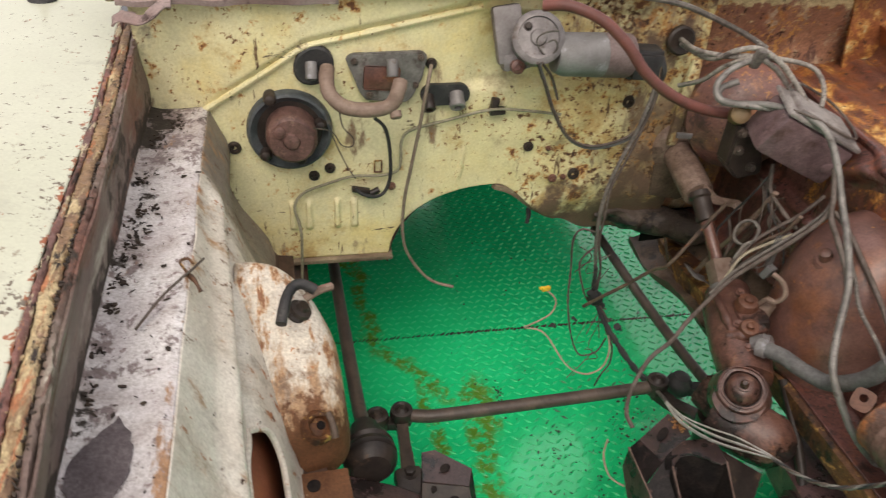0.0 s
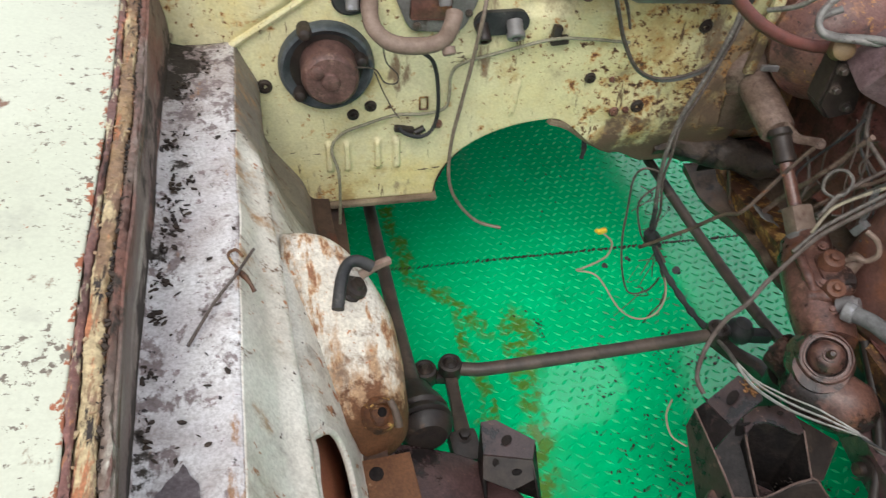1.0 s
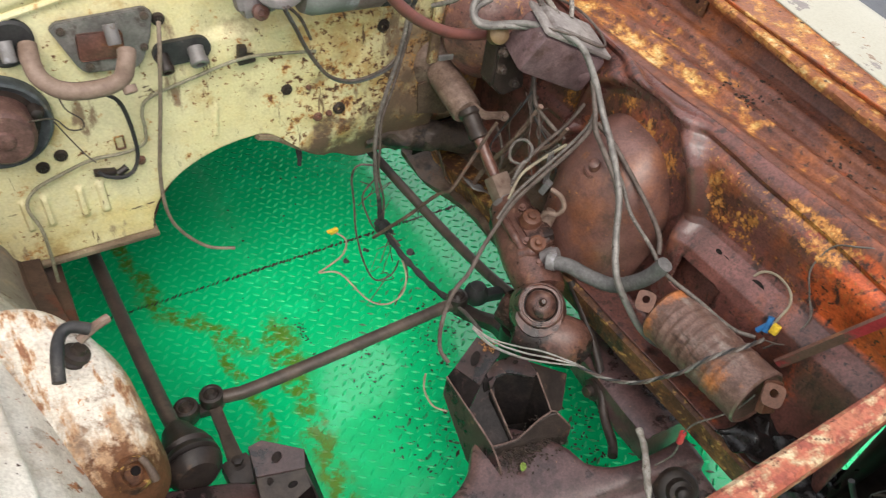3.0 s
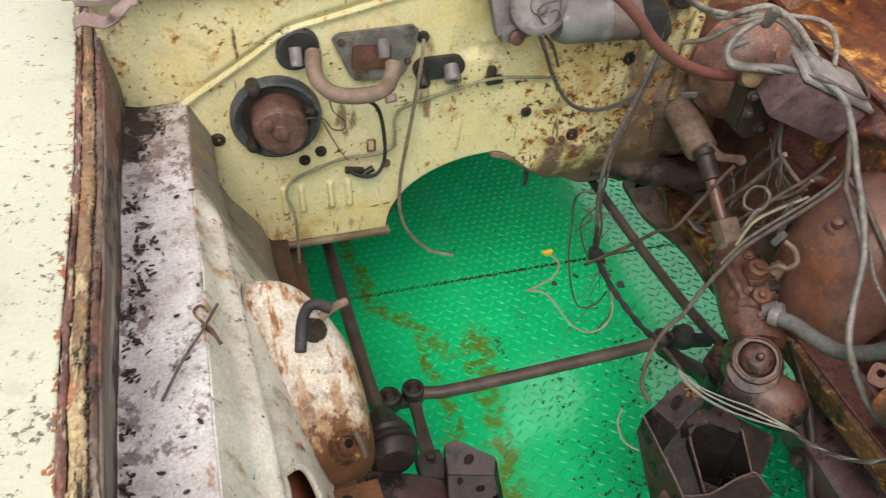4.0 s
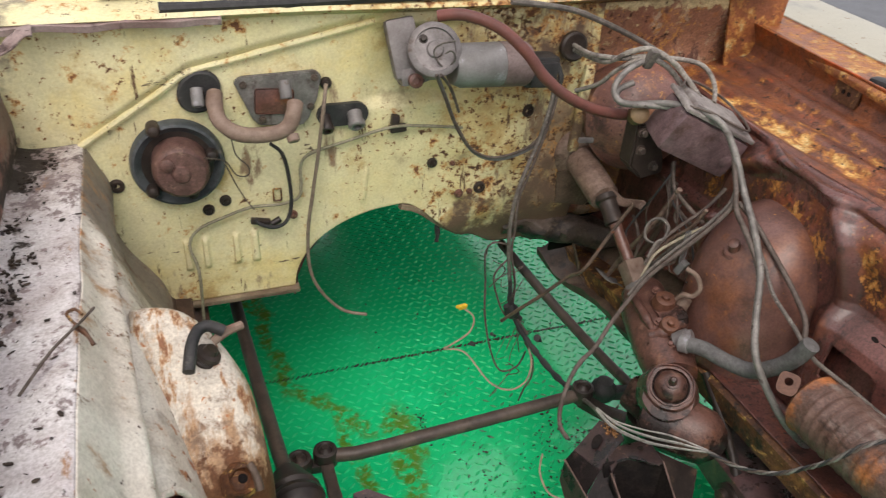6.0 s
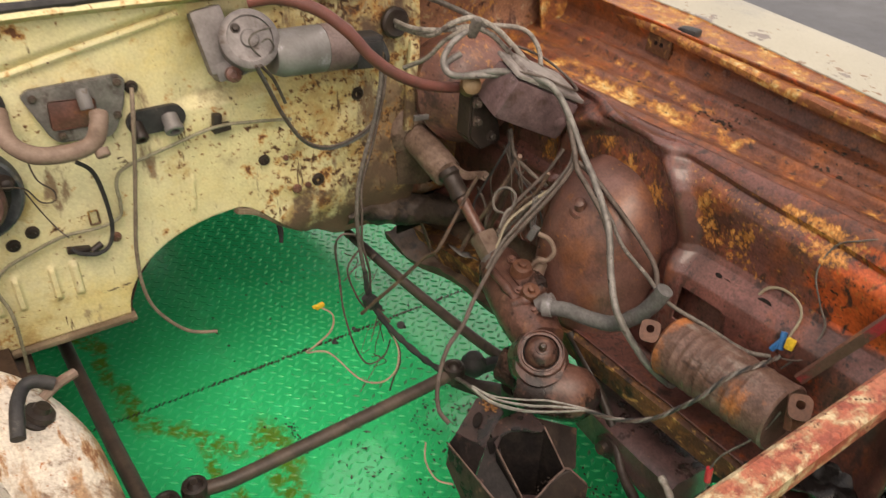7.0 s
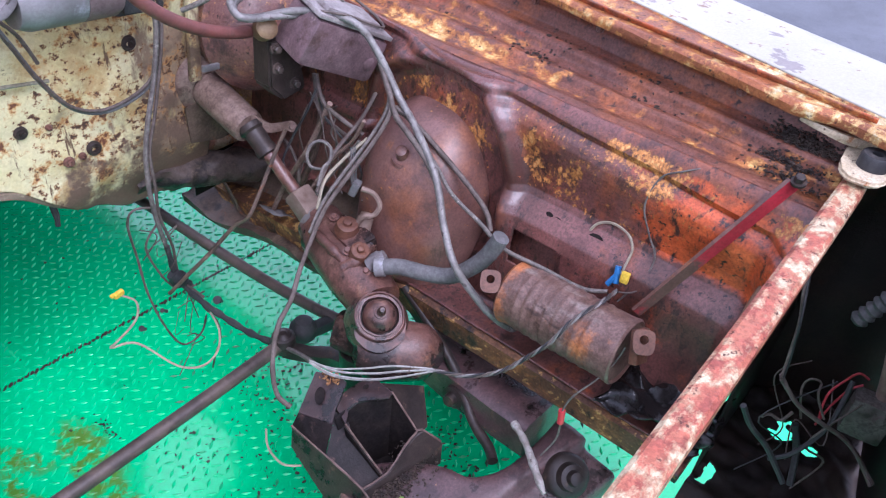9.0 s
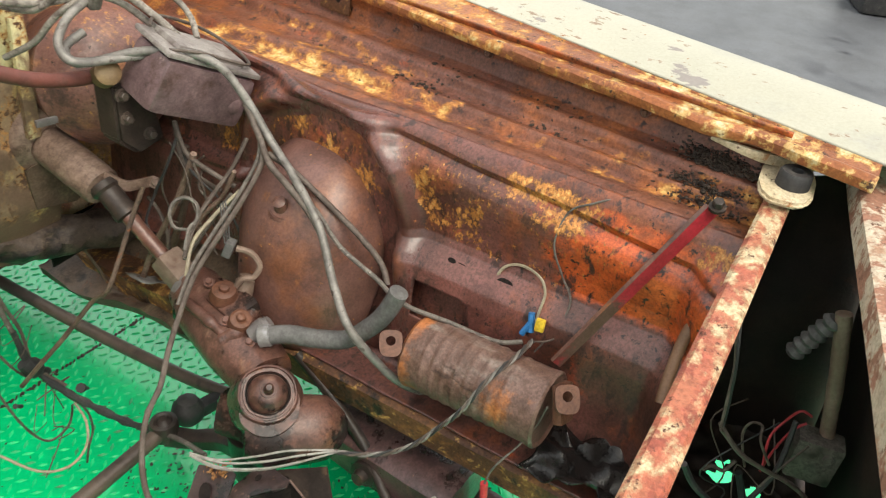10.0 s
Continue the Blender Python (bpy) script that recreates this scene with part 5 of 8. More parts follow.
# front cross bar and front panel
g = bmesh.new()
sweep_box(g, [(-0.30, 0.267, 0.835), (0.0, 0.268, 0.836), (0.3, 0.270, 0.836), (0.6, 0.272, 0.836), (0.895, 0.276, 0.838)], [(0.027, 0.024)] * 5, bevel=0.3)
part("front_bar", g, bar_paint, body, "bar of cream paint flaking off red")
g = bmesh.new()
OUT = [(0.869, 0.284), (0.882, 0.297), (0.905, 0.302), (0.939, 0.305), (0.975, 0.302), (0.984, 0.281), (0.976, 0.258), (0.944, 0.249), (0.900, 0.246), (0.884, 0.249), (0.873, 0.258)]
add_plate(g, [(x, y, 0.855) for x, y in OUT], (0, 0, 1), 0.007)
bmesh.ops.bevel(g, geom=g.edges[:], offset=0.003, segments=2, affect="EDGES")
sweep_box(g, [(0.930, 0.364, 0.880), (0.930, 0.338, 0.877), (0.935, 0.310, 0.873), (0.955, 0.288, 0.867), (0.975, 0.264, 0.862), (0.985, 0.244, 0.860)], [(0.004, 0.005), (0.005, 0.008), (0.006, 0.011), (0.006, 0.012), (0.006, 0.010), (0.005, 0.006)], 5)
part("bar_bracket", g, bracket_cream, body, "small rounded cream bracket with upright flange")
g = bmesh.new()
add_lathe(g, (0.915, 0.270, 0.860), (0, 0, 1), ((0, 0.0175), (0.016, 0.0168), (0.019, 0.0150), (0.019, 0.0065), (0.010, 0.006)), 28)
part("bar_grommet", g, black_rubber, body, "black rubber grommet")
g = bmesh.new()
sweep_box(g, [(-0.32, 0.180, 0.862), (-0.22, 0.164, 0.862), (0.10, 0.106, 0.860), (0.35, 0.070, 0.860), (0.60, 0.106, 0.860), (0.92, 0.164, 0.862), (1.02, 0.180, 0.862)], [(0.090, 0.03)] * 7, bevel=0.12)
part("front_panel", g, front_paint, body, "front panel with flaking cream paint")


def cable(name, label, category, pts, r, material, seg=8, sub=6, lump=0.08, group=""):
    g = bmesh.new()
    add_tube(g, pts, r, seg, sub, lump=lump)
    ob = part(name, g, material)
    return tagged(ob, label, category, group)


# ---- on the firewall ----
blower = thing("blower_motor", "rusty brown blower motor in a black ring on the firewall", "blower motor", (-0.046, FW, 0.743))
g = bmesh.new()
add_lathe(g, (-0.046, FW + 0.004, 0.743), (0, -1, 0), ((0, 0.073), (0.014, 0.073), (0.022, 0.070), (0.024, 0.066), (0.016, 0.058), (0.010, 0.050), (0.004, 0.045)), 48)
part("ring", g, surf("ring_black_blue", (0.05, 0.06, 0.065), (0.09, 0.10, 0.105), 20, 0.5, layers=(((0.18, 0.16, 0.13), 26, 0.58, 0.7, 0.7, U3, 0.1),), bump=0.15), blower, "dusty blue-black ring")
g = bmesh.new()
add_lathe(g, (-0.043, FW, 0.746), (0, -1, 0.06), ((0, 0.042), (0.048, 0.042), (0.058, 0.040), (0.063, 0.035), (0.064, 0.014), (0.068, 0.012), (0.070, 0.005)), 36, 1.05)
add_lathe(g, (-0.062, FW - 0.058, 0.766), (0, -1, 0.06), ((0, 0.012), (0.008, 0.010), (0.010, 0.006)), 16)
part("motor_can", g, surf("blower_brown", (0.105, 0.060, 0.052), (0.145, 0.080, 0.066), 20, 0.45, layers=(((0.22, 0.14, 0.11), 30, 0.58, 0.70, 0.6, U3, 0.1), ((0.05, 0.032, 0.028), 22, 0.56, 0.68, 0.5, U3, 0.0)), bump=0.3, mottle=0.45), blower, "brown rusted motor can")
# dark disc added to fill the gap between ring and can
g = bmesh.new()
add_lathe(g, (-0.046, FW - 0.004, 0.743), (0, -1, 0), ((0, 0.056), (0.006, 0.056)), 32)
part("gap_filler", g, dark_steel, blower)
for cx, cz in ((-0.075, 0.806), (0.006, 0.756), (-0.090, 0.703), (-0.030, 0.694)):
    g = bmesh.new()
    add_lathe(g, (cx, FW - 0.012, cz), (0, -1, 0.1), ((-0.02, 0.012), (0.010, 0.011), (0.018, 0.008), (0.020, 0.004)), 16)
    part("lug", g, dark_steel, blower)

def fw_bolt(x, z, r=0.011, material=dark_steel, cap=True):
    g = bmesh.new()
    add_lathe(g, (x, FW - fw_relief(x, z) + 0.002, z), (0, -1, 0), ((0, r), (0.005, r), (0.008, r * 0.8), (0.008, r * 0.45), (0.012 if cap else 0.002, r * 0.35)), 20)
    return tagged(part("firewall_plug", g, material), "small dark rubber plug in the cream firewall", "plug", "plugs in the firewall")


for x, z, r in ((-0.143, 0.710, 0.012), (0.020, 0.662, 0.010), (-0.009, 0.648, 0.010), (0.198, 0.856, 0.010), (0.389, 0.689, 0.010), (0.132, 0.618, 0.008), (0.097, 0.911, 0.004), (0.445, 0.618, 0.009), (0.486, 0.627, 0.012), (0.466, 0.621, 0.006), (0.428, 0.684, 0.005), (0.571, 0.774, 0.012)):
    fw_bolt(x, z, r, dark_steel if r > 0.009 else part_rust, r < 0.0115)

# heater plate with its rusted-through middle
plate = thing("heater_plate", "grey steel cover plate with rusted middle", "cover plate", (0.12, FW, 0.83))
g = bmesh.new()
add_plate(g, [(0.052, FW - 0.012, 0.870), (0.062, FW - 0.012, 0.878), (0.180, FW - 0.012, 0.881), (0.190, FW - 0.012, 0.872), (0.182, FW - 0.012, 0.835), (0.166, FW - 0.012, 0.800), (0.155, FW - 0.012, 0.790), (0.086, FW - 0.012, 0.796), (0.076, FW - 0.012, 0.808)], (0, 1, 0), 0.010)
bmesh.ops.bevel(g, geom=g.edges[:], offset=0.002, segments=2, affect="EDGES")
part("plate", g, surf("plate_grey", (0.13, 0.125, 0.115), (0.19, 0.18, 0.165), 22, 0.5, layers=(((0.07, 0.055, 0.045), 20, 0.52, 0.66, 0.7, U3, 0.1),), bump=0.2), plate)
g = bmesh.new()
add_box(g, (0.112, FW - 0.012, 0.836), (0.062, 0.006, 0.042), (0, 4, 0), 0.006)
part("rusted_centre", g, part_rust, plate, "rusted brown centre")
for bx, bz in ((0.066, 0.866), (0.178, 0.870), (0.170, 0.822), (0.092, 0.806)):
    g = bmesh.new()
    add_bolt(g, (bx, FW - 0.013, bz), (0, -1, 0), 0.004, 0.003)
    part("screw", g, rod_steel, plate)

pipe = thing("heater_pipe", "tan U-bent heater pipe from firewall grommet", "pipe", (0.08, FW, 0.81))
g = bmesh.new()
add_tube(g, [(0.022, 1.205, 0.858), (0.019, 1.185, 0.845), (0.024, 1.165, 0.827), (0.049, 1.155, 0.809), (0.093, 1.15, 0.806), (0.122, 1.15, 0.815), (0.134, 1.155, 0.838), (0.138, 1.165, 0.847)], 0.0125, 14, 6, lump=0.06)
part("tube", g, pale_tan, pipe)
g = bmesh.new()
add_lathe(g, (0.0, FW - 0.002, 0.858), (0, -1, 0), ((0, 0.036), (0.006, 0.036), (0.009, 0.032), (0.007, 0.012)), 32, 0.85)
part("grommet", g, black_rubber, pipe, "black rubber grommet")
for x, y, z, ax in ((-0.004, 1.205, 0.868, (-0.02, -0.55, -0.85)), (0.127, 1.19, 0.876, (0, -0.45, -0.9))):
    g = bmesh.new()
    add_lathe(g, (x, y, z), ax, ((0, 0.0095), (0.026, 0.0095), (0.028, 0.0085), (0.028, 0.006), (0.012, 0.006)), 20)
    part("stub", g, zinc, pipe, "dull zinc stub")
g = bmesh.new()
add_lathe(g, (0.128, 1.148, 0.803), (0.1, -0.6, -0.8), ((0, 0.010), (0.010, 0.010), (0.012, 0.008)), 16)
part("drain_plug", g, pale_tan, pipe)

oval = thing("rubber_oval", "black oval rubber seal with two metal stubs", "seal", (0.224, FW, 0.80))
g = bmesh.new()
ring = [(0.224 + (0.024 if math.cos(a) > 0 else -0.024) + 0.0195 * math.cos(a), FW - 0.010, 0.801 + 0.0195 * math.sin(a)) for a in (2 * math.pi * j / 28 for j in range(28))]
add_plate(g, ring, (0, 1, 0), 0.009)
part("seal", g, black_rubber, oval)
for x, z, r, m in ((0.193, 0.800, 0.010, dark_steel), (0.243, 0.803, 0.0125, zinc)):
    g = bmesh.new()
    add_lathe(g, (x, FW - 0.008, z), (0, -0.75, -0.6), ((0, r), (0.018, r), (0.018, r * 1.15), (0.026, r * 1.15), (0.028, r), (0.028, r * 0.6), (0.010, r * 0.55)), 20)
    part("stub", g, m, oval, "dull metal stub")

cable("choke_cable", "thin brown cable hanging down the firewall", "cable", [(0.196, 1.208, 0.858), (0.186, 1.185, 0.827), (0.175, 1.19, 0.744), (0.163, 1.195, 0.666), (0.153, 1.2, 0.593), (0.152, 1.2, 0.519), (0.168, 1.2, 0.464), (0.209, 1.2, 0.408), (0.256, 1.19, 0.393)], 0.0032, surf("cable_brown", (0.17, 0.13, 0.10), (0.24, 0.19, 0.14), 40, 0.6, bump=0.1))
cable("brake_line", "thin grey brake pipe clipped along the firewall", "pipe", [(-0.044, 1.185, 0.433), (-0.039, 1.195, 0.542), (-0.048, 1.208, 0.589), (-0.031, 1.21, 0.618), (0.01, 1.21, 0.635), (0.06, 1.21, 0.649), (0.11, 1.21, 0.648), (0.141, 1.21, 0.657), (0.147, 1.21, 0.681), (0.148, 1.21, 0.716), (0.164, 1.21, 0.737), (0.228, 1.21, 0.754), (0.306, 1.205, 0.774), (0.369, 1.21, 0.768), (0.439, 1.21, 0.758)], 0.0028, surf("line_olive_grey", (0.20, 0.18, 0.12), (0.28, 0.26, 0.18), 40, 0.5, bump=0.1))
cable("black_wire", "black wire curling on the firewall", "wire", [(0.098, 1.19, 0.772), (0.116, 1.195, 0.751), (0.125, 1.2, 0.71), (0.127, 1.2, 0.654), (0.117, 1.2, 0.62), (0.098, 1.2, 0.61), (0.074, 1.205, 0.615), (0.064, 1.21, 0.625)], 0.0034, black_rubber)
cable("thin_wire", "thin bare wire looped below the blower", "wire", [(0.039, 1.2, 0.784), (0.044, 1.2, 0.753), (0.061, 1.2, 0.731), (0.059, 1.2, 0.715), (0.041, 1.2, 0.718), (0.024, 1.18, 0.754), (-0.007, 1.15, 0.777)], 0.0012, wire_dark, 6)
cable("thin_wire", "thin bare wire looped below the blower", "wire", [(0.024, 1.18, 0.749), (0.039, 1.2, 0.7), (0.054, 1.2, 0.666), (0.064, 1.2, 0.65)], 0.0012, wire_dark, 6)
g = bmesh.new()
add_box(g, (0.314, FW - 0.010, 0.782), (0.014, 0.014, 0.022), (0, 8, 0), 0.003)
add_box(g, (0.320, FW - 0.010, 0.768), (0.030, 0.012, 0.014), (0, -4, 0), 0.004)
tagged(part("pipe_clip", g, dark_steel), "dark steel clip holding the brake pipe", "clip")
g = bmesh.new()
add_box(g, (0.074, FW - 0.008, 0.617), (0.034, 0.012, 0.010), (0, 12, 0), 0.003)
add_lathe(g, (0.108, FW - 0.008, 0.617), (-1, -0.2, -0.4), ((0, 0.006), (0.018, 0.006), (0.019, 0.004)), 12)
tagged(part("wire_connector", g, dark_steel), "small grimy connector on the firewall", "connector")
g = bmesh.new()
for a, b in (((0.100, 0.675), (0.113, 0.675)), ((0.100, 0.652), (0.113, 0.652)), ((0.100, 0.675), (0.100, 0.652)), ((0.113, 0.675), (0.113, 0.652))):
    add_tube(g, [(a[0], FW - 0.005, a[1]), (b[0], FW - 0.005, b[1])], 0.0016, 6)
tagged(part("wire_tab", g, rail_rust), "small rusty wire tab standing off the firewall", "clip")

# wiper motor
wiper = thing("wiper_motor", "grey wiper motor with round gearbox below the cowl", "wiper motor", (0.41, FW, 0.89))
AX = Vector((-0.10, -0.86, 0.50)).normalized()
g = bmesh.new()
add_lathe(g, (0.366, 1.196, 0.898), AX, ((0, 0.040), (0.038, 0.043), (0.046, 0.044), (0.048, 0.042), (0.050, 0.034), (0.046, 0.033), (0.046, 0.014), (0.050, 0.012)), 40)
part("gearbox", g, grey_alloy, wiper, "round dull grey gearbox")
g = bmesh.new()
add_box(g, (0.322, 1.196, 0.913), (0.05, 0.025, 0.095), (-20, -8, 0), 0.008)
add_box(g, (0.335, 1.188, 0.872), (0.05, 0.04, 0.03), (-10, -8, 0), 0.008)
part("mount", g, grey_alloy, wiper)
g = bmesh.new()
add_lathe(g, (0.333, 1.170, 0.868), (0, -0.9, 0.2), ((0, 0.012), (0.012, 0.012), (0.014, 0.006), (0.010, 0.005)), 16)
part("mount_bush", g, part_rust, wiper)
g = bmesh.new()
add_lathe(g, (0.395, 1.166, 0.889), (1, 0.03, -0.05), ((0, 0.030), (0.015, 0.036), (0.075, 0.037), (0.084, 0.0368)), 36)
part("motor_can", g, zinc, wiper, "whitened zinc motor can")
g = bmesh.new()
add_lathe(g, (0.479, 1.168, 0.885), (1, 0.03, -0.05), ((0, 0.0372), (0.046, 0.0372), (0.052, 0.034), (0.054, 0.020), (0.054, 0.002)), 36)
part("end_cap", g, surf("cap_brown_lilac", (0.15, 0.11, 0.105), (0.19, 0.14, 0.13), 16, 0.45, bump=0.12), wiper, "brown end cap")
g = bmesh.new()
add_box(g, (0.372, 1.152, 0.888), (0.020, 0.012, 0.016), (-30, 0, 0), 0.003)
part("terminal", g, grey_rubber, wiper)
for k, pts in enumerate(([(0.375, 1.146, 0.895), (0.362, 1.138, 0.905), (0.352, 1.135, 0.925), (0.362, 1.130, 0.938), (0.385, 1.128, 0.942)], [(0.378, 1.144, 0.893), (0.388, 1.134, 0.910), (0.380, 1.130, 0.926), (0.370, 1.133, 0.921)])):
    g = bmesh.new()
    add_tube(g, pts, 0.0016, 6, 6)
    part("lead", g, wire_grey, wiper)
for bx, bz in ((0.404, 0.915), (0.342, 0.868), (0.345, 0.935)):
    g = bmesh.new()
    add_bolt(g, (bx, 1.168, bz), AX, 0.005, 0.006)
    part("bolt", g, dark_steel, wiper)
g = bmesh.new()
add_box(g, (0.566, 1.192, 0.862), (0.060, 0.040, 0.055), (0, 4, 0), 0.005)
add_box(g, (0.566, 1.168, 0.862), (0.048, 0.012, 0.042), (0, 4, 0), 0.002)
for k in range(4):
    add_tube(g, [(0.585 + 0.003 * k, 1.17, 0.88), (0.594 + 0.002 * k, 1.16, 0.855), (0.588 + 0.003 * k, 1.165, 0.83)], 0.0014, 6)
tagged(part("relay_box", g, black_rubber), "black plastic relay box beside the wiper motor", "relay box")
cable("wiper_wire", "grey twin wire hanging from the wiper motor", "wire", [(0.359, 1.13, 0.884), (0.381, 1.15, 0.842), (0.411, 1.17, 0.781), (0.448, 1.18, 0.726), (0.489, 1.18, 0.704), (0.532, 1.17, 0.713), (0.571, 1.17, 0.733), (0.589, 1.17, 0.776), (0.592, 1.17, 0.823), (0.594, 1.18, 0.859)], 0.0034, grey_rubber)
cable("wiper_wire", "brown wire beside the wiper motor lead", "wire", [(x - 0.004, y - 0.004, z + 0.006) for x, y, z in [(0.359, 1.13, 0.884), (0.381, 1.15, 0.842), (0.411, 1.17, 0.781), (0.448, 1.18, 0.726), (0.489, 1.18, 0.704), (0.532, 1.17, 0.713), (0.571, 1.17, 0.733), (0.589, 1.17, 0.776), (0.592, 1.17, 0.823), (0.594, 1.18, 0.859)]], 0.0026, wire_dark)
cable("wiper_wire", "short brown wire below the wiper motor", "wire", [(0.364, 1.13, 0.888), (0.39, 1.15, 0.856), (0.414, 1.17, 0.806)], 0.0026, wire_dark)
cable("vacuum_hose", "dull red rubber hose curving to the brake booster", "hose", [(0.351, 1.12, 0.984), (0.387, 1.1, 0.989), (0.435, 1.08, 0.973), (0.473, 1.06, 0.941), (0.503, 1.05, 0.904), (0.541, 1.045, 0.873), (0.59, 1.045, 0.847), (0.641, 1.05, 0.83), (0.675, 1.06, 0.821)], 0.0090, hose_red, 14, 8, 0.03)
cable("cowl_cable", "pale cable lying along the cowl edge", "cable", [(0.493, 1.17, 0.987), (0.596, 1.17, 0.971), (0.668, 1.18, 0.945), (0.755, 1.2, 0.906), (0.793, 1.18, 0.886)], 0.0050, wire_grey)

# brake booster, hose fitting and fluid reservoir
booster_rust = surf("booster_red_rust", (0.24, 0.110, 0.084), (0.18, 0.088, 0.072), 14, 0.36, layers=(
    ((0.34, 0.160, 0.085), 26, 0.54, 0.66, 0.4, U3, 0.1), ((0.075, 0.042, 0.038), 22, 0.54, 0.66, 0.4, U3, -0.2), ((0.26, 0.17, 0.14), 12, 0.56, 0.70, 0.35, U3, 0.0),
    ((0.50, 0.25, 0.09), 90, 0.62, 0.68, 0.6, U3, 0.3, ((-9, 0.45, 0.6, 0.06),)), ((0.035, 0.022, 0.02), 80, 0.60, 0.66, 0.6, U3, -0.4)), bump=0.34, spec=0.5, mottle=0.5)
booster = thing("brake_booster", "round brown rusted brake booster on the firewall", "brake booster", (0.735, FW, 0.77))
g = bmesh.new()
add_lathe(g, (0.785, FW + 0.05, 0.748), (-0.10, -1, 0.16), ((0, 0.082), (0.04, 0.090), (0.085, 0.100), (0.098, 0.104), (0.104, 0.104), (0.110, 0.098), (0.135, 0.090), (0.160, 0.066), (0.170, 0.040), (0.174, 0.010)), 48)
part("shell", g, booster_rust, booster, "red-brown rusted pressed shell")
g = bmesh.new()
add_lathe(g, (0.682, 1.046, 0.824), (-0.25, -0.8, 0.5), ((0, 0.016), (0.022, 0.016), (0.024, 0.013), (0.025, 0.006)), 20)
part("check_valve", g, surf("valve_brass", (0.19, 0.125, 0.055), (0.13, 0.080, 0.040), 40, 0.5, bump=0.1), booster, "dull brass check valve")
g = bmesh.new()
add_plate(g, [(0.680, 1.030, 0.815), (0.708, 1.030, 0.812), (0.744, 1.030, 0.752), (0.750, 1.030, 0.718), (0.705, 1.030, 0.710), (0.678, 1.030, 0.738)], (0, 1, 0), 0.040)
bmesh.ops.bevel(g, geom=g.edges[:], offset=0.004, segments=2, affect="EDGES")
part("flange", g, dark_steel, booster, "greasy black flange")
for bx, bz in ((0.690, 0.800), (0.692, 0.768), (0.724, 0.735)):
    g = bmesh.new()
    add_bolt(g, (bx, 1.029, bz), (-0.1, -1, 0.1), 0.006, 0.009)
    part("nut", g, rod_steel, booster)
g = bmesh.new()
add_box(g, (0.640, 1.120, 0.752), (0.030, 0.006, 0.010), (0, 6, 0), 0.002)
part("tag", g, grey_alloy, booster)

tank = thing("fluid_reservoir", "purple-brown box-shaped fluid reservoir with pale lid", "reservoir", (0.785, 1.0, 0.75))
g = bmesh.new()
add_box(g, (0.768, 0.992, 0.804), (0.150, 0.078, 0.074), (12, 26, -6), 0.012, 0.97)
add_lathe(g, (0.808, 0.965, 0.772), (0.7, -0.5, -0.5), ((-0.02, 0.018), (0.006, 0.018), (0.012, 0.014), (0.014, 0.006)), 20)
part("body", g, purple_steel, tank)
g = bmesh.new()
add_box(g, (0.785, 0.985, 0.842), (0.152, 0.078, 0.008), (12, 26, -6), 0.0035)
add_box(g, (0.787, 0.986, 0.848), (0.110, 0.054, 0.012), (12, 26, -6), 0.004)
part("lid", g, surf("lid_pale_grey", (0.19, 0.165, 0.155), (0.27, 0.245, 0.225), 24, 0.55, layers=(((0.16, 0.13, 0.12), 18, 0.54, 0.68, 0.6, U3, 0.1),), bump=0.15), tank, "pale dusty grey lid")
g = bmesh.new()
M = Matrix.LocRotScale((0.789, 0.988, 0.856), Euler((radians(12), radians(26), radians(-6))), None)
add_tube(g, [M @ Vector(p) for p in ((-0.068, -0.035, -0.01), (-0.03, -0.046, 0.0), (0.03, -0.046, 0.0), (0.072, -0.02, -0.004), (0.074, 0.02, -0.002), (0.03, 0.044, 0.004), (-0.04, 0.042, 0.004), (-0.07, 0.01, -0.002))], 0.0022, 6)
part("bail_wire", g, wire_dark, tank)

# grommet and cable loops over the booster
g = bmesh.new()
add_lathe(g, (0.640, FW - 0.010, 0.893), (0, -1, 0.1), ((0, 0.026), (0.008, 0.026), (0.011, 0.022), (0.008, 0.012)), 24)
tagged(part("cable_grommet", g, dark_steel), "dark rubber cable grommet in rusty firewall", "grommet")
for key, pts, r, m in (("a", [(0.636, 1.2, 0.898), (0.63, 1.13, 0.905), (0.661, 1.09, 0.909), (0.697, 1.07, 0.915), (0.727, 1.05, 0.903), (0.754, 1.03, 0.873), (0.766, 1.01, 0.857)], 0.0044, wire_light), ("b", [(0.638, 1.2, 0.89), (0.646, 1.11, 0.898), (0.671, 1.08, 0.922), (0.702, 1.07, 0.928), (0.726, 1.04, 0.916), (0.753, 1.02, 0.886), (0.775, 0.99, 0.851)], 0.0048, wire_light), ("c", [(0.629, 1.16, 0.83), (0.648, 1.12, 0.856), (0.662, 1.09, 0.891), (0.692, 1.07, 0.913), (0.751, 1.06, 0.912), (0.798, 1.05, 0.9), (0.812, 1.03, 0.875), (0.795, 1, 0.855)], 0.0040, wire_light), ("d", [(0.698, 1.07, 0.911), (0.657, 1.06, 0.898), (0.633, 1.05, 0.875), (0.637, 1.03, 0.858), (0.686, 1.02, 0.852), (0.734, 0.99, 0.854), (0.767, 0.96, 0.842)], 0.0052, tape_silver)):
    cable("harness_cable", "dusty grey harness cable looped over the booster", "cable", pts, r, m, 10, group="harness cables")
g = bmesh.new()
add_box(g, (0.700, 1.062, 0.915), (0.016, 0.014, 0.034), (20, 8, 0), 0.004)
tagged(part("cable_tie", g, wire_grey), "grey tape band round the harness cables", "tape band")
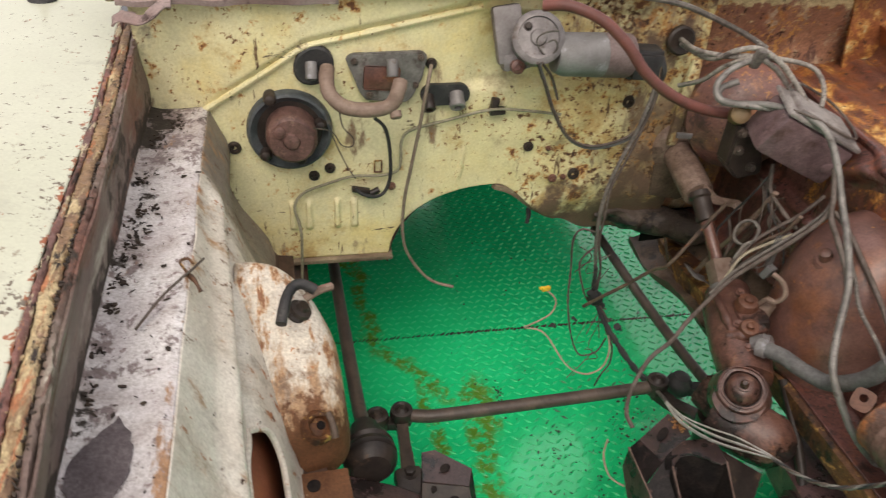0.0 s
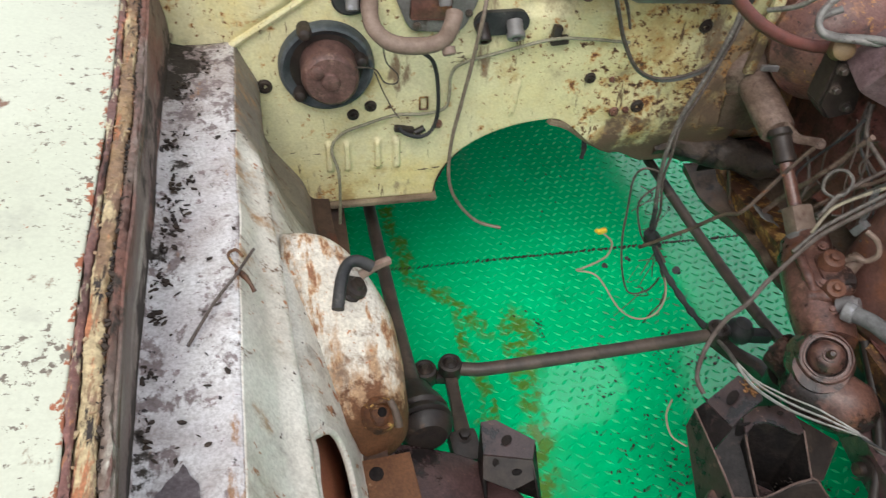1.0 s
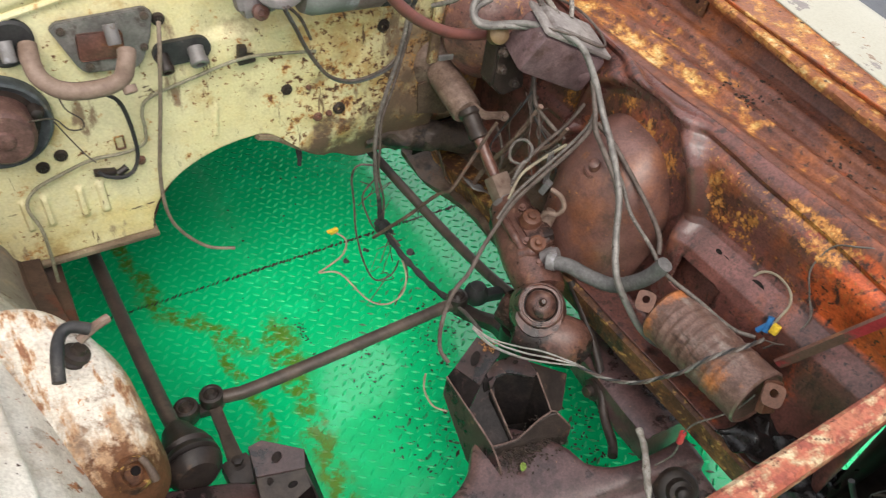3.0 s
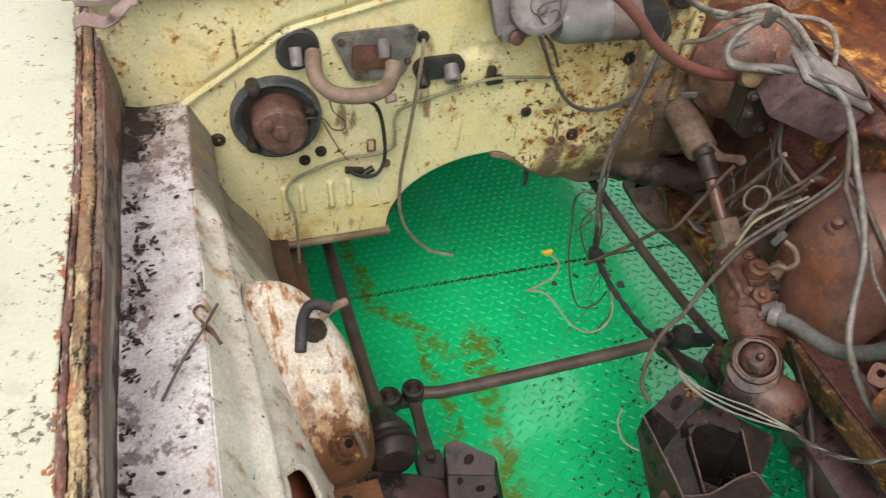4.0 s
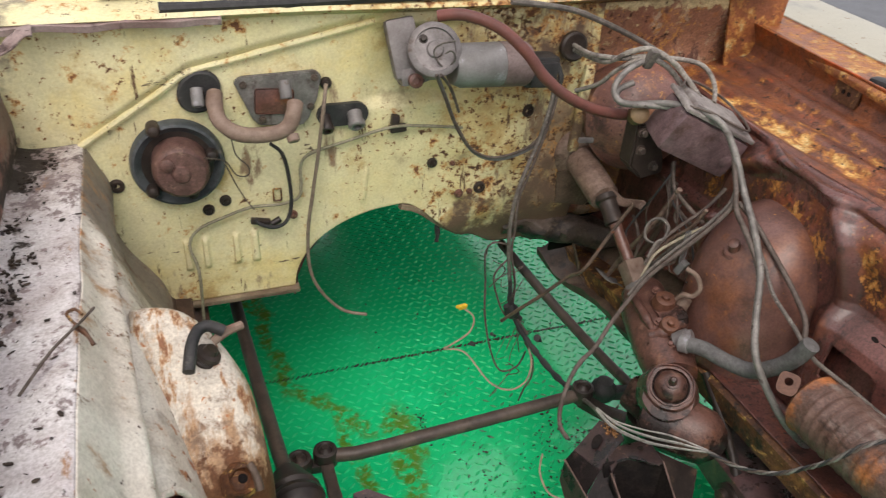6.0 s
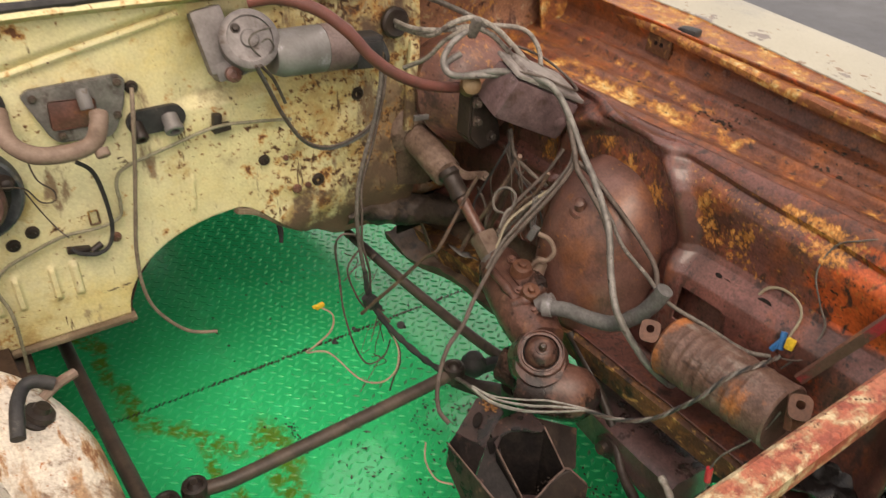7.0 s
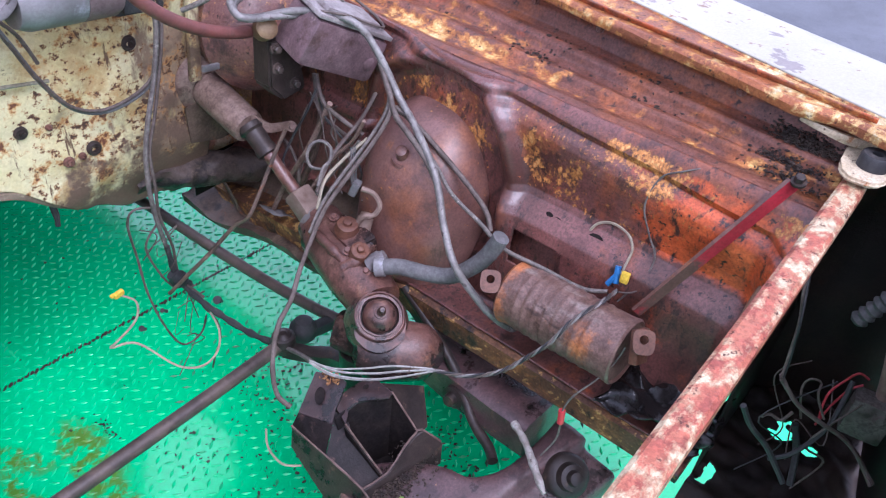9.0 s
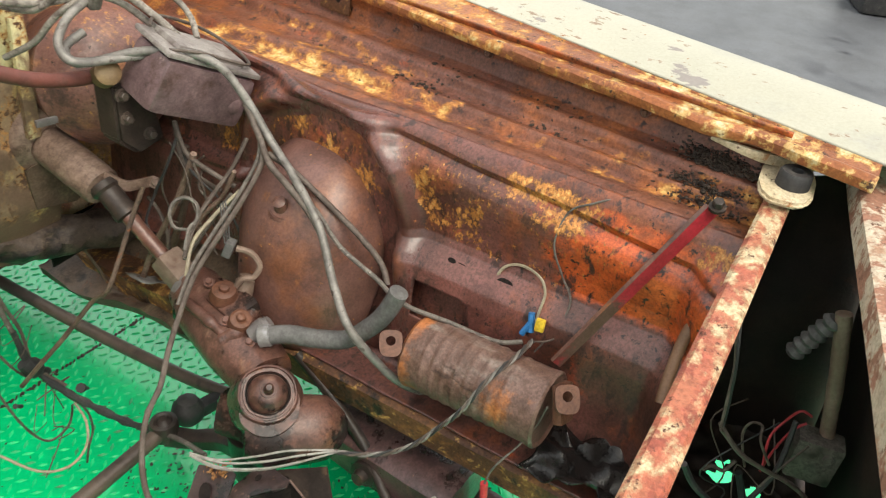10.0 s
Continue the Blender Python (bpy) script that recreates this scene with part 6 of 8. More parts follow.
cable("harness_cable", "thick taped grey harness cable hanging in front of shock tower", "cable", [(0.689, 1.08, 0.869), (0.663, 1.081, 0.858), (0.655, 1.068, 0.847), (0.668, 1.045, 0.846), (0.707, 1.006, 0.859), (0.74, 0.961, 0.861), (0.766, 0.931, 0.844), (0.777, 0.9, 0.805), (0.781, 0.867, 0.759), (0.77, 0.821, 0.73), (0.751, 0.762, 0.684), (0.721, 0.715, 0.634), (0.697, 0.671, 0.601), (0.708, 0.632, 0.555), (0.722, 0.61, 0.527), (0.757, 0.599, 0.488), (0.796, 0.588, 0.454)], 0.0056, tape_silver, 10)
cable("harness_cable", "dark cable hanging in front of shock tower", "cable", [(0.776, 0.902, 0.8), (0.768, 0.873, 0.765), (0.759, 0.851, 0.741), (0.758, 0.821, 0.721), (0.756, 0.784, 0.696), (0.748, 0.753, 0.671)], 0.0044, wire_dark, 10)
cable("harness_cable", "dark cable hanging in front of shock tower", "cable", [(0.773, 0.864, 0.744), (0.781, 0.83, 0.727), (0.787, 0.783, 0.698), (0.791, 0.728, 0.664), (0.788, 0.69, 0.639), (0.776, 0.67, 0.62)], 0.0042, wire_dark, 10)
cable("harness_wire", "pale wire running from harness to the canister", "wire", [(0.773, 0.822, 0.715), (0.768, 0.777, 0.689), (0.758, 0.733, 0.662), (0.757, 0.678, 0.641), (0.752, 0.631, 0.625), (0.771, 0.573, 0.612), (0.786, 0.515, 0.602), (0.801, 0.484, 0.607)], 0.0032, wire_grey, 8)
cable("harness_wire", "brown cable looping down past the steering box", "cable", [(0.768, 0.87, 0.766), (0.756, 0.861, 0.737), (0.722, 0.864, 0.697), (0.678, 0.871, 0.654), (0.641, 0.874, 0.619), (0.605, 0.865, 0.586), (0.571, 0.853, 0.554), (0.541, 0.838, 0.527), (0.512, 0.83, 0.508), (0.491, 0.819, 0.486), (0.47, 0.799, 0.459), (0.459, 0.777, 0.438), (0.464, 0.756, 0.426)], 0.0036, wire_dark, 8)
cable("harness_wire", "pale wire branching off the harness", "wire", [(p[0] + 0.006, p[1] + 0.01, p[2] + 0.004) for p in [(0.768, 0.87, 0.766), (0.756, 0.861, 0.737), (0.722, 0.864, 0.697), (0.678, 0.871, 0.654), (0.641, 0.874, 0.619), (0.605, 0.865, 0.586), (0.571, 0.853, 0.554), (0.541, 0.838, 0.527), (0.512, 0.83, 0.508), (0.491, 0.819, 0.486), (0.47, 0.799, 0.459), (0.459, 0.777, 0.438), (0.464, 0.756, 0.426)][:6]], 0.0028, wire_grey, 8)
for pts, r, m in (([(0.806, 0.934, 0.729), (0.77, 0.929, 0.699), (0.723, 0.93, 0.667), (0.694, 0.924, 0.651), (0.659, 0.911, 0.622)], 0.003, wire_dark), ([(0.755, 0.901, 0.682), (0.714, 0.908, 0.66), (0.674, 0.909, 0.637), (0.644, 0.893, 0.607)], 0.0026, wire_pale), ([(0.699, 0.922, 0.64), (0.674, 0.915, 0.624), (0.657, 0.909, 0.619)], 0.0022, wire_grey), ([(0.687, 0.922, 0.645), (0.671, 0.936, 0.65), (0.672, 0.945, 0.666), (0.682, 0.945, 0.681), (0.693, 0.935, 0.686), (0.697, 0.921, 0.679), (0.688, 0.913, 0.664), (0.675, 0.914, 0.656), (0.658, 0.907, 0.635)], 0.0026, wire_grey), ([(0.777, 1.043, 0.73), (0.762, 1.021, 0.694), (0.757, 1.003, 0.678), (0.764, 0.972, 0.663), (0.768, 0.95, 0.656)], 0.0032, wire_dark)):
    cable("loose_wire", "loose thin wire behind the steering shaft", "wire", pts, r, m, 6, group="loose wires")
for pts, r, m in (([(0.752, 1.011, 0.749), (0.748, 0.991, 0.710), (0.756, 0.955, 0.690), (0.770, 0.925, 0.672)], 0.0036, wire_dark),
                  ([(0.750, 0.978, 0.712), (0.752, 1.000, 0.670), (0.748, 1.018, 0.628), (0.742, 1.045, 0.575), (0.736, 1.075, 0.520), (0.730, 1.105, 0.450)], 0.0046, column_mat),
                  ([(0.758, 0.912, 0.706), (0.756, 0.935, 0.660), (0.748, 0.965, 0.622), (0.738, 1.000, 0.560), (0.728, 1.015, 0.525)], 0.0034, column_mat),
                  ([(0.752, 0.915, 0.672), (0.742, 0.950, 0.615), (0.730, 0.987, 0.552), (0.722, 1.000, 0.530)], 0.0030, wire_grey),
                  ([(0.760, 1.101, 0.590), (0.752, 1.070, 0.580), (0.746, 1.050, 0.556), (0.742, 1.052, 0.515), (0.738, 1.075, 0.480)], 0.0032, wire_dark),
                  ([(0.772, 1.02, 0.700), (0.778, 1.03, 0.640), (0.770, 1.04, 0.580), (0.760, 1.06, 0.520)], 0.0060, grimy)):
    cable("loose_pipe", "dusty brown pipe hanging behind the steering shaft", "pipe", pts, r, m, 8, group="loose pipes")
g = bmesh.new()
add_grid(g, [[Vector((0.712 + 0.012 * i, 1.080 - 0.004 * i + 0.010 * j, 0.464 - 0.006 * i)) + Vector((0, 0, 0.008)) * noise.noise(Vector((i * 0.9, j * 0.9, 4))) for j in range(5)] for i in range(4)])
tagged(thicken(part("torn_foil", g, zinc), 0.001), "scrap of pale crumpled foil on the grimy shelf", "foil")
rr = random.Random(21)
for k in range(7):
    p = Vector((0.760 + rr.uniform(-0.03, 0.02), 0.985 + rr.uniform(-0.03, 0.05), 0.715 + rr.uniform(-0.03, 0.03)))
    q = Vector((0.715 + rr.uniform(-0.02, 0.05), 0.955 + rr.uniform(-0.05, 0.10), 0.560 + rr.uniform(-0.03, 0.05)))
    sag = Vector((rr.uniform(-0.010, 0.010), rr.uniform(-0.012, 0.012), 0))
    cable("loose_wire", "thin dusty wire hanging behind the steering shaft", "wire", [p, p.lerp(q, 0.3) + sag, p.lerp(q, 0.65) - sag * 0.6, q, q + Vector((rr.uniform(-0.02, 0.02), rr.uniform(-0.02, 0.02), -0.015))], rr.uniform(0.0010, 0.0022), rr.choice((wire_dark, wire_grey, wire_dark, black_rubber)), 6, group="loose wires")
for p, s in (((0.575, 1.070, 0.352), 0.008), ((0.512, 1.146, 0.318), 0.006), ((0.470, 1.150, 0.300), 0.005)):
    g = bmesh.new()
    add_tube(g, [Vector(p) + Vector((0.6 * s * q, 0.3 * s * q, -0.7 * s * q)) for q in (-1.5, -0.5, 0.5, 1.5)], s, 8, 4, s * 0.6, lump=0.9)
    tagged(part("tape_lump", g, black_rubber), "small lump of black tape on a wire", "tape", "tape lumps")
g = bmesh.new()
add_box(g, (0.700, 0.871, 0.631), (0.020, 0.012, 0.022), (20, 10, 30), 0.002)
for k in range(3):
    add_tube(g, [(0.695 + 0.004 * k, 0.873, 0.640), (0.700 + 0.005 * k, 0.880, 0.66), (0.712 + 0.004 * k, 0.893, 0.685)], 0.0012, 6)
tagged(part("plug_connector", g, grey_rubber), "grey plug hanging on thin wires", "connector")

# hanging wire bundle
cable("hanging_cable", "grey taped cable hanging from the firewall", "cable", [(0.589, 1.17, 0.858), (0.586, 1.165, 0.81), (0.569, 1.16, 0.744), (0.544, 1.15, 0.689), (0.527, 1.145, 0.636), (0.52, 1.14, 0.579), (0.523, 1.14, 0.521), (0.534, 1.143, 0.451), (0.544, 1.143, 0.379), (0.565, 1.12, 0.329), (0.584, 1.08, 0.3), (0.602, 1.02, 0.284), (0.613, 0.97, 0.289), (0.605, 0.9, 0.322), (0.594, 0.84, 0.344)], 0.0040, wire_grey, 8)
cable("hanging_cable", "black taped stretch of the hanging cable", "cable", [(0.534, 1.141, 0.455), (0.544, 1.141, 0.381), (0.565, 1.118, 0.331), (0.584, 1.078, 0.302), (0.602, 1.018, 0.286), (0.613, 0.968, 0.291)], 0.0058, black_rubber, 8, 8, 0.55)
cable("hanging_cable", "brown cable beside the taped one", "cable", [(p[0] + 0.007 + 0.003 * math.sin(3 * i), p[1] - 0.003, p[2]) for i, p in enumerate([(0.589, 1.17, 0.858), (0.586, 1.165, 0.81), (0.569, 1.16, 0.744), (0.544, 1.15, 0.689), (0.527, 1.145, 0.636), (0.52, 1.14, 0.579), (0.523, 1.14, 0.521), (0.534, 1.143, 0.451), (0.544, 1.143, 0.379), (0.565, 1.12, 0.329), (0.584, 1.08, 0.3), (0.602, 1.02, 0.284), (0.613, 0.97, 0.289), (0.605, 0.9, 0.322), (0.594, 0.84, 0.344)])][:10], 0.0026, wire_dark, 8)
for pts in ([(0.522, 1.145, 0.537), (0.493, 1.15, 0.543), (0.484, 1.16, 0.512), (0.494, 1.17, 0.436), (0.496, 1.16, 0.357), (0.512, 1.15, 0.272), (0.54, 1.15, 0.211), (0.573, 1.14, 0.224), (0.583, 1.13, 0.271)], [(0.526, 1.145, 0.504), (0.502, 1.15, 0.463), (0.521, 1.15, 0.391), (0.539, 1.145, 0.356)], [(0.573, 1.12, 0.305), (0.597, 1.12, 0.254), (0.6, 1.12, 0.205), (0.586, 1.12, 0.174), (0.582, 1.13, 0.131)]):
    cable("loose_wire", "thin dark wire hanging in the tunnel opening", "wire", pts, 0.0020, wire_dark, 6, lump=0.3)
cable("loose_wire", "pale cream wire looping to a yellow terminal", "wire", [(0.431, 1.124, 0.42), (0.449, 1.112, 0.402), (0.438, 1.104, 0.374), (0.402, 1.108, 0.347), (0.393, 1.113, 0.336), (0.431, 1.1, 0.328), (0.467, 1.051, 0.284), (0.502, 1.031, 0.272), (0.537, 1.034, 0.282), (0.558, 1.056, 0.303), (0.563, 1.084, 0.322)], 0.0020, wire_pale, 6)
g = bmesh.new()
add_box(g, (0.429, 1.124, 0.424), (0.018, 0.008, 0.009), (0, 0, 12), 0.002)
add_box(g, (0.419, 1.124, 0.426), (0.008, 0.005, 0.005), (0, 0, 12), 0.001)
tagged(part("wire_terminal", g, plastic_yellow), "yellow plastic wire terminal", "terminal")
g = bmesh.new()
add_tube(g, [(0.535, 1.140, 0.395), (0.542, 1.136, 0.382), (0.548, 1.142, 0.372), (0.556, 1.138, 0.362), (0.566, 1.142, 0.352)], 0.013, 9, 5, 0.008, lump=0.9)
tagged(part("tape_lump", g, black_rubber), "lump of black tape on the wire bundle", "tape")
g = bmesh.new()
rr = random.Random(5)
for k in range(11):
    p = Vector((0.50 + rr.uniform(-0.02, 0.08), 1.145 + rr.uniform(-0.02, 0.02), 0.40 + rr.uniform(-0.19, 0.12)))
    add_tube(g, [p, p + Vector((rr.uniform(-0.03, 0.03), rr.uniform(-0.01, 0.01), rr.uniform(-0.05, 0.02))), p + Vector((rr.uniform(-0.04, 0.04), rr.uniform(-0.02, 0.02), rr.uniform(-0.08, 0.0)))], rr.uniform(0.0006, 0.0011), 5, 4)
o = tagged(part("frayed_wires", g, wire_dark), "tangle of frayed thin wires", "wires", kind="stuff")
cable("loose_wire", "pale wire end by the engine mount", "wire", [(0.452, 0.80, 0.35), (0.446, 0.79, 0.32), (0.455, 0.77, 0.29), (0.475, 0.75, 0.285)], 0.0018, wire_pale, 6)

# ---- steering ----
column = thing("steering_column", "brown steering column tube with shaft and coupling", "steering column", (0.69, 1.2, 0.65))
g = bmesh.new()
add_lathe(g, (0.692, 1.235, 0.672), (-0.01, -1, -0.27), ((0, 0.030), (0.13, 0.029), (0.135, 0.027), (0.137, 0.014)), 28)
part("tube", g, column_mat, column)
g = bmesh.new()
add_lathe(g, (0.6915, 1.105, 0.641), (0.03, -0.78, -0.62), ((0, 0.021), (0.010, 0.0215), (0.014, 0.0175), (0.040, 0.0165), (0.046, 0.0185), (0.056, 0.0180), (0.058, 0.012)), 18)
part("shaft_collar", g, dark_steel, column)
g = bmesh.new()
add_tube(g, [(0.693, 1.065, 0.609), (0.694, 1.04, 0.590), (0.698, 0.985, 0.546)], 0.0108, 12, 4, lump=0.12)
part("shaft", g, part_rust, column)
g = bmesh.new()
add_box(g, (0.698, 0.978, 0.543), (0.038, 0.060, 0.034), (38, 0, 2), 0.006)
part("coupling", g, pale_tan, column, "tan steel coupling")
g = bmesh.new()
sweep_box(g, [(0.692, 1.102, 0.655), (0.712, 1.084, 0.638), (0.735, 1.078, 0.634), (0.757, 1.078, 0.628)], [(0.006, 0.020), (0.006, 0.016), (0.006, 0.014), (0.006, 0.016)], 4)
add_bolt(g, (0.754, 1.074, 0.629), (-0.3, -0.8, 0.4), 0.006, 0.006)
part("clamp_arm", g, column_mat, column)

box = thing("steering_box", "brown rusted steering box with round cover", "steering box", (0.63, 0.76, 0.40))
g = bmesh.new()
add_lathe(g, (0.706, 0.962, 0.520), (-0.26, -0.95, -0.16), ((0, 0.022), (0.006, 0.036), (0.030, 0.040), (0.040, 0.046), (0.13, 0.050), (0.15, 0.046), (0.20, 0.040)), 28)
add_lathe(g, (0.640, 0.760, 0.420), (-0.30, -0.36, 0.88), ((-0.06, 0.030), (-0.03, 0.040), (0.0, 0.040), (0.04, 0.036), (0.066, 0.0345), (0.082, 0.0375), (0.088, 0.0385)), 30)
add_lathe(g, (0.610, 0.745, 0.440), (0.74, -0.66, -0.06), ((-0.02, 0.03), (0.0, 0.046), (0.060, 0.046), (0.085, 0.041), (0.100, 0.032), (0.112, 0.018), (0.116, 0.006)), 26)
add_box(g, (0.628, 0.790, 0.430), (0.05, 0.07, 0.06), (0, 20, 20), 0.014)
add_box(g, (0.690, 0.86, 0.545), (0.045, 0.075, 0.035), (0, -15, -12), 0.012)
for v in g.verts:
    v.co += Vector((noise.noise(v.co * 26), noise.noise(v.co * 26 + Vector((3, 0, 0))), noise.noise(v.co * 26 + Vector((0, 3, 0))))) * 0.006
part("housing", g, box_rust, box)
# cast ribs and bosses on the upper housing, caked with grease
for pts, w in ((((0.655, 0.915, 0.548), (0.648, 0.870, 0.546), (0.646, 0.830, 0.534)), 0.008), (((0.640, 0.835, 0.530), (0.662, 0.822, 0.544), (0.690, 0.828, 0.550)), 0.010)):
    g = bmesh.new()
    add_tube(g, pts, w, 10, 8, lump=0.5)
    part("cast_rib", g, box_rust, box)
for c, n, r in (((0.682, 0.868, 0.572), (-0.1, -0.2, 1), 0.016), ((0.664, 0.822, 0.558), (-0.2, -0.4, 0.9), 0.014)):
    g = bmesh.new()
    add_lathe(g, c, n, ((-0.012, r * 1.25), (-0.002, r * 1.1), (0.003, r), (0.005, r * 0.7), (0.004, r * 0.45), (0.009, r * 0.4), (0.010, r * 0.2)), 18)
    for v in g.verts:
        v.co += Vector((0, 0, 1)) * 0.002 * noise.noise(v.co * 90)
    part("boss", g, lug_tan, box, "rusty cast boss")
CN = Vector((-0.34, -0.42, 0.84)).normalized()
g = bmesh.new()
add_lathe(g, Vector((0.618, 0.736, 0.512)), CN, ((-0.044, 0.049), (-0.026, 0.0455), (-0.012, 0.0405), (-0.003, 0.0380), (0.001, 0.0365), (0.0015, 0.0345), (-0.0015, 0.0335), (-0.0015, 0.0315), (0.0015, 0.0308), (0.0015, 0.0285), (-0.005, 0.0278), (-0.005, 0.0255), (0.003, 0.0248), (0.010, 0.0228), (0.016, 0.0180), (0.0195, 0.0120), (0.0200, 0.006)), 44)
for v in g.verts:
    v.co += Vector((noise.noise(v.co * 60), noise.noise(v.co * 60 + Vector((3, 0, 0))), noise.noise(v.co * 60 + Vector((0, 3, 0))))) * 0.0012
part("cover", g, box_rust, box, "round ringed cover with domed cap")
# black ring in the groove round the cap: its shade put into colour
g = bmesh.new()
add_lathe(g, Vector((0.618, 0.736, 0.512)), CN, ((-0.006, 0.0280), (-0.0038, 0.0280), (-0.0038, 0.0254), (-0.006, 0.0254)), 40)
part("recess_shade", g, hollow_shade, box)
g = bmesh.new()
add_lathe(g, Vector((0.618, 0.736, 0.512)), CN, ((0.016, 0.0105), (0.0225, 0.0100), (0.0235, 0.0068), (0.034, 0.0060), (0.037, 0.0035)), 14)
part("adjuster", g, box_rust, box, "steel adjuster stud")
g = bmesh.new()
add_lathe(g, (0.705, 0.958, 0.518), (-0.26, -0.95, -0.16), ((0, 0.0365), (0.012, 0.0385), (0.014, 0.036)), 28)
part("collar", g, zinc, box, "bright zinc collar")
for p, a in (((0.712, 0.862, 0.560), (0.4, 0.1, 0.9)), ((0.672, 0.800, 0.545), (0.6, -0.5, 0.6))):
    g = bmesh.new()
    add_lathe(g, p, a, ((-0.01, 0.013), (0.012, 0.013), (0.014, 0.010), (0.02, 0.009)), 12)
    part("port", g, pale_tan if p[1] > 0.85 else grey_alloy, box, "hose port")
for k in range(3):
    g = bmesh.new()
    add_bolt(g, ((0.655, 0.84, 0.552), (0.655, 0.80, 0.536), (0.690, 0.905, 0.563))[k], (-0.3, -0.2, 0.9), 0.005, 0.005)
    part("bolt", g, part_rust, box)
cable("pressure_pipe", "short bent tan steel pipe on steering box", "pipe", [(0.698, 0.862, 0.572), (0.700, 0.850, 0.590), (0.708, 0.838, 0.594), (0.714, 0.832, 0.612), (0.710, 0.842, 0.630), (0.700, 0.858, 0.636)], 0.0042, pale_tan, 8)
hose = thing("return_hose", "thick grey rubber hose from the steering box", "hose", (0.70, 0.70, 0.56))
g = bmesh.new()
add_tube(g, [(0.665, 0.786, 0.547), (0.683, 0.758, 0.554), (0.697, 0.724, 0.555), (0.715, 0.689, 0.56), (0.727, 0.661, 0.587), (0.734, 0.642, 0.617), (0.739, 0.629, 0.652)], 0.0125, 14, 8, lump=0.03)
part("tube", g, grey_rubber, hose)
g = bmesh.new()
add_lathe(g, (0.667, 0.784, 0.548), (0.5, -0.8, 0.2), ((-0.006, 0.015), (0.008, 0.015), (0.009, 0.013)), 18)
part("clamp", g, zinc, hose, "bright hose clamp")

link = thing("drag_link", "long brown-grey steering drag link with ball joints", "drag link", (0.35, 0.95, 0.28))
g = bmesh.new()
add_tube(g, [(0.130, 0.966, 0.276), (0.160, 0.957, 0.279), (0.200, 0.953, 0.281), (0.40, 0.953, 0.289), (0.58, 0.953, 0.299), (0.615, 0.953, 0.303)], 0.0122, 14, 6)
part("rod", g, rod_steel, link)
for x, y, z in ((0.123, 0.968, 0.277), (0.077, 0.963, 0.275), (0.618, 0.955, 0.303)):
    g = bmesh.new()
    add_lathe(g, (x, y, z - 0.024), (0, 0, 1), ((0, 0.014), (0.008, 0.021), (0.030, 0.022), (0.038, 0.020), (0.040, 0.015), (0.037, 0.012), (0.040, 0.009), (0.044, 0.006)), 24)
    part("ball_joint", g, dark_steel, link)
g = bmesh.new()
add_box(g, (0.100, 0.962, 0.262), (0.06, 0.022, 0.018), (0, 0, -6), 0.005)
part("tie_end", g, dark_steel, link)
idler = thing("idler_arm", "dark steel idler arm on the crossmember", "idler arm", (0.12, 0.88, 0.28))
g = bmesh.new()
sweep_box(g, [(0.122, 0.955, 0.266), (0.120, 0.90, 0.272), (0.116, 0.82, 0.290)], [(0.022, 0.016), (0.020, 0.018), (0.026, 0.02)], 4)
part("arm", g, rod_steel, idler)
g = bmesh.new()
add_box(g, (0.115, 0.800, 0.290), (0.048, 0.055, 0.03), (12, 0, 5), 0.010)
add_bolt(g, (0.116, 0.812, 0.305), (0, 0, 1), 0.009, 0.010)
part("pivot", g, dark_steel, idler)
pit = thing("pitman_arm", "dark steel pitman arm under the steering box", "pitman arm", (0.64, 0.88, 0.29))
g = bmesh.new()
sweep_box(g, [(0.618, 0.950, 0.287), (0.634, 0.91, 0.292), (0.650, 0.86, 0.31), (0.645, 0.80, 0.34)], [(0.030, 0.018), (0.026, 0.02), (0.032, 0.022), (0.05, 0.03)], 5)
part("arm", g, dark_steel, pit)
g = bmesh.new()
add_lathe(g, (0.640, 0.79, 0.30), (0, 0, 1), ((0, 0.030), (0.05, 0.034), (0.09, 0.036)), 20)
part("hub", g, dark_steel, pit)
rt = thing("tie_rod", "brown tie rod with black rubber joint boot", "tie rod", (0.70, 1.2, 0.29))
g = bmesh.new()
add_tube(g, [(0.683, 1.50, 0.30), (0.70, 1.20, 0.295), (0.735, 0.95, 0.285), (0.79, 0.84, 0.285)], 0.0108, 12, 6)
part("rod", g, rod_steel, rt)
g = bmesh.new()
add_lathe(g, (0.672, 0.965, 0.285), (0.1, 0, 1), ((-0.02, 0.016), (-0.01, 0.024), (0.0, 0.026), (0.012, 0.024), (0.018, 0.018), (0.024, 0.016), (0.028, 0.008)), 20)
add_box(g, (0.700, 0.955, 0.280), (0.06, 0.024, 0.024), (0, 0, -12), 0.008)
part("joint_boot", g, black_rubber, rt, "black rubber boot")
lt = thing("tie_rod", "brown tie rod with ribbed rubber boot", "tie rod", (0.04, 1.1, 0.32))
g = bmesh.new()
add_tube(g, [(0.022, 1.52, 0.295), (0.030, 1.25, 0.31), (0.042, 0.95, 0.335), (0.050, 0.86, 0.348)], 0.0128, 12, 6)
part("rod", g, rod_steel, lt)
g = bmesh.new()
add_lathe(g, (0.046, 0.895, 0.344), (0.05, -1, 0.10), ((0, 0.016), (0.012, 0.024), (0.030, 0.030), (0.045, 0.038), (0.060, 0.043), (0.066, 0.038), (0.072, 0.044), (0.080, 0.045), (0.084, 0.038), (0.090, 0.044), (0.100, 0.040), (0.11, 0.03)), 30)
part("boot", g, dark_steel, lt, "ribbed dusty rubber boot")
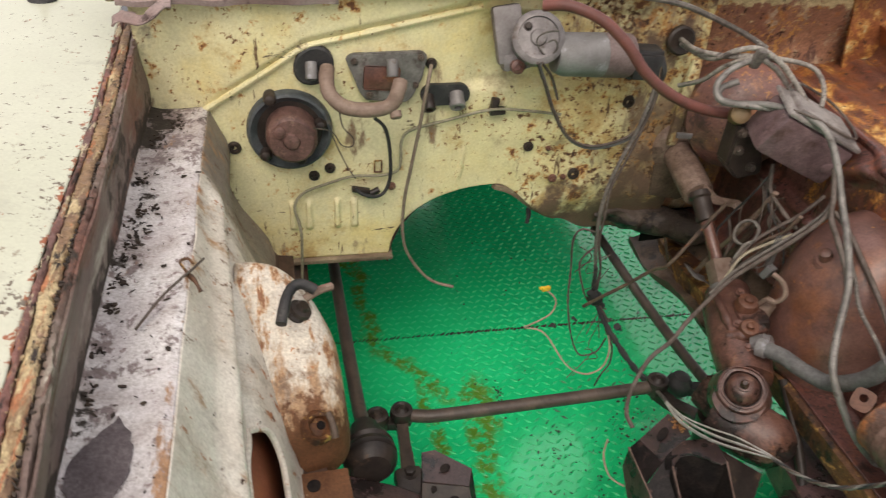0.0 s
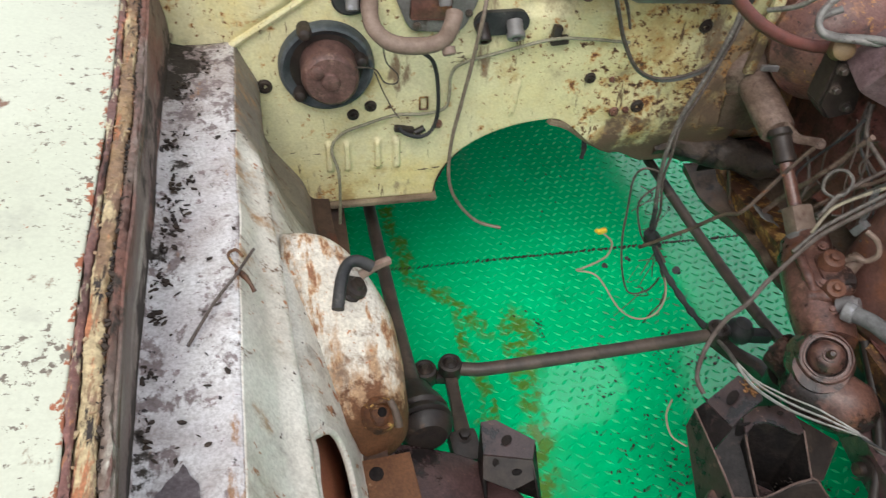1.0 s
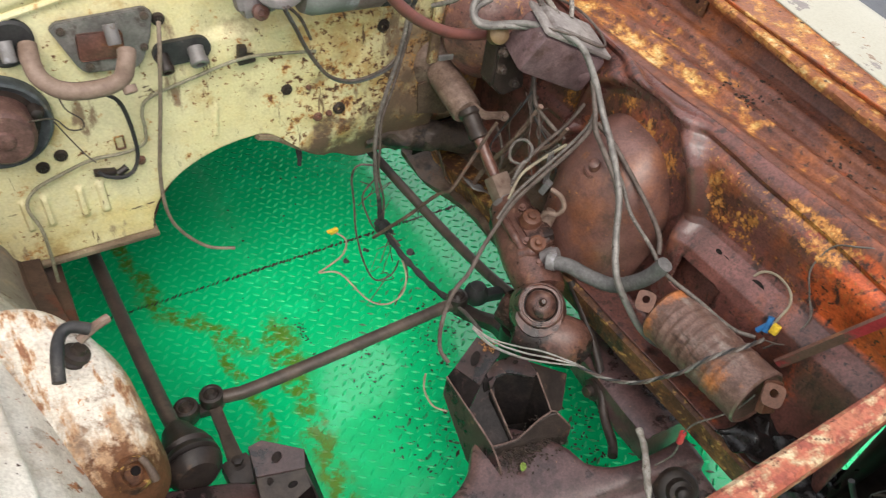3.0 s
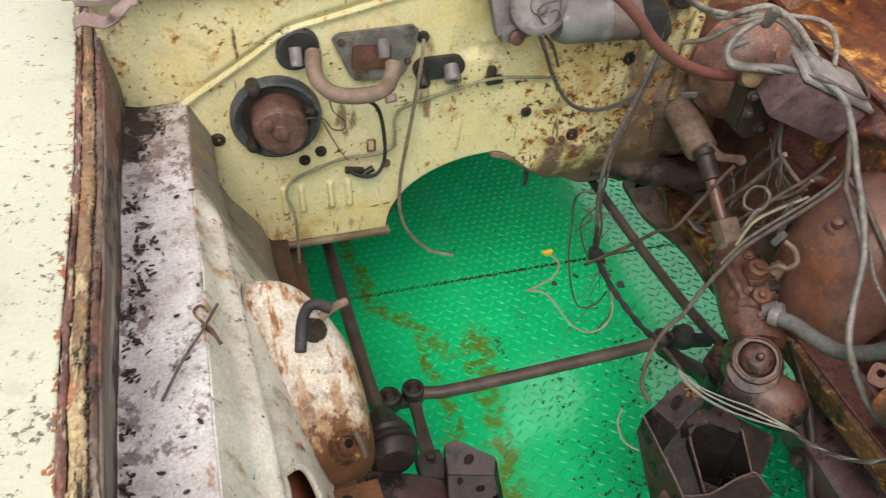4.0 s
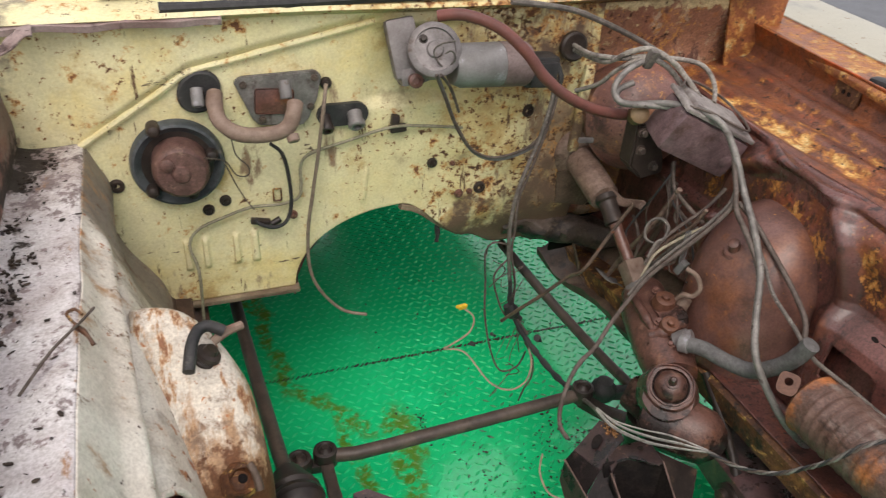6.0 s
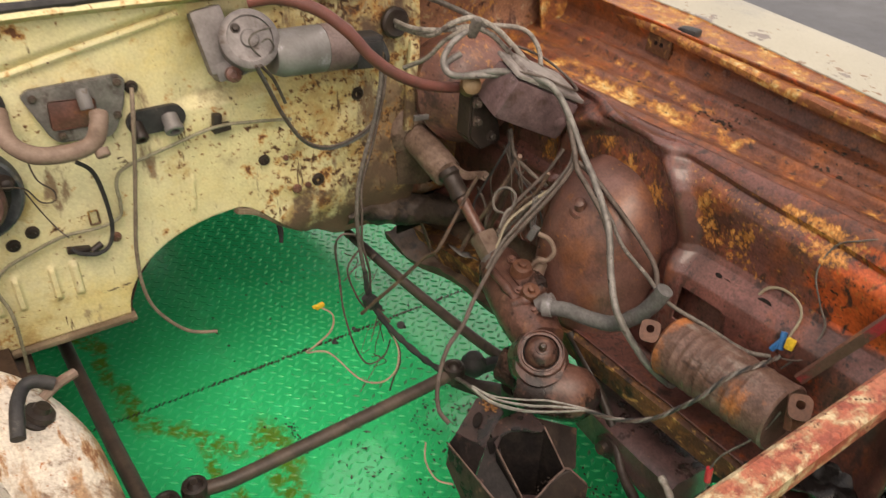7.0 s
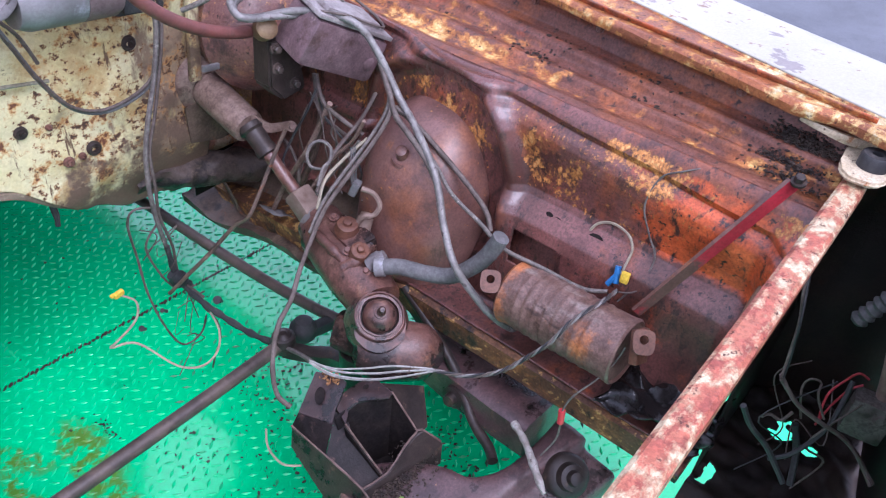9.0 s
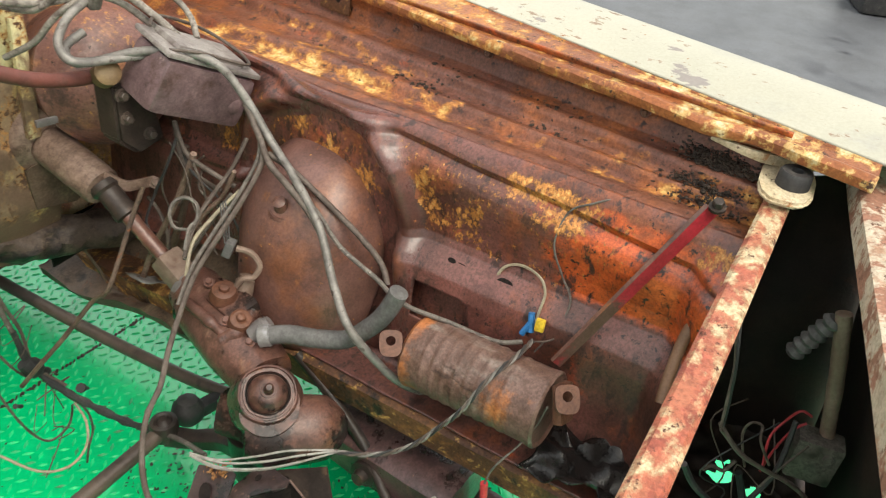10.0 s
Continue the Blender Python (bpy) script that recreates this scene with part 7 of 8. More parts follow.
cable("linkage_rod", "thin brown flat rod crossing below the column", "rod", [(0.686, 1.009, 0.676), (0.665, 1.013, 0.637), (0.632, 1.011, 0.585), (0.607, 1.012, 0.547), (0.601, 1.042, 0.517), (0.565, 1.069, 0.462), (0.536, 1.099, 0.412), (0.517, 1.127, 0.368)], 0.0034, grimy, 8, 4)

# ---- front crossmember and mounts ----
cross = thing("crossmember", "dark rusted front crossmember with engine mount brackets", "crossmember", (0.36, 0.55, 0.26))
def beam_line(table, x):
    for (a, va), (b, vb) in zip(table, table[1:]):
        if x <= b:
            k = (x - a) / (b - a)
            return va + (vb - va) * k
    return table[-1][1]


REAR = spline([(-0.11, 0.80, 0), (0.02, 0.785, 0), (0.13, 0.76, 0), (0.205, 0.672, 0), (0.255, 0.628, 0), (0.335, 0.604, 0), (0.40, 0.610, 0), (0.442, 0.632, 0), (0.475, 0.668, 0), (0.530, 0.664, 0), (0.589, 0.590, 0), (0.604, 0.538, 0), (0.650, 0.503, 0), (0.731, 0.490, 0), (0.82, 0.49, 0)], 6)
REAR = [(p.x, p.y) for p in REAR]
FRONT = [(-0.11, 0.60), (0.05, 0.60), (0.15, 0.575), (0.30, 0.54), (0.44, 0.522), (0.56, 0.489), (0.70, 0.451), (0.82, 0.42)]
HIGH = [(-0.11, 0.395), (0.02, 0.352), (0.12, 0.318), (0.21, 0.300), (0.30, 0.290), (0.40, 0.290), (0.46, 0.300), (0.55, 0.323), (0.64, 0.343), (0.73, 0.360), (0.82, 0.38)]
g = bmesh.new()
rows = []
for i in range(121):
    x = -0.11 + 0.872 * i / 120
    r, f, h = beam_line(REAR, x), beam_line(FRONT, x), beam_line(HIGH, x)
    row = [(x, r - 0.006, h - 0.095), (x, r, h - 0.010), (x, r - 0.002, h - 0.003), (x, r - 0.007, h)]
    row += [(x, r + (f - r) * k, h + 0.003 * math.sin(k * math.pi) + 0.0025 * noise.noise(Vector((x * 14, k * 2, 0)))) for k in (0.25, 0.5, 0.75)]
    row += [(x, f + 0.006, h), (x, f, h - 0.004), (x, f - 0.002, h - 0.022), (x, f - 0.008, h - 0.026), (x, f - 0.055, h - 0.034), (x, f - 0.060, h - 0.040), (x, f - 0.060, h - 0.095)]
    rows.append(row)
add_grid(g, rows)
thicken(part("beam", g, cross_rust, cross, "oily purple-brown pressed beam", angle=50), 0.004)
# black disc on the beam, the shade of its hole as colour
g = bmesh.new()
add_lathe(g, (0.368, 0.566, 0.2905), (0, 0, 1), ((0, 0.009), (0.003, 0.009)), 16)
part("beam_hole", g, hollow_shade, cross)


mount_brown = surf("mount_brown_steel", (0.068, 0.039, 0.037), (0.046, 0.028, 0.027), 12, 0.32, layers=(((0.014, 0.012, 0.012), 16, 0.50, 0.62, 0.26, U3, 0.1), ((0.19, 0.11, 0.085), 30, 0.60, 0.68, 0.4, U3, 0.1), ((0.26, 0.14, 0.07), 110, 0.66, 0.71, 0.6, U3, 0.3)), bump=0.32, spec=0.55, mottle=0.5)
# webs and side walls get near-black steel, shade put into their colour
mount_shaded = surf("mount_shaded_steel", (0.015, 0.013, 0.013), (0.030, 0.022, 0.021), 10, 0.40, layers=(((0.11, 0.065, 0.055), 24, 0.58, 0.70, 0.4, U3, 0.1), ((0.011, 0.010, 0.010), 10, 0.50, 0.66, 0.5, U3, 0.0)), bump=0.32, spec=0.12, mottle=0.5)


def steel(name, outline, normal, parent, material=mount_shaded, thick=0.004):
    g = bmesh.new()
    add_plate(g, outline, normal, thick)
    bmesh.ops.bevel(g, geom=g.edges[:], offset=0.0008, segments=1, affect="EDGES")
    return part(name, g, material, parent, angle=32)


# a thin black oval: the shade of a hole or slot put into colour
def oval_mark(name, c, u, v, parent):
    g = bmesh.new()
    c, u, v = Vector(c), Vector(u), Vector(v)
    add_plate(g, [c + u * math.cos(a) + v * math.sin(a) for a in (2 * math.pi * k / 18 for k in range(18))], u.cross(v), 0.0012)
    return part(name, g, hollow_shade, parent, smooth=False)


# right mount: slotted plate, folded skirt, open pocket with a curved lip
rm = steel("mount_bracket", [(0.545, 0.793, 0.408), (0.563, 0.759, 0.410), (0.562, 0.743, 0.408), (0.523, 0.728, 0.392), (0.510, 0.720, 0.378), (0.496, 0.779, 0.366)], (0, 0, -1), cross, mount_brown)
rm["label"] = "slotted steel engine mount bracket"
oval_mark("slot", (0.525, 0.763, 0.3935), (0.0095, 0.0085, 0.0050), (0.0050, -0.0055, 0.0010), rm)
steel("skirt", [(0.496, 0.779, 0.366), (0.510, 0.720, 0.378), (0.481, 0.705, 0.346), (0.480, 0.776, 0.352)], (0, 0, -1), rm)
steel("web", [(0.523, 0.728, 0.390), (0.510, 0.720, 0.376), (0.482, 0.705, 0.344), (0.485, 0.634, 0.330), (0.524, 0.629, 0.326), (0.522, 0.694, 0.372), (0.530, 0.712, 0.388)], (0, 0, -1), rm)
steel("gusset", [(0.480, 0.776, 0.352), (0.481, 0.705, 0.346), (0.484, 0.633, 0.332), (0.479, 0.593, 0.312), (0.466, 0.60, 0.262), (0.466, 0.666, 0.250), (0.470, 0.720, 0.282), (0.474, 0.772, 0.312)], (1, 0, 0), rm, mount_brown)
steel("lip", [(0.523, 0.726, 0.397), (0.543, 0.731, 0.413), (0.573, 0.723, 0.421), (0.589, 0.711, 0.421), (0.587, 0.675, 0.421), (0.576, 0.673, 0.419), (0.558, 0.690, 0.417), (0.544, 0.703, 0.415), (0.527, 0.706, 0.409), (0.511, 0.694, 0.398)], (0, 0, -1), rm, mount_brown)
oval_mark("hole", (0.565, 0.708, 0.4235), (0.0050, 0, 0), (0, 0.0035, 0), rm)
# pocket walls and floor carry the pocket's inner shade as near-black colour
steel("pocket_wall", [(0.511, 0.695, 0.398), (0.519, 0.628, 0.338), (0.535, 0.632, 0.275), (0.537, 0.700, 0.275)], (-1, 0, 0), rm, hollow_shade)
steel("pocket_wall", [(0.587, 0.684, 0.420), (0.590, 0.624, 0.372), (0.586, 0.626, 0.275), (0.582, 0.690, 0.275)], (1, 0, 0), rm, hollow_shade)
steel("pocket_wall", [(0.508, 0.712, 0.398), (0.545, 0.704, 0.412), (0.590, 0.674, 0.417), (0.592, 0.668, 0.275), (0.525, 0.695, 0.275)], (0, 1, 0), rm, hollow_shade)
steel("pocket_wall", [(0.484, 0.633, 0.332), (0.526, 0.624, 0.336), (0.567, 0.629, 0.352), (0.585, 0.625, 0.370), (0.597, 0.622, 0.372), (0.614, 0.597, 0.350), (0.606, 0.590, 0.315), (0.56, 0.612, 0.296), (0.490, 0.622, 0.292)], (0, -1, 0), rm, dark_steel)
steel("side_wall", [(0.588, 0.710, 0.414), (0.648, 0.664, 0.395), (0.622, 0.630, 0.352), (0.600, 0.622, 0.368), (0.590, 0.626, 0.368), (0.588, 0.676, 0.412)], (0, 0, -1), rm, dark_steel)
steel("pocket_floor", [(0.500, 0.635, 0.276), (0.590, 0.628, 0.278), (0.585, 0.680, 0.278), (0.520, 0.710, 0.276)], (0, 0, -1), rm, hollow_shade)
# worn folded edges as tubes, with their highlight put into the pale colour
worn_edge_highlight = surf("worn_plate_edge_highlight", (0.20, 0.135, 0.115), (0.11, 0.07, 0.058), 60, 0.4, bump=0.2)
for edge in ([(0.480, 0.776, 0.353), (0.481, 0.705, 0.347), (0.484, 0.633, 0.333), (0.479, 0.593, 0.313)], [(0.511, 0.695, 0.399), (0.519, 0.628, 0.339)], [(0.587, 0.676, 0.421), (0.590, 0.624, 0.373)], [(0.484, 0.633, 0.333), (0.526, 0.624, 0.337), (0.567, 0.629, 0.353), (0.585, 0.625, 0.371), (0.597, 0.622, 0.373), (0.614, 0.597, 0.351)]):
    g = bmesh.new()
    add_tube(g, edge, 0.0016, 6, 2, lump=0.4)
    part("worn_edge_highlight", g, worn_edge_highlight, rm)
# left mount: folded hood with a slot
lm = steel("mount_bracket", [(0.127, 0.776, 0.394), (0.148, 0.776, 0.397), (0.199, 0.733, 0.396), (0.190, 0.708, 0.388), (0.121, 0.728, 0.385)], (0, 0, 1), cross, mount_brown)
lm["label"] = "folded steel engine mount bracket with slot"
oval_mark("slot", (0.158, 0.741, 0.3975), (0.0080, 0.0035, 0.0010), (-0.002, 0.0062, 0.0008), lm)
steel("front_face", [(0.121, 0.728, 0.387), (0.190, 0.708, 0.390), (0.193, 0.689, 0.370), (0.158, 0.683, 0.356), (0.117, 0.703, 0.364)], (0, 0.6, -0.8), lm, dark_steel)
oval_mark("hole", (0.138, 0.7165, 0.381), (0.0050, -0.001, 0), (0, 0.0045, 0.0050), lm)
oval_mark("slot", (0.166, 0.7005, 0.3755), (0.0075, 0.000, 0.0005), (0, 0.0030, 0.0036), lm)
steel("side_wall", [(0.199, 0.733, 0.395), (0.190, 0.708, 0.388), (0.193, 0.689, 0.369), (0.207, 0.645, 0.285), (0.215, 0.70, 0.285)], (-1, -0.3, 0), lm)
steel("side_wall", [(0.127, 0.776, 0.393), (0.121, 0.728, 0.385), (0.117, 0.703, 0.363), (0.124, 0.680, 0.290), (0.126, 0.76, 0.290)], (1, 0, 0), lm)
steel("back_wall", [(0.127, 0.774, 0.393), (0.148, 0.774, 0.395), (0.199, 0.732, 0.395), (0.213, 0.70, 0.285), (0.128, 0.75, 0.285)], (0, -1, 0), lm)
g = bmesh.new()
add_lathe(g, (0.700, 0.424, 0.345), (-0.40, -0.55, 0.72), ((-0.03, 0.034), (0.0, 0.034), (0.005, 0.030), (0.007, 0.022), (0.020, 0.019), (0.022, 0.012), (0.034, 0.010), (0.036, 0.006)), 24)
part("bushing", g, dark_steel, cross, "stepped rubber bushing")
g = bmesh.new()
add_tube(g, [(0.682, 0.520, 0.400), (0.668, 0.490, 0.398), (0.640, 0.448, 0.388), (0.626, 0.425, 0.380)], 0.0062, 10, 6, 0.0050, lump=0.55)
tagged(part("earth_strap", g, surf("strap_pale_crust", (0.46, 0.43, 0.39), (0.25, 0.22, 0.19), 50, 0.5, layers=(((0.09, 0.065, 0.05), 60, 0.56, 0.64, 0.7, U3, 0.0),), bump=0.5, mottle=0.5)), "pale grey metal strap lying on the crossmember", "strap")
g = bmesh.new()
sweep_box(g, [(0.755, 0.74, 0.345), (0.750, 0.66, 0.345), (0.742, 0.56, 0.352), (0.738, 0.50, 0.355)], [(0.085, 0.06), (0.09, 0.07), (0.095, 0.07), (0.09, 0.07)], 4)
arm = thing("control_arm", "dark boxed steel control arm below the rail", "control arm", (0.745, 0.55, 0.30))
part("arm", g, cross_rust, arm)
g = bmesh.new()
add_lathe(g, (0.705, 0.64, 0.345), (-1, 0, 0.1), ((0, 0.020), (0.010, 0.020), (0.012, 0.012), (0.022, 0.010)), 14)
part("pivot_bolt", g, dark_steel, arm)
cable("stabiliser_rod", "dark rod running down beside the steering box", "rod", [(0.731, 0.786, 0.468), (0.728, 0.716, 0.42), (0.716, 0.651, 0.376), (0.692, 0.596, 0.334), (0.675, 0.549, 0.324), (0.658, 0.528, 0.324)], 0.0085, dark_steel, 10, 5)
g = bmesh.new()
sweep_box(g, [(0.70, 0.34, 0.20), (0.80, 0.30, 0.19), (0.95, 0.26, 0.18)], [(0.05, 0.02)] * 3, 4)
tagged(part("lower_valance", g, surf("blue_grey_strip", (0.10, 0.13, 0.17), (0.15, 0.18, 0.23), 20, 0.4, bump=0.1)), "blue-grey metal strip under the front", "strip")

# ---- canister and its wires ----
can = thing("canister", "ribbed brown steel canister strapped on the chassis rail", "canister", (0.747, 0.51, 0.52))
CA, CB = Vector((0.750, 0.603, 0.566)), Vector((0.745, 0.414, 0.578))
prof = [(0.0, 0.028), (0.002, 0.0455), (0.006, 0.0485), (0.010, 0.0475)]
L = (CB - CA).length
for k in range(121):
    d = 0.014 + (L - 0.03) * k / 120
    rib = 0.0009 * max(-0.35, math.sin((d - 0.03) * 2 * math.pi / 0.0155)) if 0.03 < d < 0.154 else 0.0
    prof.append((d, 0.047 + rib))
prof += [(L - 0.010, 0.0475), (L - 0.004, 0.0485), (L - 0.001, 0.0455), (L - 0.004, 0.042), (L - 0.004, 0.006)]
g = bmesh.new()
add_lathe(g, CA, CB - CA, prof, 48)
part("drum", g, canister_mat, can, "ribbed brown-grey drum")
for c in ((0.703, 0.613, 0.608), (0.724, 0.394, 0.632)):
    g = bmesh.new()
    c = Vector(c)
    n = Vector((-0.55, -0.40, 0.70)).normalized()
    u = n.cross(Vector((0, 0, 1))).normalized()
    w = u.cross(n)
    ring = [(math.cos(2 * math.pi * k / 24), math.sin(2 * math.pi * k / 24)) for k in range(24)]
    square = lambda q: math.copysign(abs(q) ** 0.6, q)
    vo, vi, wo, wi = ([g.verts.new(c + off + u * square(a) * 0.0140 + w * square(b) * (0.0130 if b > 0 else 0.019)) if big else g.verts.new(c + off + (u * a + w * b) * 0.0058) for a, b in ring] for big, off in ((True, n * 0), (False, n * 0), (True, n * -0.005), (False, n * -0.005)))
    for k in range(24):
        j = (k + 1) % 24
        g.faces.new((vo[k], vo[j], vi[j], vi[k]))
        g.faces.new((wo[k], wi[k], wi[j], wo[j]))
        g.faces.new((vo[k], wo[k], wo[j], vo[j]))
        g.faces.new((vi[k], vi[j], wi[j], wi[k]))
    part("lug", g, lug_tan, can, "drilled mounting lug")
g = bmesh.new()
add_box(g, (0.738, 0.401, 0.606), (0.030, 0.012, 0.046), (-24, 20, -10), 0.003)
part("bracket", g, lug_tan, can, "rusty end bracket")
taped = thing("taped_cable", "silver-taped wire bundle draped from mount to canister", "cable", (0.62, 0.62, 0.48))
g = bmesh.new()
TP = [(0.542, 0.802, 0.424), (0.549, 0.757, 0.429), (0.569, 0.709, 0.444), (0.588, 0.67, 0.464), (0.611, 0.624, 0.488), (0.627, 0.579, 0.499), (0.648, 0.541, 0.521), (0.668, 0.516, 0.553), (0.68, 0.497, 0.583), (0.708, 0.483, 0.617), (0.753, 0.472, 0.624), (0.798, 0.471, 0.618)]
TW = spline(TP[4:], 10)
for k, paint in enumerate((tape_silver, wire_dark, black_rubber)):
    if k:
        g = bmesh.new()
    pts = []
    for i, p in enumerate(TW):
        t = (TW[min(i + 1, len(TW) - 1)] - TW[max(i - 1, 0)]).normalized()
        s = t.cross(Vector((0, 0, 1))).normalized()
        a = i * 0.75 + k * 2.09
        pts.append(p + (s * math.cos(a) + s.cross(t) * math.sin(a)) * 0.0018)
    add_tube(g, pts, 0.0017, 6, 2)
    part("twisted_strand", g, paint, taped)
for k in range(5):
    g = bmesh.new()
    o = Vector((0.004 * math.cos(k * 1.3), 0.006 * math.sin(k * 1.3), 0.008 * math.sin(k * 2.1)))
    add_tube(g, [Vector(p) + o * (0.25 if i in (0, 4) else 1.3 if i in (2, 3) else 0.8) for i, p in enumerate(TP[:5])], 0.0014, 6, 6)
    part("strand", g, strand_silver, taped)
cable("loose_wire", "thin wire with a red terminal by the crossmember", "wire", [(0.724, 0.413, 0.604), (0.714, 0.419, 0.574), (0.702, 0.43, 0.547), (0.683, 0.447, 0.516), (0.674, 0.451, 0.49), (0.673, 0.448, 0.466), (0.668, 0.447, 0.44), (0.654, 0.456, 0.41)], 0.0014, wire_grey, 6)
g = bmesh.new()
add_tube(g, [(0.675, 0.452, 0.492), (0.6735, 0.449, 0.470)], 0.0048, 10)
tagged(part("wire_terminal", g, plastic_red), "red plastic wire terminal", "terminal")
cable("loose_wire", "pale wire loop with yellow terminal on the wing", "wire", [(0.855, 0.545, 0.638), (0.846, 0.551, 0.647), (0.851, 0.543, 0.666), (0.853, 0.522, 0.676), (0.848, 0.495, 0.674), (0.842, 0.482, 0.659), (0.829, 0.48, 0.641), (0.817, 0.479, 0.626)], 0.0020, wire_pale, 6)
cable("loose_wire", "thin wire lying on the rusty wing", "wire", [(0.88, 0.457, 0.777), (0.878, 0.471, 0.765), (0.879, 0.488, 0.759), (0.874, 0.495, 0.74), (0.867, 0.486, 0.711), (0.859, 0.462, 0.675), (0.842, 0.444, 0.642), (0.82, 0.452, 0.616), (0.81, 0.473, 0.607)], 0.0012, wire_dark, 6)
g = bmesh.new()
add_box(g, (0.850, 0.540, 0.644), (0.008, 0.022, 0.009), (0, 0, 10), 0.002)
tagged(part("wire_terminal", g, plastic_yellow), "yellow plastic wire terminal", "terminal")
g = bmesh.new()
add_tube(g, [(0.820, 0.486, 0.640), (0.811, 0.480, 0.618)], 0.0045, 8)
add_tube(g, [(0.816, 0.482, 0.632), (0.808, 0.490, 0.612)], 0.0040, 8)
tagged(part("wire_terminal", g, plastic_blue), "blue plastic wire terminal", "terminal")
g = bmesh.new()
add_box(g, (0.812, 0.470, 0.634), (0.008, 0.012, 0.016), (0, 10, 10), 0.002)
tagged(part("wire_terminal", g, plastic_yellow), "yellow plastic wire terminal", "terminal")
strut = thing("red_strut", "red-painted angle-iron strut from wing to rail", "strut", (0.86, 0.39, 0.70))
g = bmesh.new()
a, b = Vector((0.868, 0.336, 0.832)), Vector((0.786, 0.437, 0.612))
inward = Vector((0.823, 0.207, -0.529))
across = Vector((0.041, 0.863, 0.402))
for q, w, name, paint in ((across * -0.8 + inward * 0.6, 0.018, "red_face", strut_red), (across * 0.8 + inward * 0.6, 0.006, "dark_face", part_rust)):
    if name == "dark_face":
        g = bmesh.new()
    o = (b - a).cross(q).normalized()
    if o.dot(inward) < 0:
        o = -o
    add_plate(g, [a, a + q * w, b + q * w * 0.8, b], o, 0.003)
    part(name, g, paint, strut)
g = bmesh.new()
add_bolt(g, a + Vector((0.004, -0.008, 0.0)), (-0.3, 0, 1), 0.0062, 0.009)
part("bolt", g, dark_steel, strut)
g = bmesh.new()
add_tube(g, [(0.876, 0.303, 0.765), (0.856, 0.302, 0.731), (0.828, 0.31, 0.691), (0.800, 0.309, 0.655), (0.780, 0.306, 0.63)], 0.0070, 10, 6)
tagged(part("drain_pipe", g, surf("pipe_brown", (0.20, 0.11, 0.065), (0.14, 0.075, 0.045), 24, 0.5, bump=0.15)), "brown pipe behind the front bar", "pipe")

# ---- left side ----
g = bmesh.new()
add_tube(g, [(-0.02, 0.836, 0.686), (-0.038, 0.84, 0.695), (-0.051, 0.835, 0.693), (-0.06, 0.812, 0.69), (-0.067, 0.78, 0.677)], 0.0076, 12, 6)
tagged(part("short_hose", g, black_rubber), "short bent black rubber hose on the shock tower", "hose")
bush = thing("tower_bush", "rusty rubber bush in the white shock tower", "bush", (-0.043, 0.834, 0.66))
g = bmesh.new()
add_lathe(g, (-0.046, 0.836, 0.648), (0.55, -0.1, 0.85), ((-0.016, 0.018), (0.000, 0.019), (0.003, 0.016), (0.005, 0.018), (0.010, 0.016), (0.012, 0.010), (0.018, 0.008)), 22)
part("bush", g, dark_steel, bush)
g = bmesh.new()
add_tube(g, [(0.003, 0.851, 0.679), (-0.016, 0.842, 0.68)] + [(-0.035, 0.836, 0.672)], 0.006, 8, 3)
part("stem", g, pale_tan, bush)
cable("tie_wire", "dark wire clipped over the white ledge edge", "wire", [(-0.149, 0.774, 0.794), (-0.16, 0.748, 0.797), (-0.167, 0.725, 0.804), (-0.185, 0.695, 0.803), (-0.209, 0.653, 0.793)], 0.0017, wire_dark, 6)
g = bmesh.new()
add_tube(g, [(-0.163, 0.744, 0.794), (-0.171, 0.754, 0.799), (-0.174, 0.766, 0.798), (-0.167, 0.773, 0.796), (-0.160, 0.764, 0.794)], 0.0018, 8, 4, lump=0.3)
add_tube(g, [(-0.166, 0.744, 0.795), (-0.156, 0.732, 0.794), (-0.149, 0.720, 0.786)], 0.0032, 8, 4, lump=0.5)
tagged(part("wire_clip", g, rail_rust), "rusty wire clip on the ledge edge", "clip")
g = bmesh.new()
add_lathe(g, (0.770, 0.838, 0.672), (-0.55, -0.15, 0.8), ((-0.01, 0.022), (0.003, 0.022), (0.006, 0.018), (0.004, 0.013), (0.010, 0.010), (0.022, 0.009), (0.024, 0.005)), 22)
tagged(part("tower_bush", g, part_rust), "brown bush and stud on the rusty shock tower", "bush")
g = bmesh.new()
add_lathe(g, (-0.435, 1.364, 0.924), (0, 0, 1), ((0, 0.024), (0.004, 0.022), (0.006, 0.008), (0.03, 0.007), (0.032, 0.004)), 18)
tagged(part("bonnet_pin", g, black_rubber), "small black pin standing on the cream wing", "pin")
for p, n in (((0.996, 0.677, 0.870), (-1, 0, 0.1)), ((1.028, 0.945, 0.868), (-1, 0, 0)), ((1.011, 0.80, 0.87), (-1, 0, 0)), ((0.969, 0.45, 0.868), (-1, 0, 0))):
    g = bmesh.new()
    add_bolt(g, p, n, 0.0045, 0.004)
    tagged(part("wing_bolt", g, part_rust), "rusty bolt in the wing gutter", "bolt", "wing bolts")
patch_plate = thing("patch_plate", "yellowed patch plate with two holes on the wing wall", "plate", (1.03, 0.955, 0.868))
g = bmesh.new()
add_box(g, (1.0265, 0.955, 0.868), (0.004, 0.060, 0.034), (0, 8, -7), 0.001)
part("plate", g, rail_rust, patch_plate)
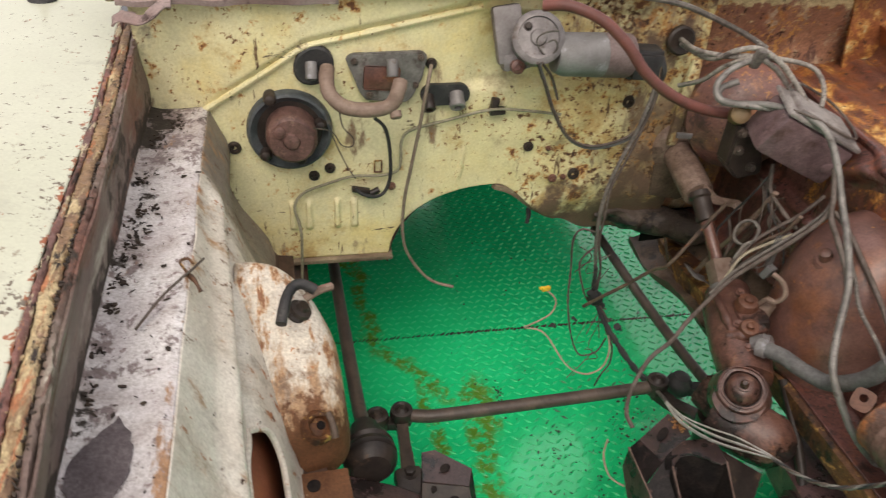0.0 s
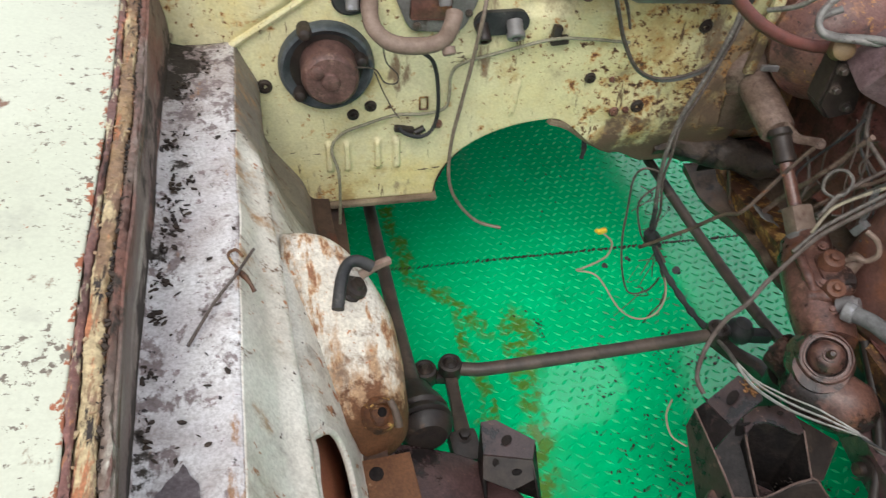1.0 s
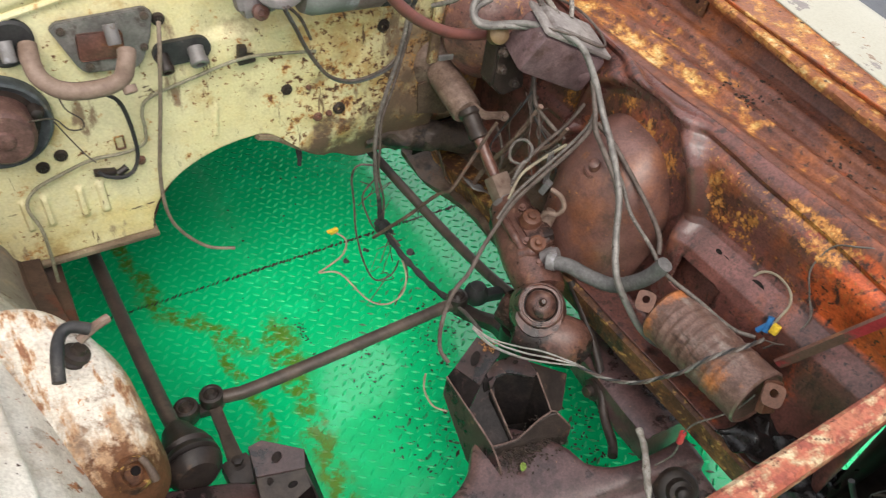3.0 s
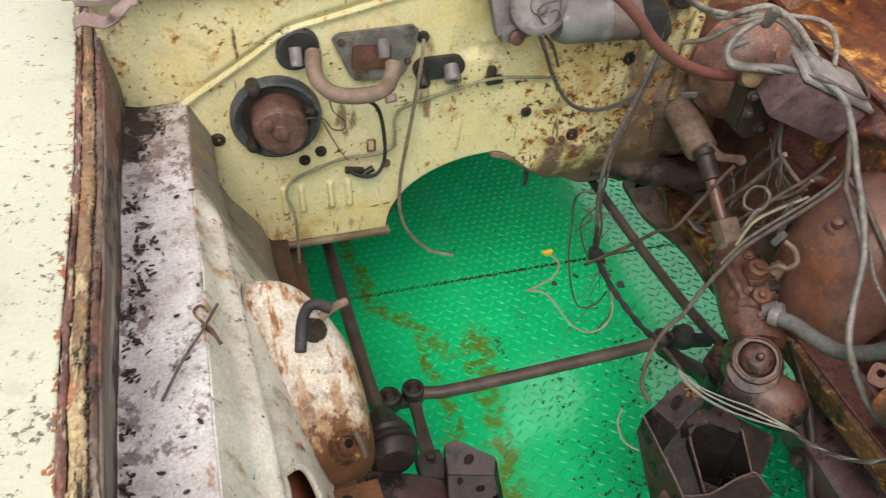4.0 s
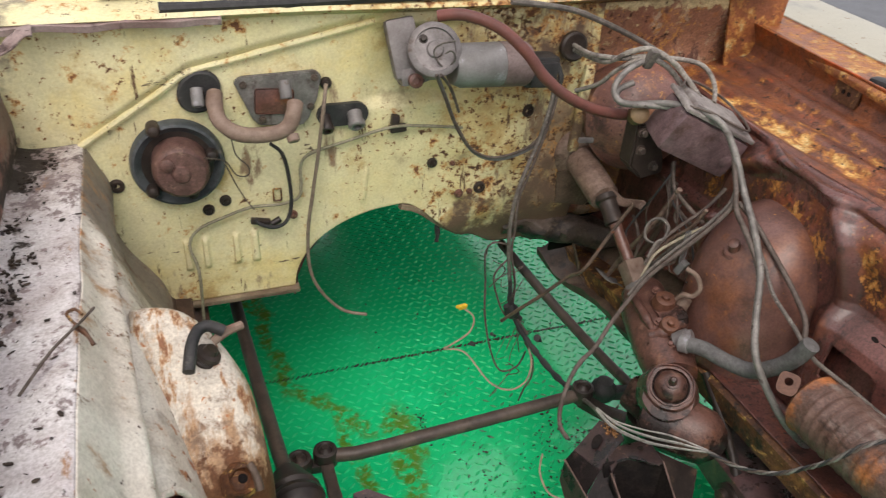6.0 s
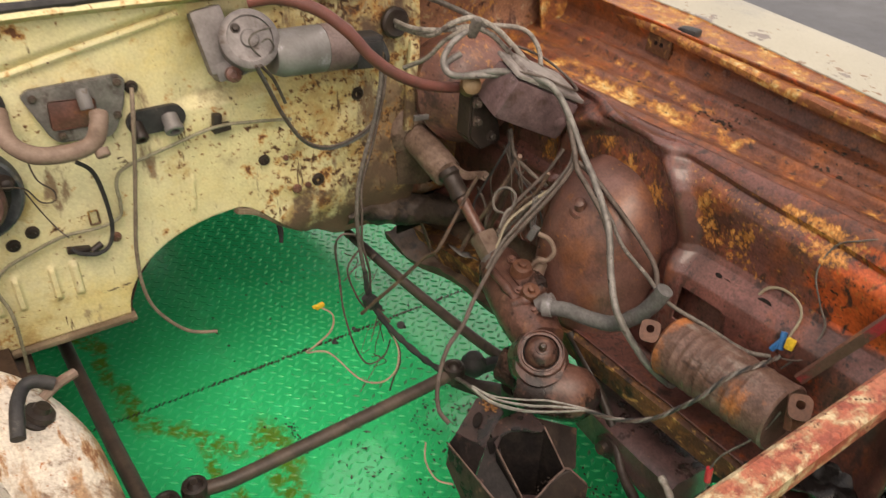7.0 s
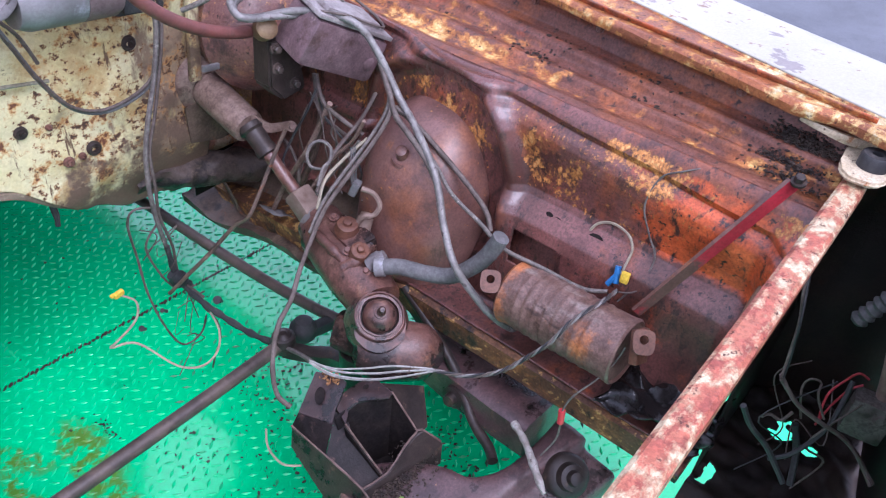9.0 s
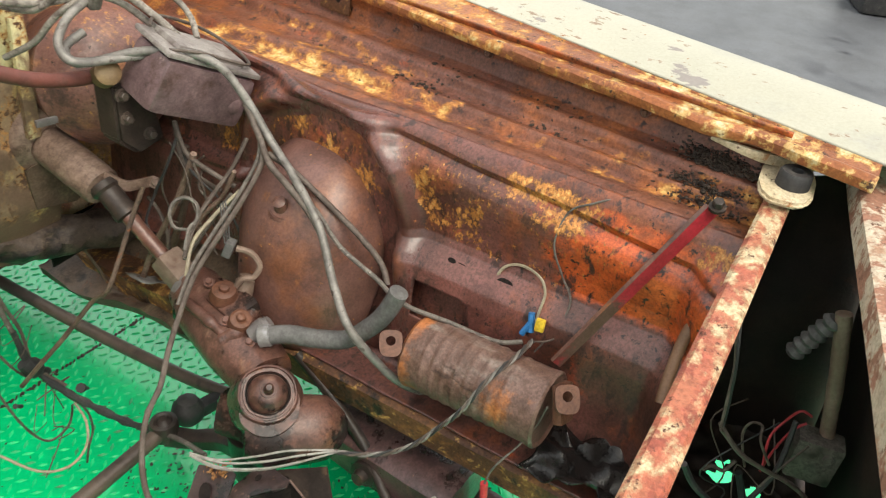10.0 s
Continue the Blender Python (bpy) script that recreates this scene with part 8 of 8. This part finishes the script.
# two black discs, painted shade of the plate's holes
for y in (0.948, 0.962):
    g = bmesh.new()
    add_lathe(g, (1.0240 + 0.12 * (y - 0.955), y, 0.870), (-1, 0.12, 0.15), ((0, 0.0038), (0.0012, 0.0038)), 12)
    part("hole", g, hollow_shade, patch_plate)
g = bmesh.new()
add_box(g, (1.035, 0.905, 0.900), (0.026, 0.035, 0.022), (0, 0, 10), 0.006)
tagged(part("bump_stop", g, black_rubber), "black rubber bump stop on the rusty flange", "bump stop")

# flakes, chips and litter
def flakes(name, label, n, place, size, material, seed, thin=0.0012):
    r = random.Random(seed)
    vs, fs = [], []
    for _ in range(n):
        p = Vector(place(r))
        s = r.uniform(0.35, 1.0) * size
        a0, k = r.uniform(0, 6.28), len(vs)
        m = r.randint(4, 6)
        el = r.uniform(0.12, 0.7)
        for h in (0.0, thin * r.uniform(0.5, 2.0)):
            for j in range(m):
                a = a0 + j * 2 * math.pi / m + r.uniform(-0.3, 0.3)
                q = Vector((math.cos(a) * s, math.sin(a) * s * el, 0))
                q.rotate(Euler((0, 0, a0)))
                vs.append(p + q + Vector((0, 0, h + 0.25 * abs(q.x) * h / thin * r.uniform(0, 0.5))))
        fs.append(tuple(range(k, k + m))[::-1])
        fs.append(tuple(range(k + m, k + 2 * m)))
        for j in range(m):
            fs.append((k + j, k + (j + 1) % m, k + m + (j + 1) % m, k + m + j))
    me = bpy.data.meshes.new(name)
    me.from_pydata([tuple(v) for v in vs], [], fs)
    me.materials.append(material)
    return tagged(new(name, me), label, "debris", kind="stuff")


def on_left_ledge(r):
    u = r.random() ** 1.7
    return (-0.258 + 0.095 * u, r.uniform(0.45, 1.2), 0.7895)


flakes("ledge_flakes", "dark paint flakes and leaf bits on the white ledge", 60, on_left_ledge, 0.0050, leaf_litter, 3, 0.0006)
flakes("ledge_flakes", "dark crumbled dirt along the ledge gutter", 170, lambda r: (lambda c: (c[0] + r.gauss(0, 0.007), c[1] + r.gauss(0, 0.010), 0.7895))(r.choice(((-0.244, 0.745), (-0.240, 0.79), (-0.236, 0.825), (-0.226, 0.845), (-0.243, 0.86), (-0.245, 0.63), (-0.238, 0.895), (-0.225, 0.90), (-0.248, 0.98), (-0.24, 1.10), (-0.222, 1.16), (-0.245, 0.56), (-0.244, 0.69)))), 0.0046, leaf_litter, 11, 0.0014)
flakes("ledge_litter", "black leaf litter heaped in the front corner", 1900, lambda r: (lambda x, y: (x, y, ledge_height(x, y) + 0.001 + abs(r.gauss(0, 0.005))))(0.945 + r.gauss(0, 0.020), 0.345 + r.gauss(0, 0.024)), 0.0034, leaf_litter, 5, 0.0012)
flakes("ledge_litter", "dark litter lying along the rusty ledge", 160, lambda r: (lambda x, y: (x, y, ledge_height(x, y) + 0.0005))(0.955 + 0.05 * (r.random() - 0.5), r.choice((0.56, 0.72, 0.78, 0.95, 1.05)) + r.gauss(0, 0.03)), 0.0036, leaf_litter, 6, 0.0012)
flakes("lip_crust", "black dirt crusted along the rusty wing lip", 300, lambda r: (lambda y: (lip_edge(y) + 0.0212 + r.gauss(0, 0.0018), y, 0.8995 + r.uniform(0, 0.002)))(r.choice((0.34, 0.43, 0.50, 0.56, 0.66, 0.72, 0.80, 0.93, 1.05, 1.12)) + r.gauss(0, 0.022)), 0.0034, leaf_litter, 41, 0.0016)
flakes("lip_flakes", "curled tan paint flakes on the wing lip", 130, lambda r: (lambda y: (lip_edge(y) + r.choice((0.003, 0.008, 0.013, 0.017)) + r.gauss(0, 0.0015), y, 0.9040 + r.uniform(0, 0.0022)))(r.uniform(0.3, 1.18)), 0.0030, surf("paint_flake", (0.40, 0.30, 0.17), (0.26, 0.15, 0.09), 60, 0.6, bump=0.2), 42, 0.0010)
flakes("rust_scale", "rust scale and dirt on the crossmember", 90, lambda r: (0.525 + r.gauss(0, 0.02), 0.600 + r.gauss(0, 0.015), 0.320 + 0.0005), 0.0045, leaf_litter, 7, 0.001)
flakes("rust_scale", "greasy black dirt heaped beside the mount pocket", 900, lambda r: (lambda k: (0.500 + 0.105 * k + r.gauss(0, 0.012), 0.606 + 0.010 * k + r.gauss(0, 0.013), 0.316 + 0.018 * k + abs(r.gauss(0, 0.002))))(r.random()), 0.0034, leaf_litter, 27, 0.0012)
g = bmesh.new()
rows = []
for i in range(7):
    w = 0.0052 * math.sin(math.pi * (i + 0.6) / 7.4) + 0.0006
    rows.append([(0.504 + 0.0022 * i + 0.4 * q * w, 0.576 + 0.0016 * i - 0.9 * q * w, 0.3275 + 0.0016 * abs(q) + 0.001 * math.sin(i)) for q in (-1, -0.5, 0, 0.5, 1)])
add_grid(g, rows)
tagged(thicken(part("leaf", g, surf("leaf_green", (0.14, 0.24, 0.035), (0.20, 0.28, 0.06), 60, 0.5, bump=0.2)), 0.0005), "small curled green leaf on the crossmember", "leaf")
flakes("rust_grit", "rust grit on the engine mount plate", 60, lambda r: (0.552 + r.gauss(0, 0.006), 0.768 + r.gauss(0, 0.009), 0.4065), 0.0030, surf("rust_grit", (0.42, 0.24, 0.10), (0.28, 0.13, 0.05), 60, 0.8, bump=0.2), 8, 0.002)
flakes("floor_litter", "black grit and rust bits on the green plate", 150, lambda r: (r.uniform(0.44, 0.66), r.uniform(0.72, 1.16), 0.0030), 0.0046, leaf_litter, 15, 0.0012)
flakes("floor_litter", "black grit lying round the engine mount", 190, lambda r: (lambda c: (c[0] + r.gauss(0, 0.035), c[1] + r.gauss(0, 0.045), 0.0030))(r.choice(((0.60, 0.86), (0.54, 0.84), (0.66, 1.00), (0.72, 1.12), (0.86, 0.76), (0.84, 0.68), (0.70, 1.10), (0.80, 0.66)))), 0.0052, leaf_litter, 16, 0.0014)
flakes("floor_litter", "scattered dark grit on the far green plate", 90, lambda r: (r.uniform(0.30, 0.90), r.uniform(1.10, 1.95), 0.0030), 0.0042, leaf_litter, 17, 0.0012)
flakes("floor_litter", "small heap of black grit on the green plate", 26, lambda r: (0.402 + r.gauss(0, 0.006), 1.245 + r.gauss(0, 0.022), 0.0030), 0.0050, leaf_litter, 18, 0.0014)
g = bmesh.new()
rows = []
for i in range(29):
    row = []
    for j in range(29):
        p = Vector((0.775 + (i - 14) * 0.0040, 0.350 + (j - 14) * 0.0052, 0.507))
        q = p * 44
        p += Vector((noise.noise(q), noise.noise(q + Vector((7, 0, 0))), 1.5 * noise.noise(q * 0.8 + Vector((0, 9, 0))))) * 0.017
        row.append(p)
    rows.append(row)
add_grid(g, rows)
tagged(thicken(part("crumpled_plastic", g, surf("black_plastic_sheet", (0.008, 0.007, 0.007), (0.018, 0.015, 0.014), 30, 0.26, bump=0.2)), 0.0015), "crumpled torn black plastic beside the canister", "plastic sheet")
g = bmesh.new()
out = []
rr = random.Random(9)
edge = [(-0.206, 0.532), (-0.194, 0.513), (-0.189, 0.496), (-0.187, 0.465), (-0.196, 0.440), (-0.222, 0.432), (-0.240, 0.455), (-0.238, 0.490), (-0.227, 0.503), (-0.218, 0.515)]
for k, (a, b) in enumerate(edge):
    c, d = edge[(k + 1) % len(edge)]
    for q in (0.0, 0.33, 0.66):
        out.append((a + (c - a) * q + rr.uniform(-0.0016, 0.0016), b + (d - b) * q + rr.uniform(-0.002, 0.002), 0.7905))
add_plate(g, out, (0, 0, 1), 0.001)
tagged(part("tar_patch", g, surf("tar_purple_grey", (0.10, 0.08, 0.085), (0.15, 0.125, 0.13), 30, 0.6, bump=0.3)), "dark grey tar patch torn on the white ledge", "patch")

cable("loose_wire", "thin grey wire hanging on the rusted inner wing", "wire", [(0.872, 0.432, 0.802), (0.862, 0.455, 0.790), (0.858, 0.480, 0.770), (0.848, 0.486, 0.728), (0.850, 0.470, 0.690), (0.846, 0.450, 0.660), (0.828, 0.452, 0.632), (0.812, 0.470, 0.590)], 0.0013, wire_grey, 6)

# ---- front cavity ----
# walls, floor and skin have the cavity's shade painted in
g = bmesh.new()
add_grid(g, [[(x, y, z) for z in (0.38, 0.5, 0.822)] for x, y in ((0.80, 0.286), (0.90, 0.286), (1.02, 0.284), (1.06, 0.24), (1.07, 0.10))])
thicken(part("headlamp_bay", g, bay_shaded, body, "rusted headlamp bay wall, blackened for shade"), 0.003)
g = bmesh.new()
rows = [[(0.60 + 0.47 * i / 240, 0.08 + 0.205 * k / 120, 0.40 + 0.01 * noise.noise(Vector((i * 0.065, k * 0.065, 1)))) for k in range(121)] for i in range(241)]
add_grid(g, rows)
HOLES = ((0.958, 0.212, 0.024, 0.013), (0.948, 0.168, 0.012, 0.011), (0.70, 0.20, 0.05, 0.03), (0.800, 0.268, 0.034, 0.008))
cut_faces(g, lambda c: any(math.hypot((c.x - x) / a, (c.y - y) / b) + 0.9 * noise.noise(c * 70) < 0.95 for x, y, a, b in HOLES))
thicken(part("bay_floor", g, bay_shaded, body, "bay floor with rust holes, blackened for shade"), 0.003)
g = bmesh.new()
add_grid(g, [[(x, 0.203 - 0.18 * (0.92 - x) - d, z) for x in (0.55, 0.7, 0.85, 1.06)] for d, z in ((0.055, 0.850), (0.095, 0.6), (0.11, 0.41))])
thicken(part("front_inner_skin", g, bay_shaded, body), 0.003)
g = bmesh.new()
add_lathe(g, (0.872, 0.204, 0.694), (0, -0.36, 0.93), [(0.0055 * k, 0.0115 if k % 2 else 0.0078) for k in range(13)], 18)
tagged(part("coil_boot", g, grey_rubber), "pale ribbed rubber boot in the headlamp bay", "boot")
cable("wiring_pipe", "brown pipe standing in the headlamp bay", "pipe", [(0.872, 0.176, 0.765), (0.868, 0.155, 0.69), (0.866, 0.136, 0.61)], 0.0085, pale_tan, 10)
g = bmesh.new()
add_box(g, (0.858, 0.140, 0.585), (0.03, 0.05, 0.06), (0, 0, 10), 0.005)
add_bolt(g, (0.845, 0.128, 0.60), (-1, -0.2, 0.2), 0.006, 0.004)
tagged(part("junction_box", g, surf("box_grey", (0.10, 0.088, 0.078), (0.15, 0.13, 0.112), 30, 0.6, layers=(((0.045, 0.036, 0.03), 30, 0.54, 0.66, 0.7, U3, 0.0),), bump=0.3, mottle=0.45)), "grey junction box in the headlamp bay", "junction box")
for pts, m, r in (([(0.776, 0.269, 0.800), (0.770, 0.263, 0.780), (0.757, 0.251, 0.740), (0.758, 0.243, 0.690), (0.755, 0.239, 0.660)], black_rubber, 0.0016),
                  ([(0.780, 0.267, 0.800), (0.767, 0.264, 0.775), (0.761, 0.252, 0.735), (0.756, 0.245, 0.690), (0.753, 0.241, 0.660)], wire_dark, 0.0016),
                  ([(0.754, 0.241, 0.660), (0.762, 0.214, 0.630), (0.776, 0.185, 0.610), (0.794, 0.156, 0.590), (0.803, 0.131, 0.570), (0.803, 0.101, 0.540)], wire_dark, 0.0026),
                  ([(0.756, 0.243, 0.662), (0.758, 0.216, 0.634), (0.780, 0.184, 0.606), (0.790, 0.157, 0.594), (0.808, 0.132, 0.566), (0.799, 0.102, 0.540)], wire_dark, 0.0026),
                  ([(0.752, 0.240, 0.658), (0.766, 0.213, 0.626), (0.774, 0.188, 0.612), (0.798, 0.154, 0.588), (0.800, 0.132, 0.572), (0.808, 0.100, 0.538)], wire_dark, 0.0020),
                  ([(0.702, 0.259, 0.640), (0.711, 0.243, 0.610), (0.726, 0.219, 0.580), (0.729, 0.194, 0.550), (0.727, 0.184, 0.540)], black_rubber, 0.0036),
                  ([(0.770, 0.211, 0.520), (0.777, 0.192, 0.540), (0.791, 0.178, 0.570), (0.803, 0.172, 0.600), (0.822, 0.175, 0.650)], black_rubber, 0.0030),
                  ([(0.813, 0.185, 0.580), (0.827, 0.190, 0.610), (0.840, 0.182, 0.630), (0.841, 0.173, 0.650), (0.846, 0.161, 0.645)], wire_red, 0.0015),
                  ([(0.813, 0.185, 0.570), (0.823, 0.181, 0.600), (0.830, 0.173, 0.630), (0.838, 0.163, 0.640)], wire_red, 0.0015),
                  ([(0.799, 0.202, 0.580), (0.799, 0.217, 0.620), (0.800, 0.215, 0.640), (0.810, 0.203, 0.635), (0.803, 0.198, 0.620), (0.807, 0.180, 0.590)], wire_dark, 0.0015),
                  ([(0.767, 0.240, 0.580), (0.778, 0.233, 0.580), (0.784, 0.220, 0.575), (0.791, 0.213, 0.590)], wire_dark, 0.0022),
                  ([(0.807, 0.204, 0.560), (0.806, 0.187, 0.520), (0.789, 0.174, 0.480)], black_rubber, 0.0045)):
    cable("lamp_wire", "loose dusty wiring in the dark headlamp bay", "wire", pts, r, m, 8, group="lamp wires")

rr = random.Random(31)
for k in range(4):
    a = Vector((0.845 + rr.uniform(-0.03, 0.05), 0.175 + rr.uniform(-0.03, 0.05), 0.66 + rr.uniform(-0.06, 0.02)))
    b = Vector((0.790 + rr.uniform(-0.03, 0.05), 0.200 + rr.uniform(-0.04, 0.04), 0.47 + rr.uniform(-0.03, 0.04)))
    s = Vector((rr.uniform(-0.05, 0.05), rr.uniform(-0.03, 0.04), rr.uniform(-0.02, 0.05)))
    cable("lamp_wire", "loose dusty wire in the dark headlamp bay", "wire", [a, a.lerp(b, 0.35) + s, a.lerp(b, 0.7) - s * 0.5, b], rr.uniform(0.0009, 0.0016), rr.choice((wire_dark, wire_dark, black_rubber, wire_red)), 6, group="lamp wires")

# ---- wheels added out of view, to carry the body and shade below it ----
for x, s in ((-0.36, -1), (1.08, 1)):
    w = thing("added_front_wheel", "black tyre added out of sight under the cream wing", "wheel", (x, 0.80, 0.0), "front wheels")
    g = bmesh.new()
    add_lathe(g, (x - 0.08, 0.80, 0.29), (1, 0, 0), ((0.01, 0.17), (0.0, 0.20), (0.0, 0.26), (0.02, 0.285), (0.08, 0.29), (0.14, 0.285), (0.16, 0.26), (0.16, 0.20), (0.15, 0.17)), 40)
    part("tyre", g, black_rubber, w)
    g = bmesh.new()
    add_lathe(g, (x - 0.05, 0.80, 0.29), (1, 0, 0), ((0.0, 0.175), (0.02, 0.12), (0.05, 0.10), (0.06, 0.03)), 30)
    part("rim", g, part_rust, w)

# ---- the raised lugs of the plate nearest to the camera, one by one ----
me = bpy.data.meshes.new("lug")
me.from_pydata([(u, v, z * 0.0025) for u, v, z in LUG], [], LUG_FACES)
me.materials.append(lug_single)
for x, y, a, h in near_lugs:
    piece = new("lug", me)
    piece.parent = floor_root
    piece.matrix_basis = Matrix.LocRotScale((x, y, 0.0002), Euler((0, 0, a)), (1, 1, h / 0.0025))
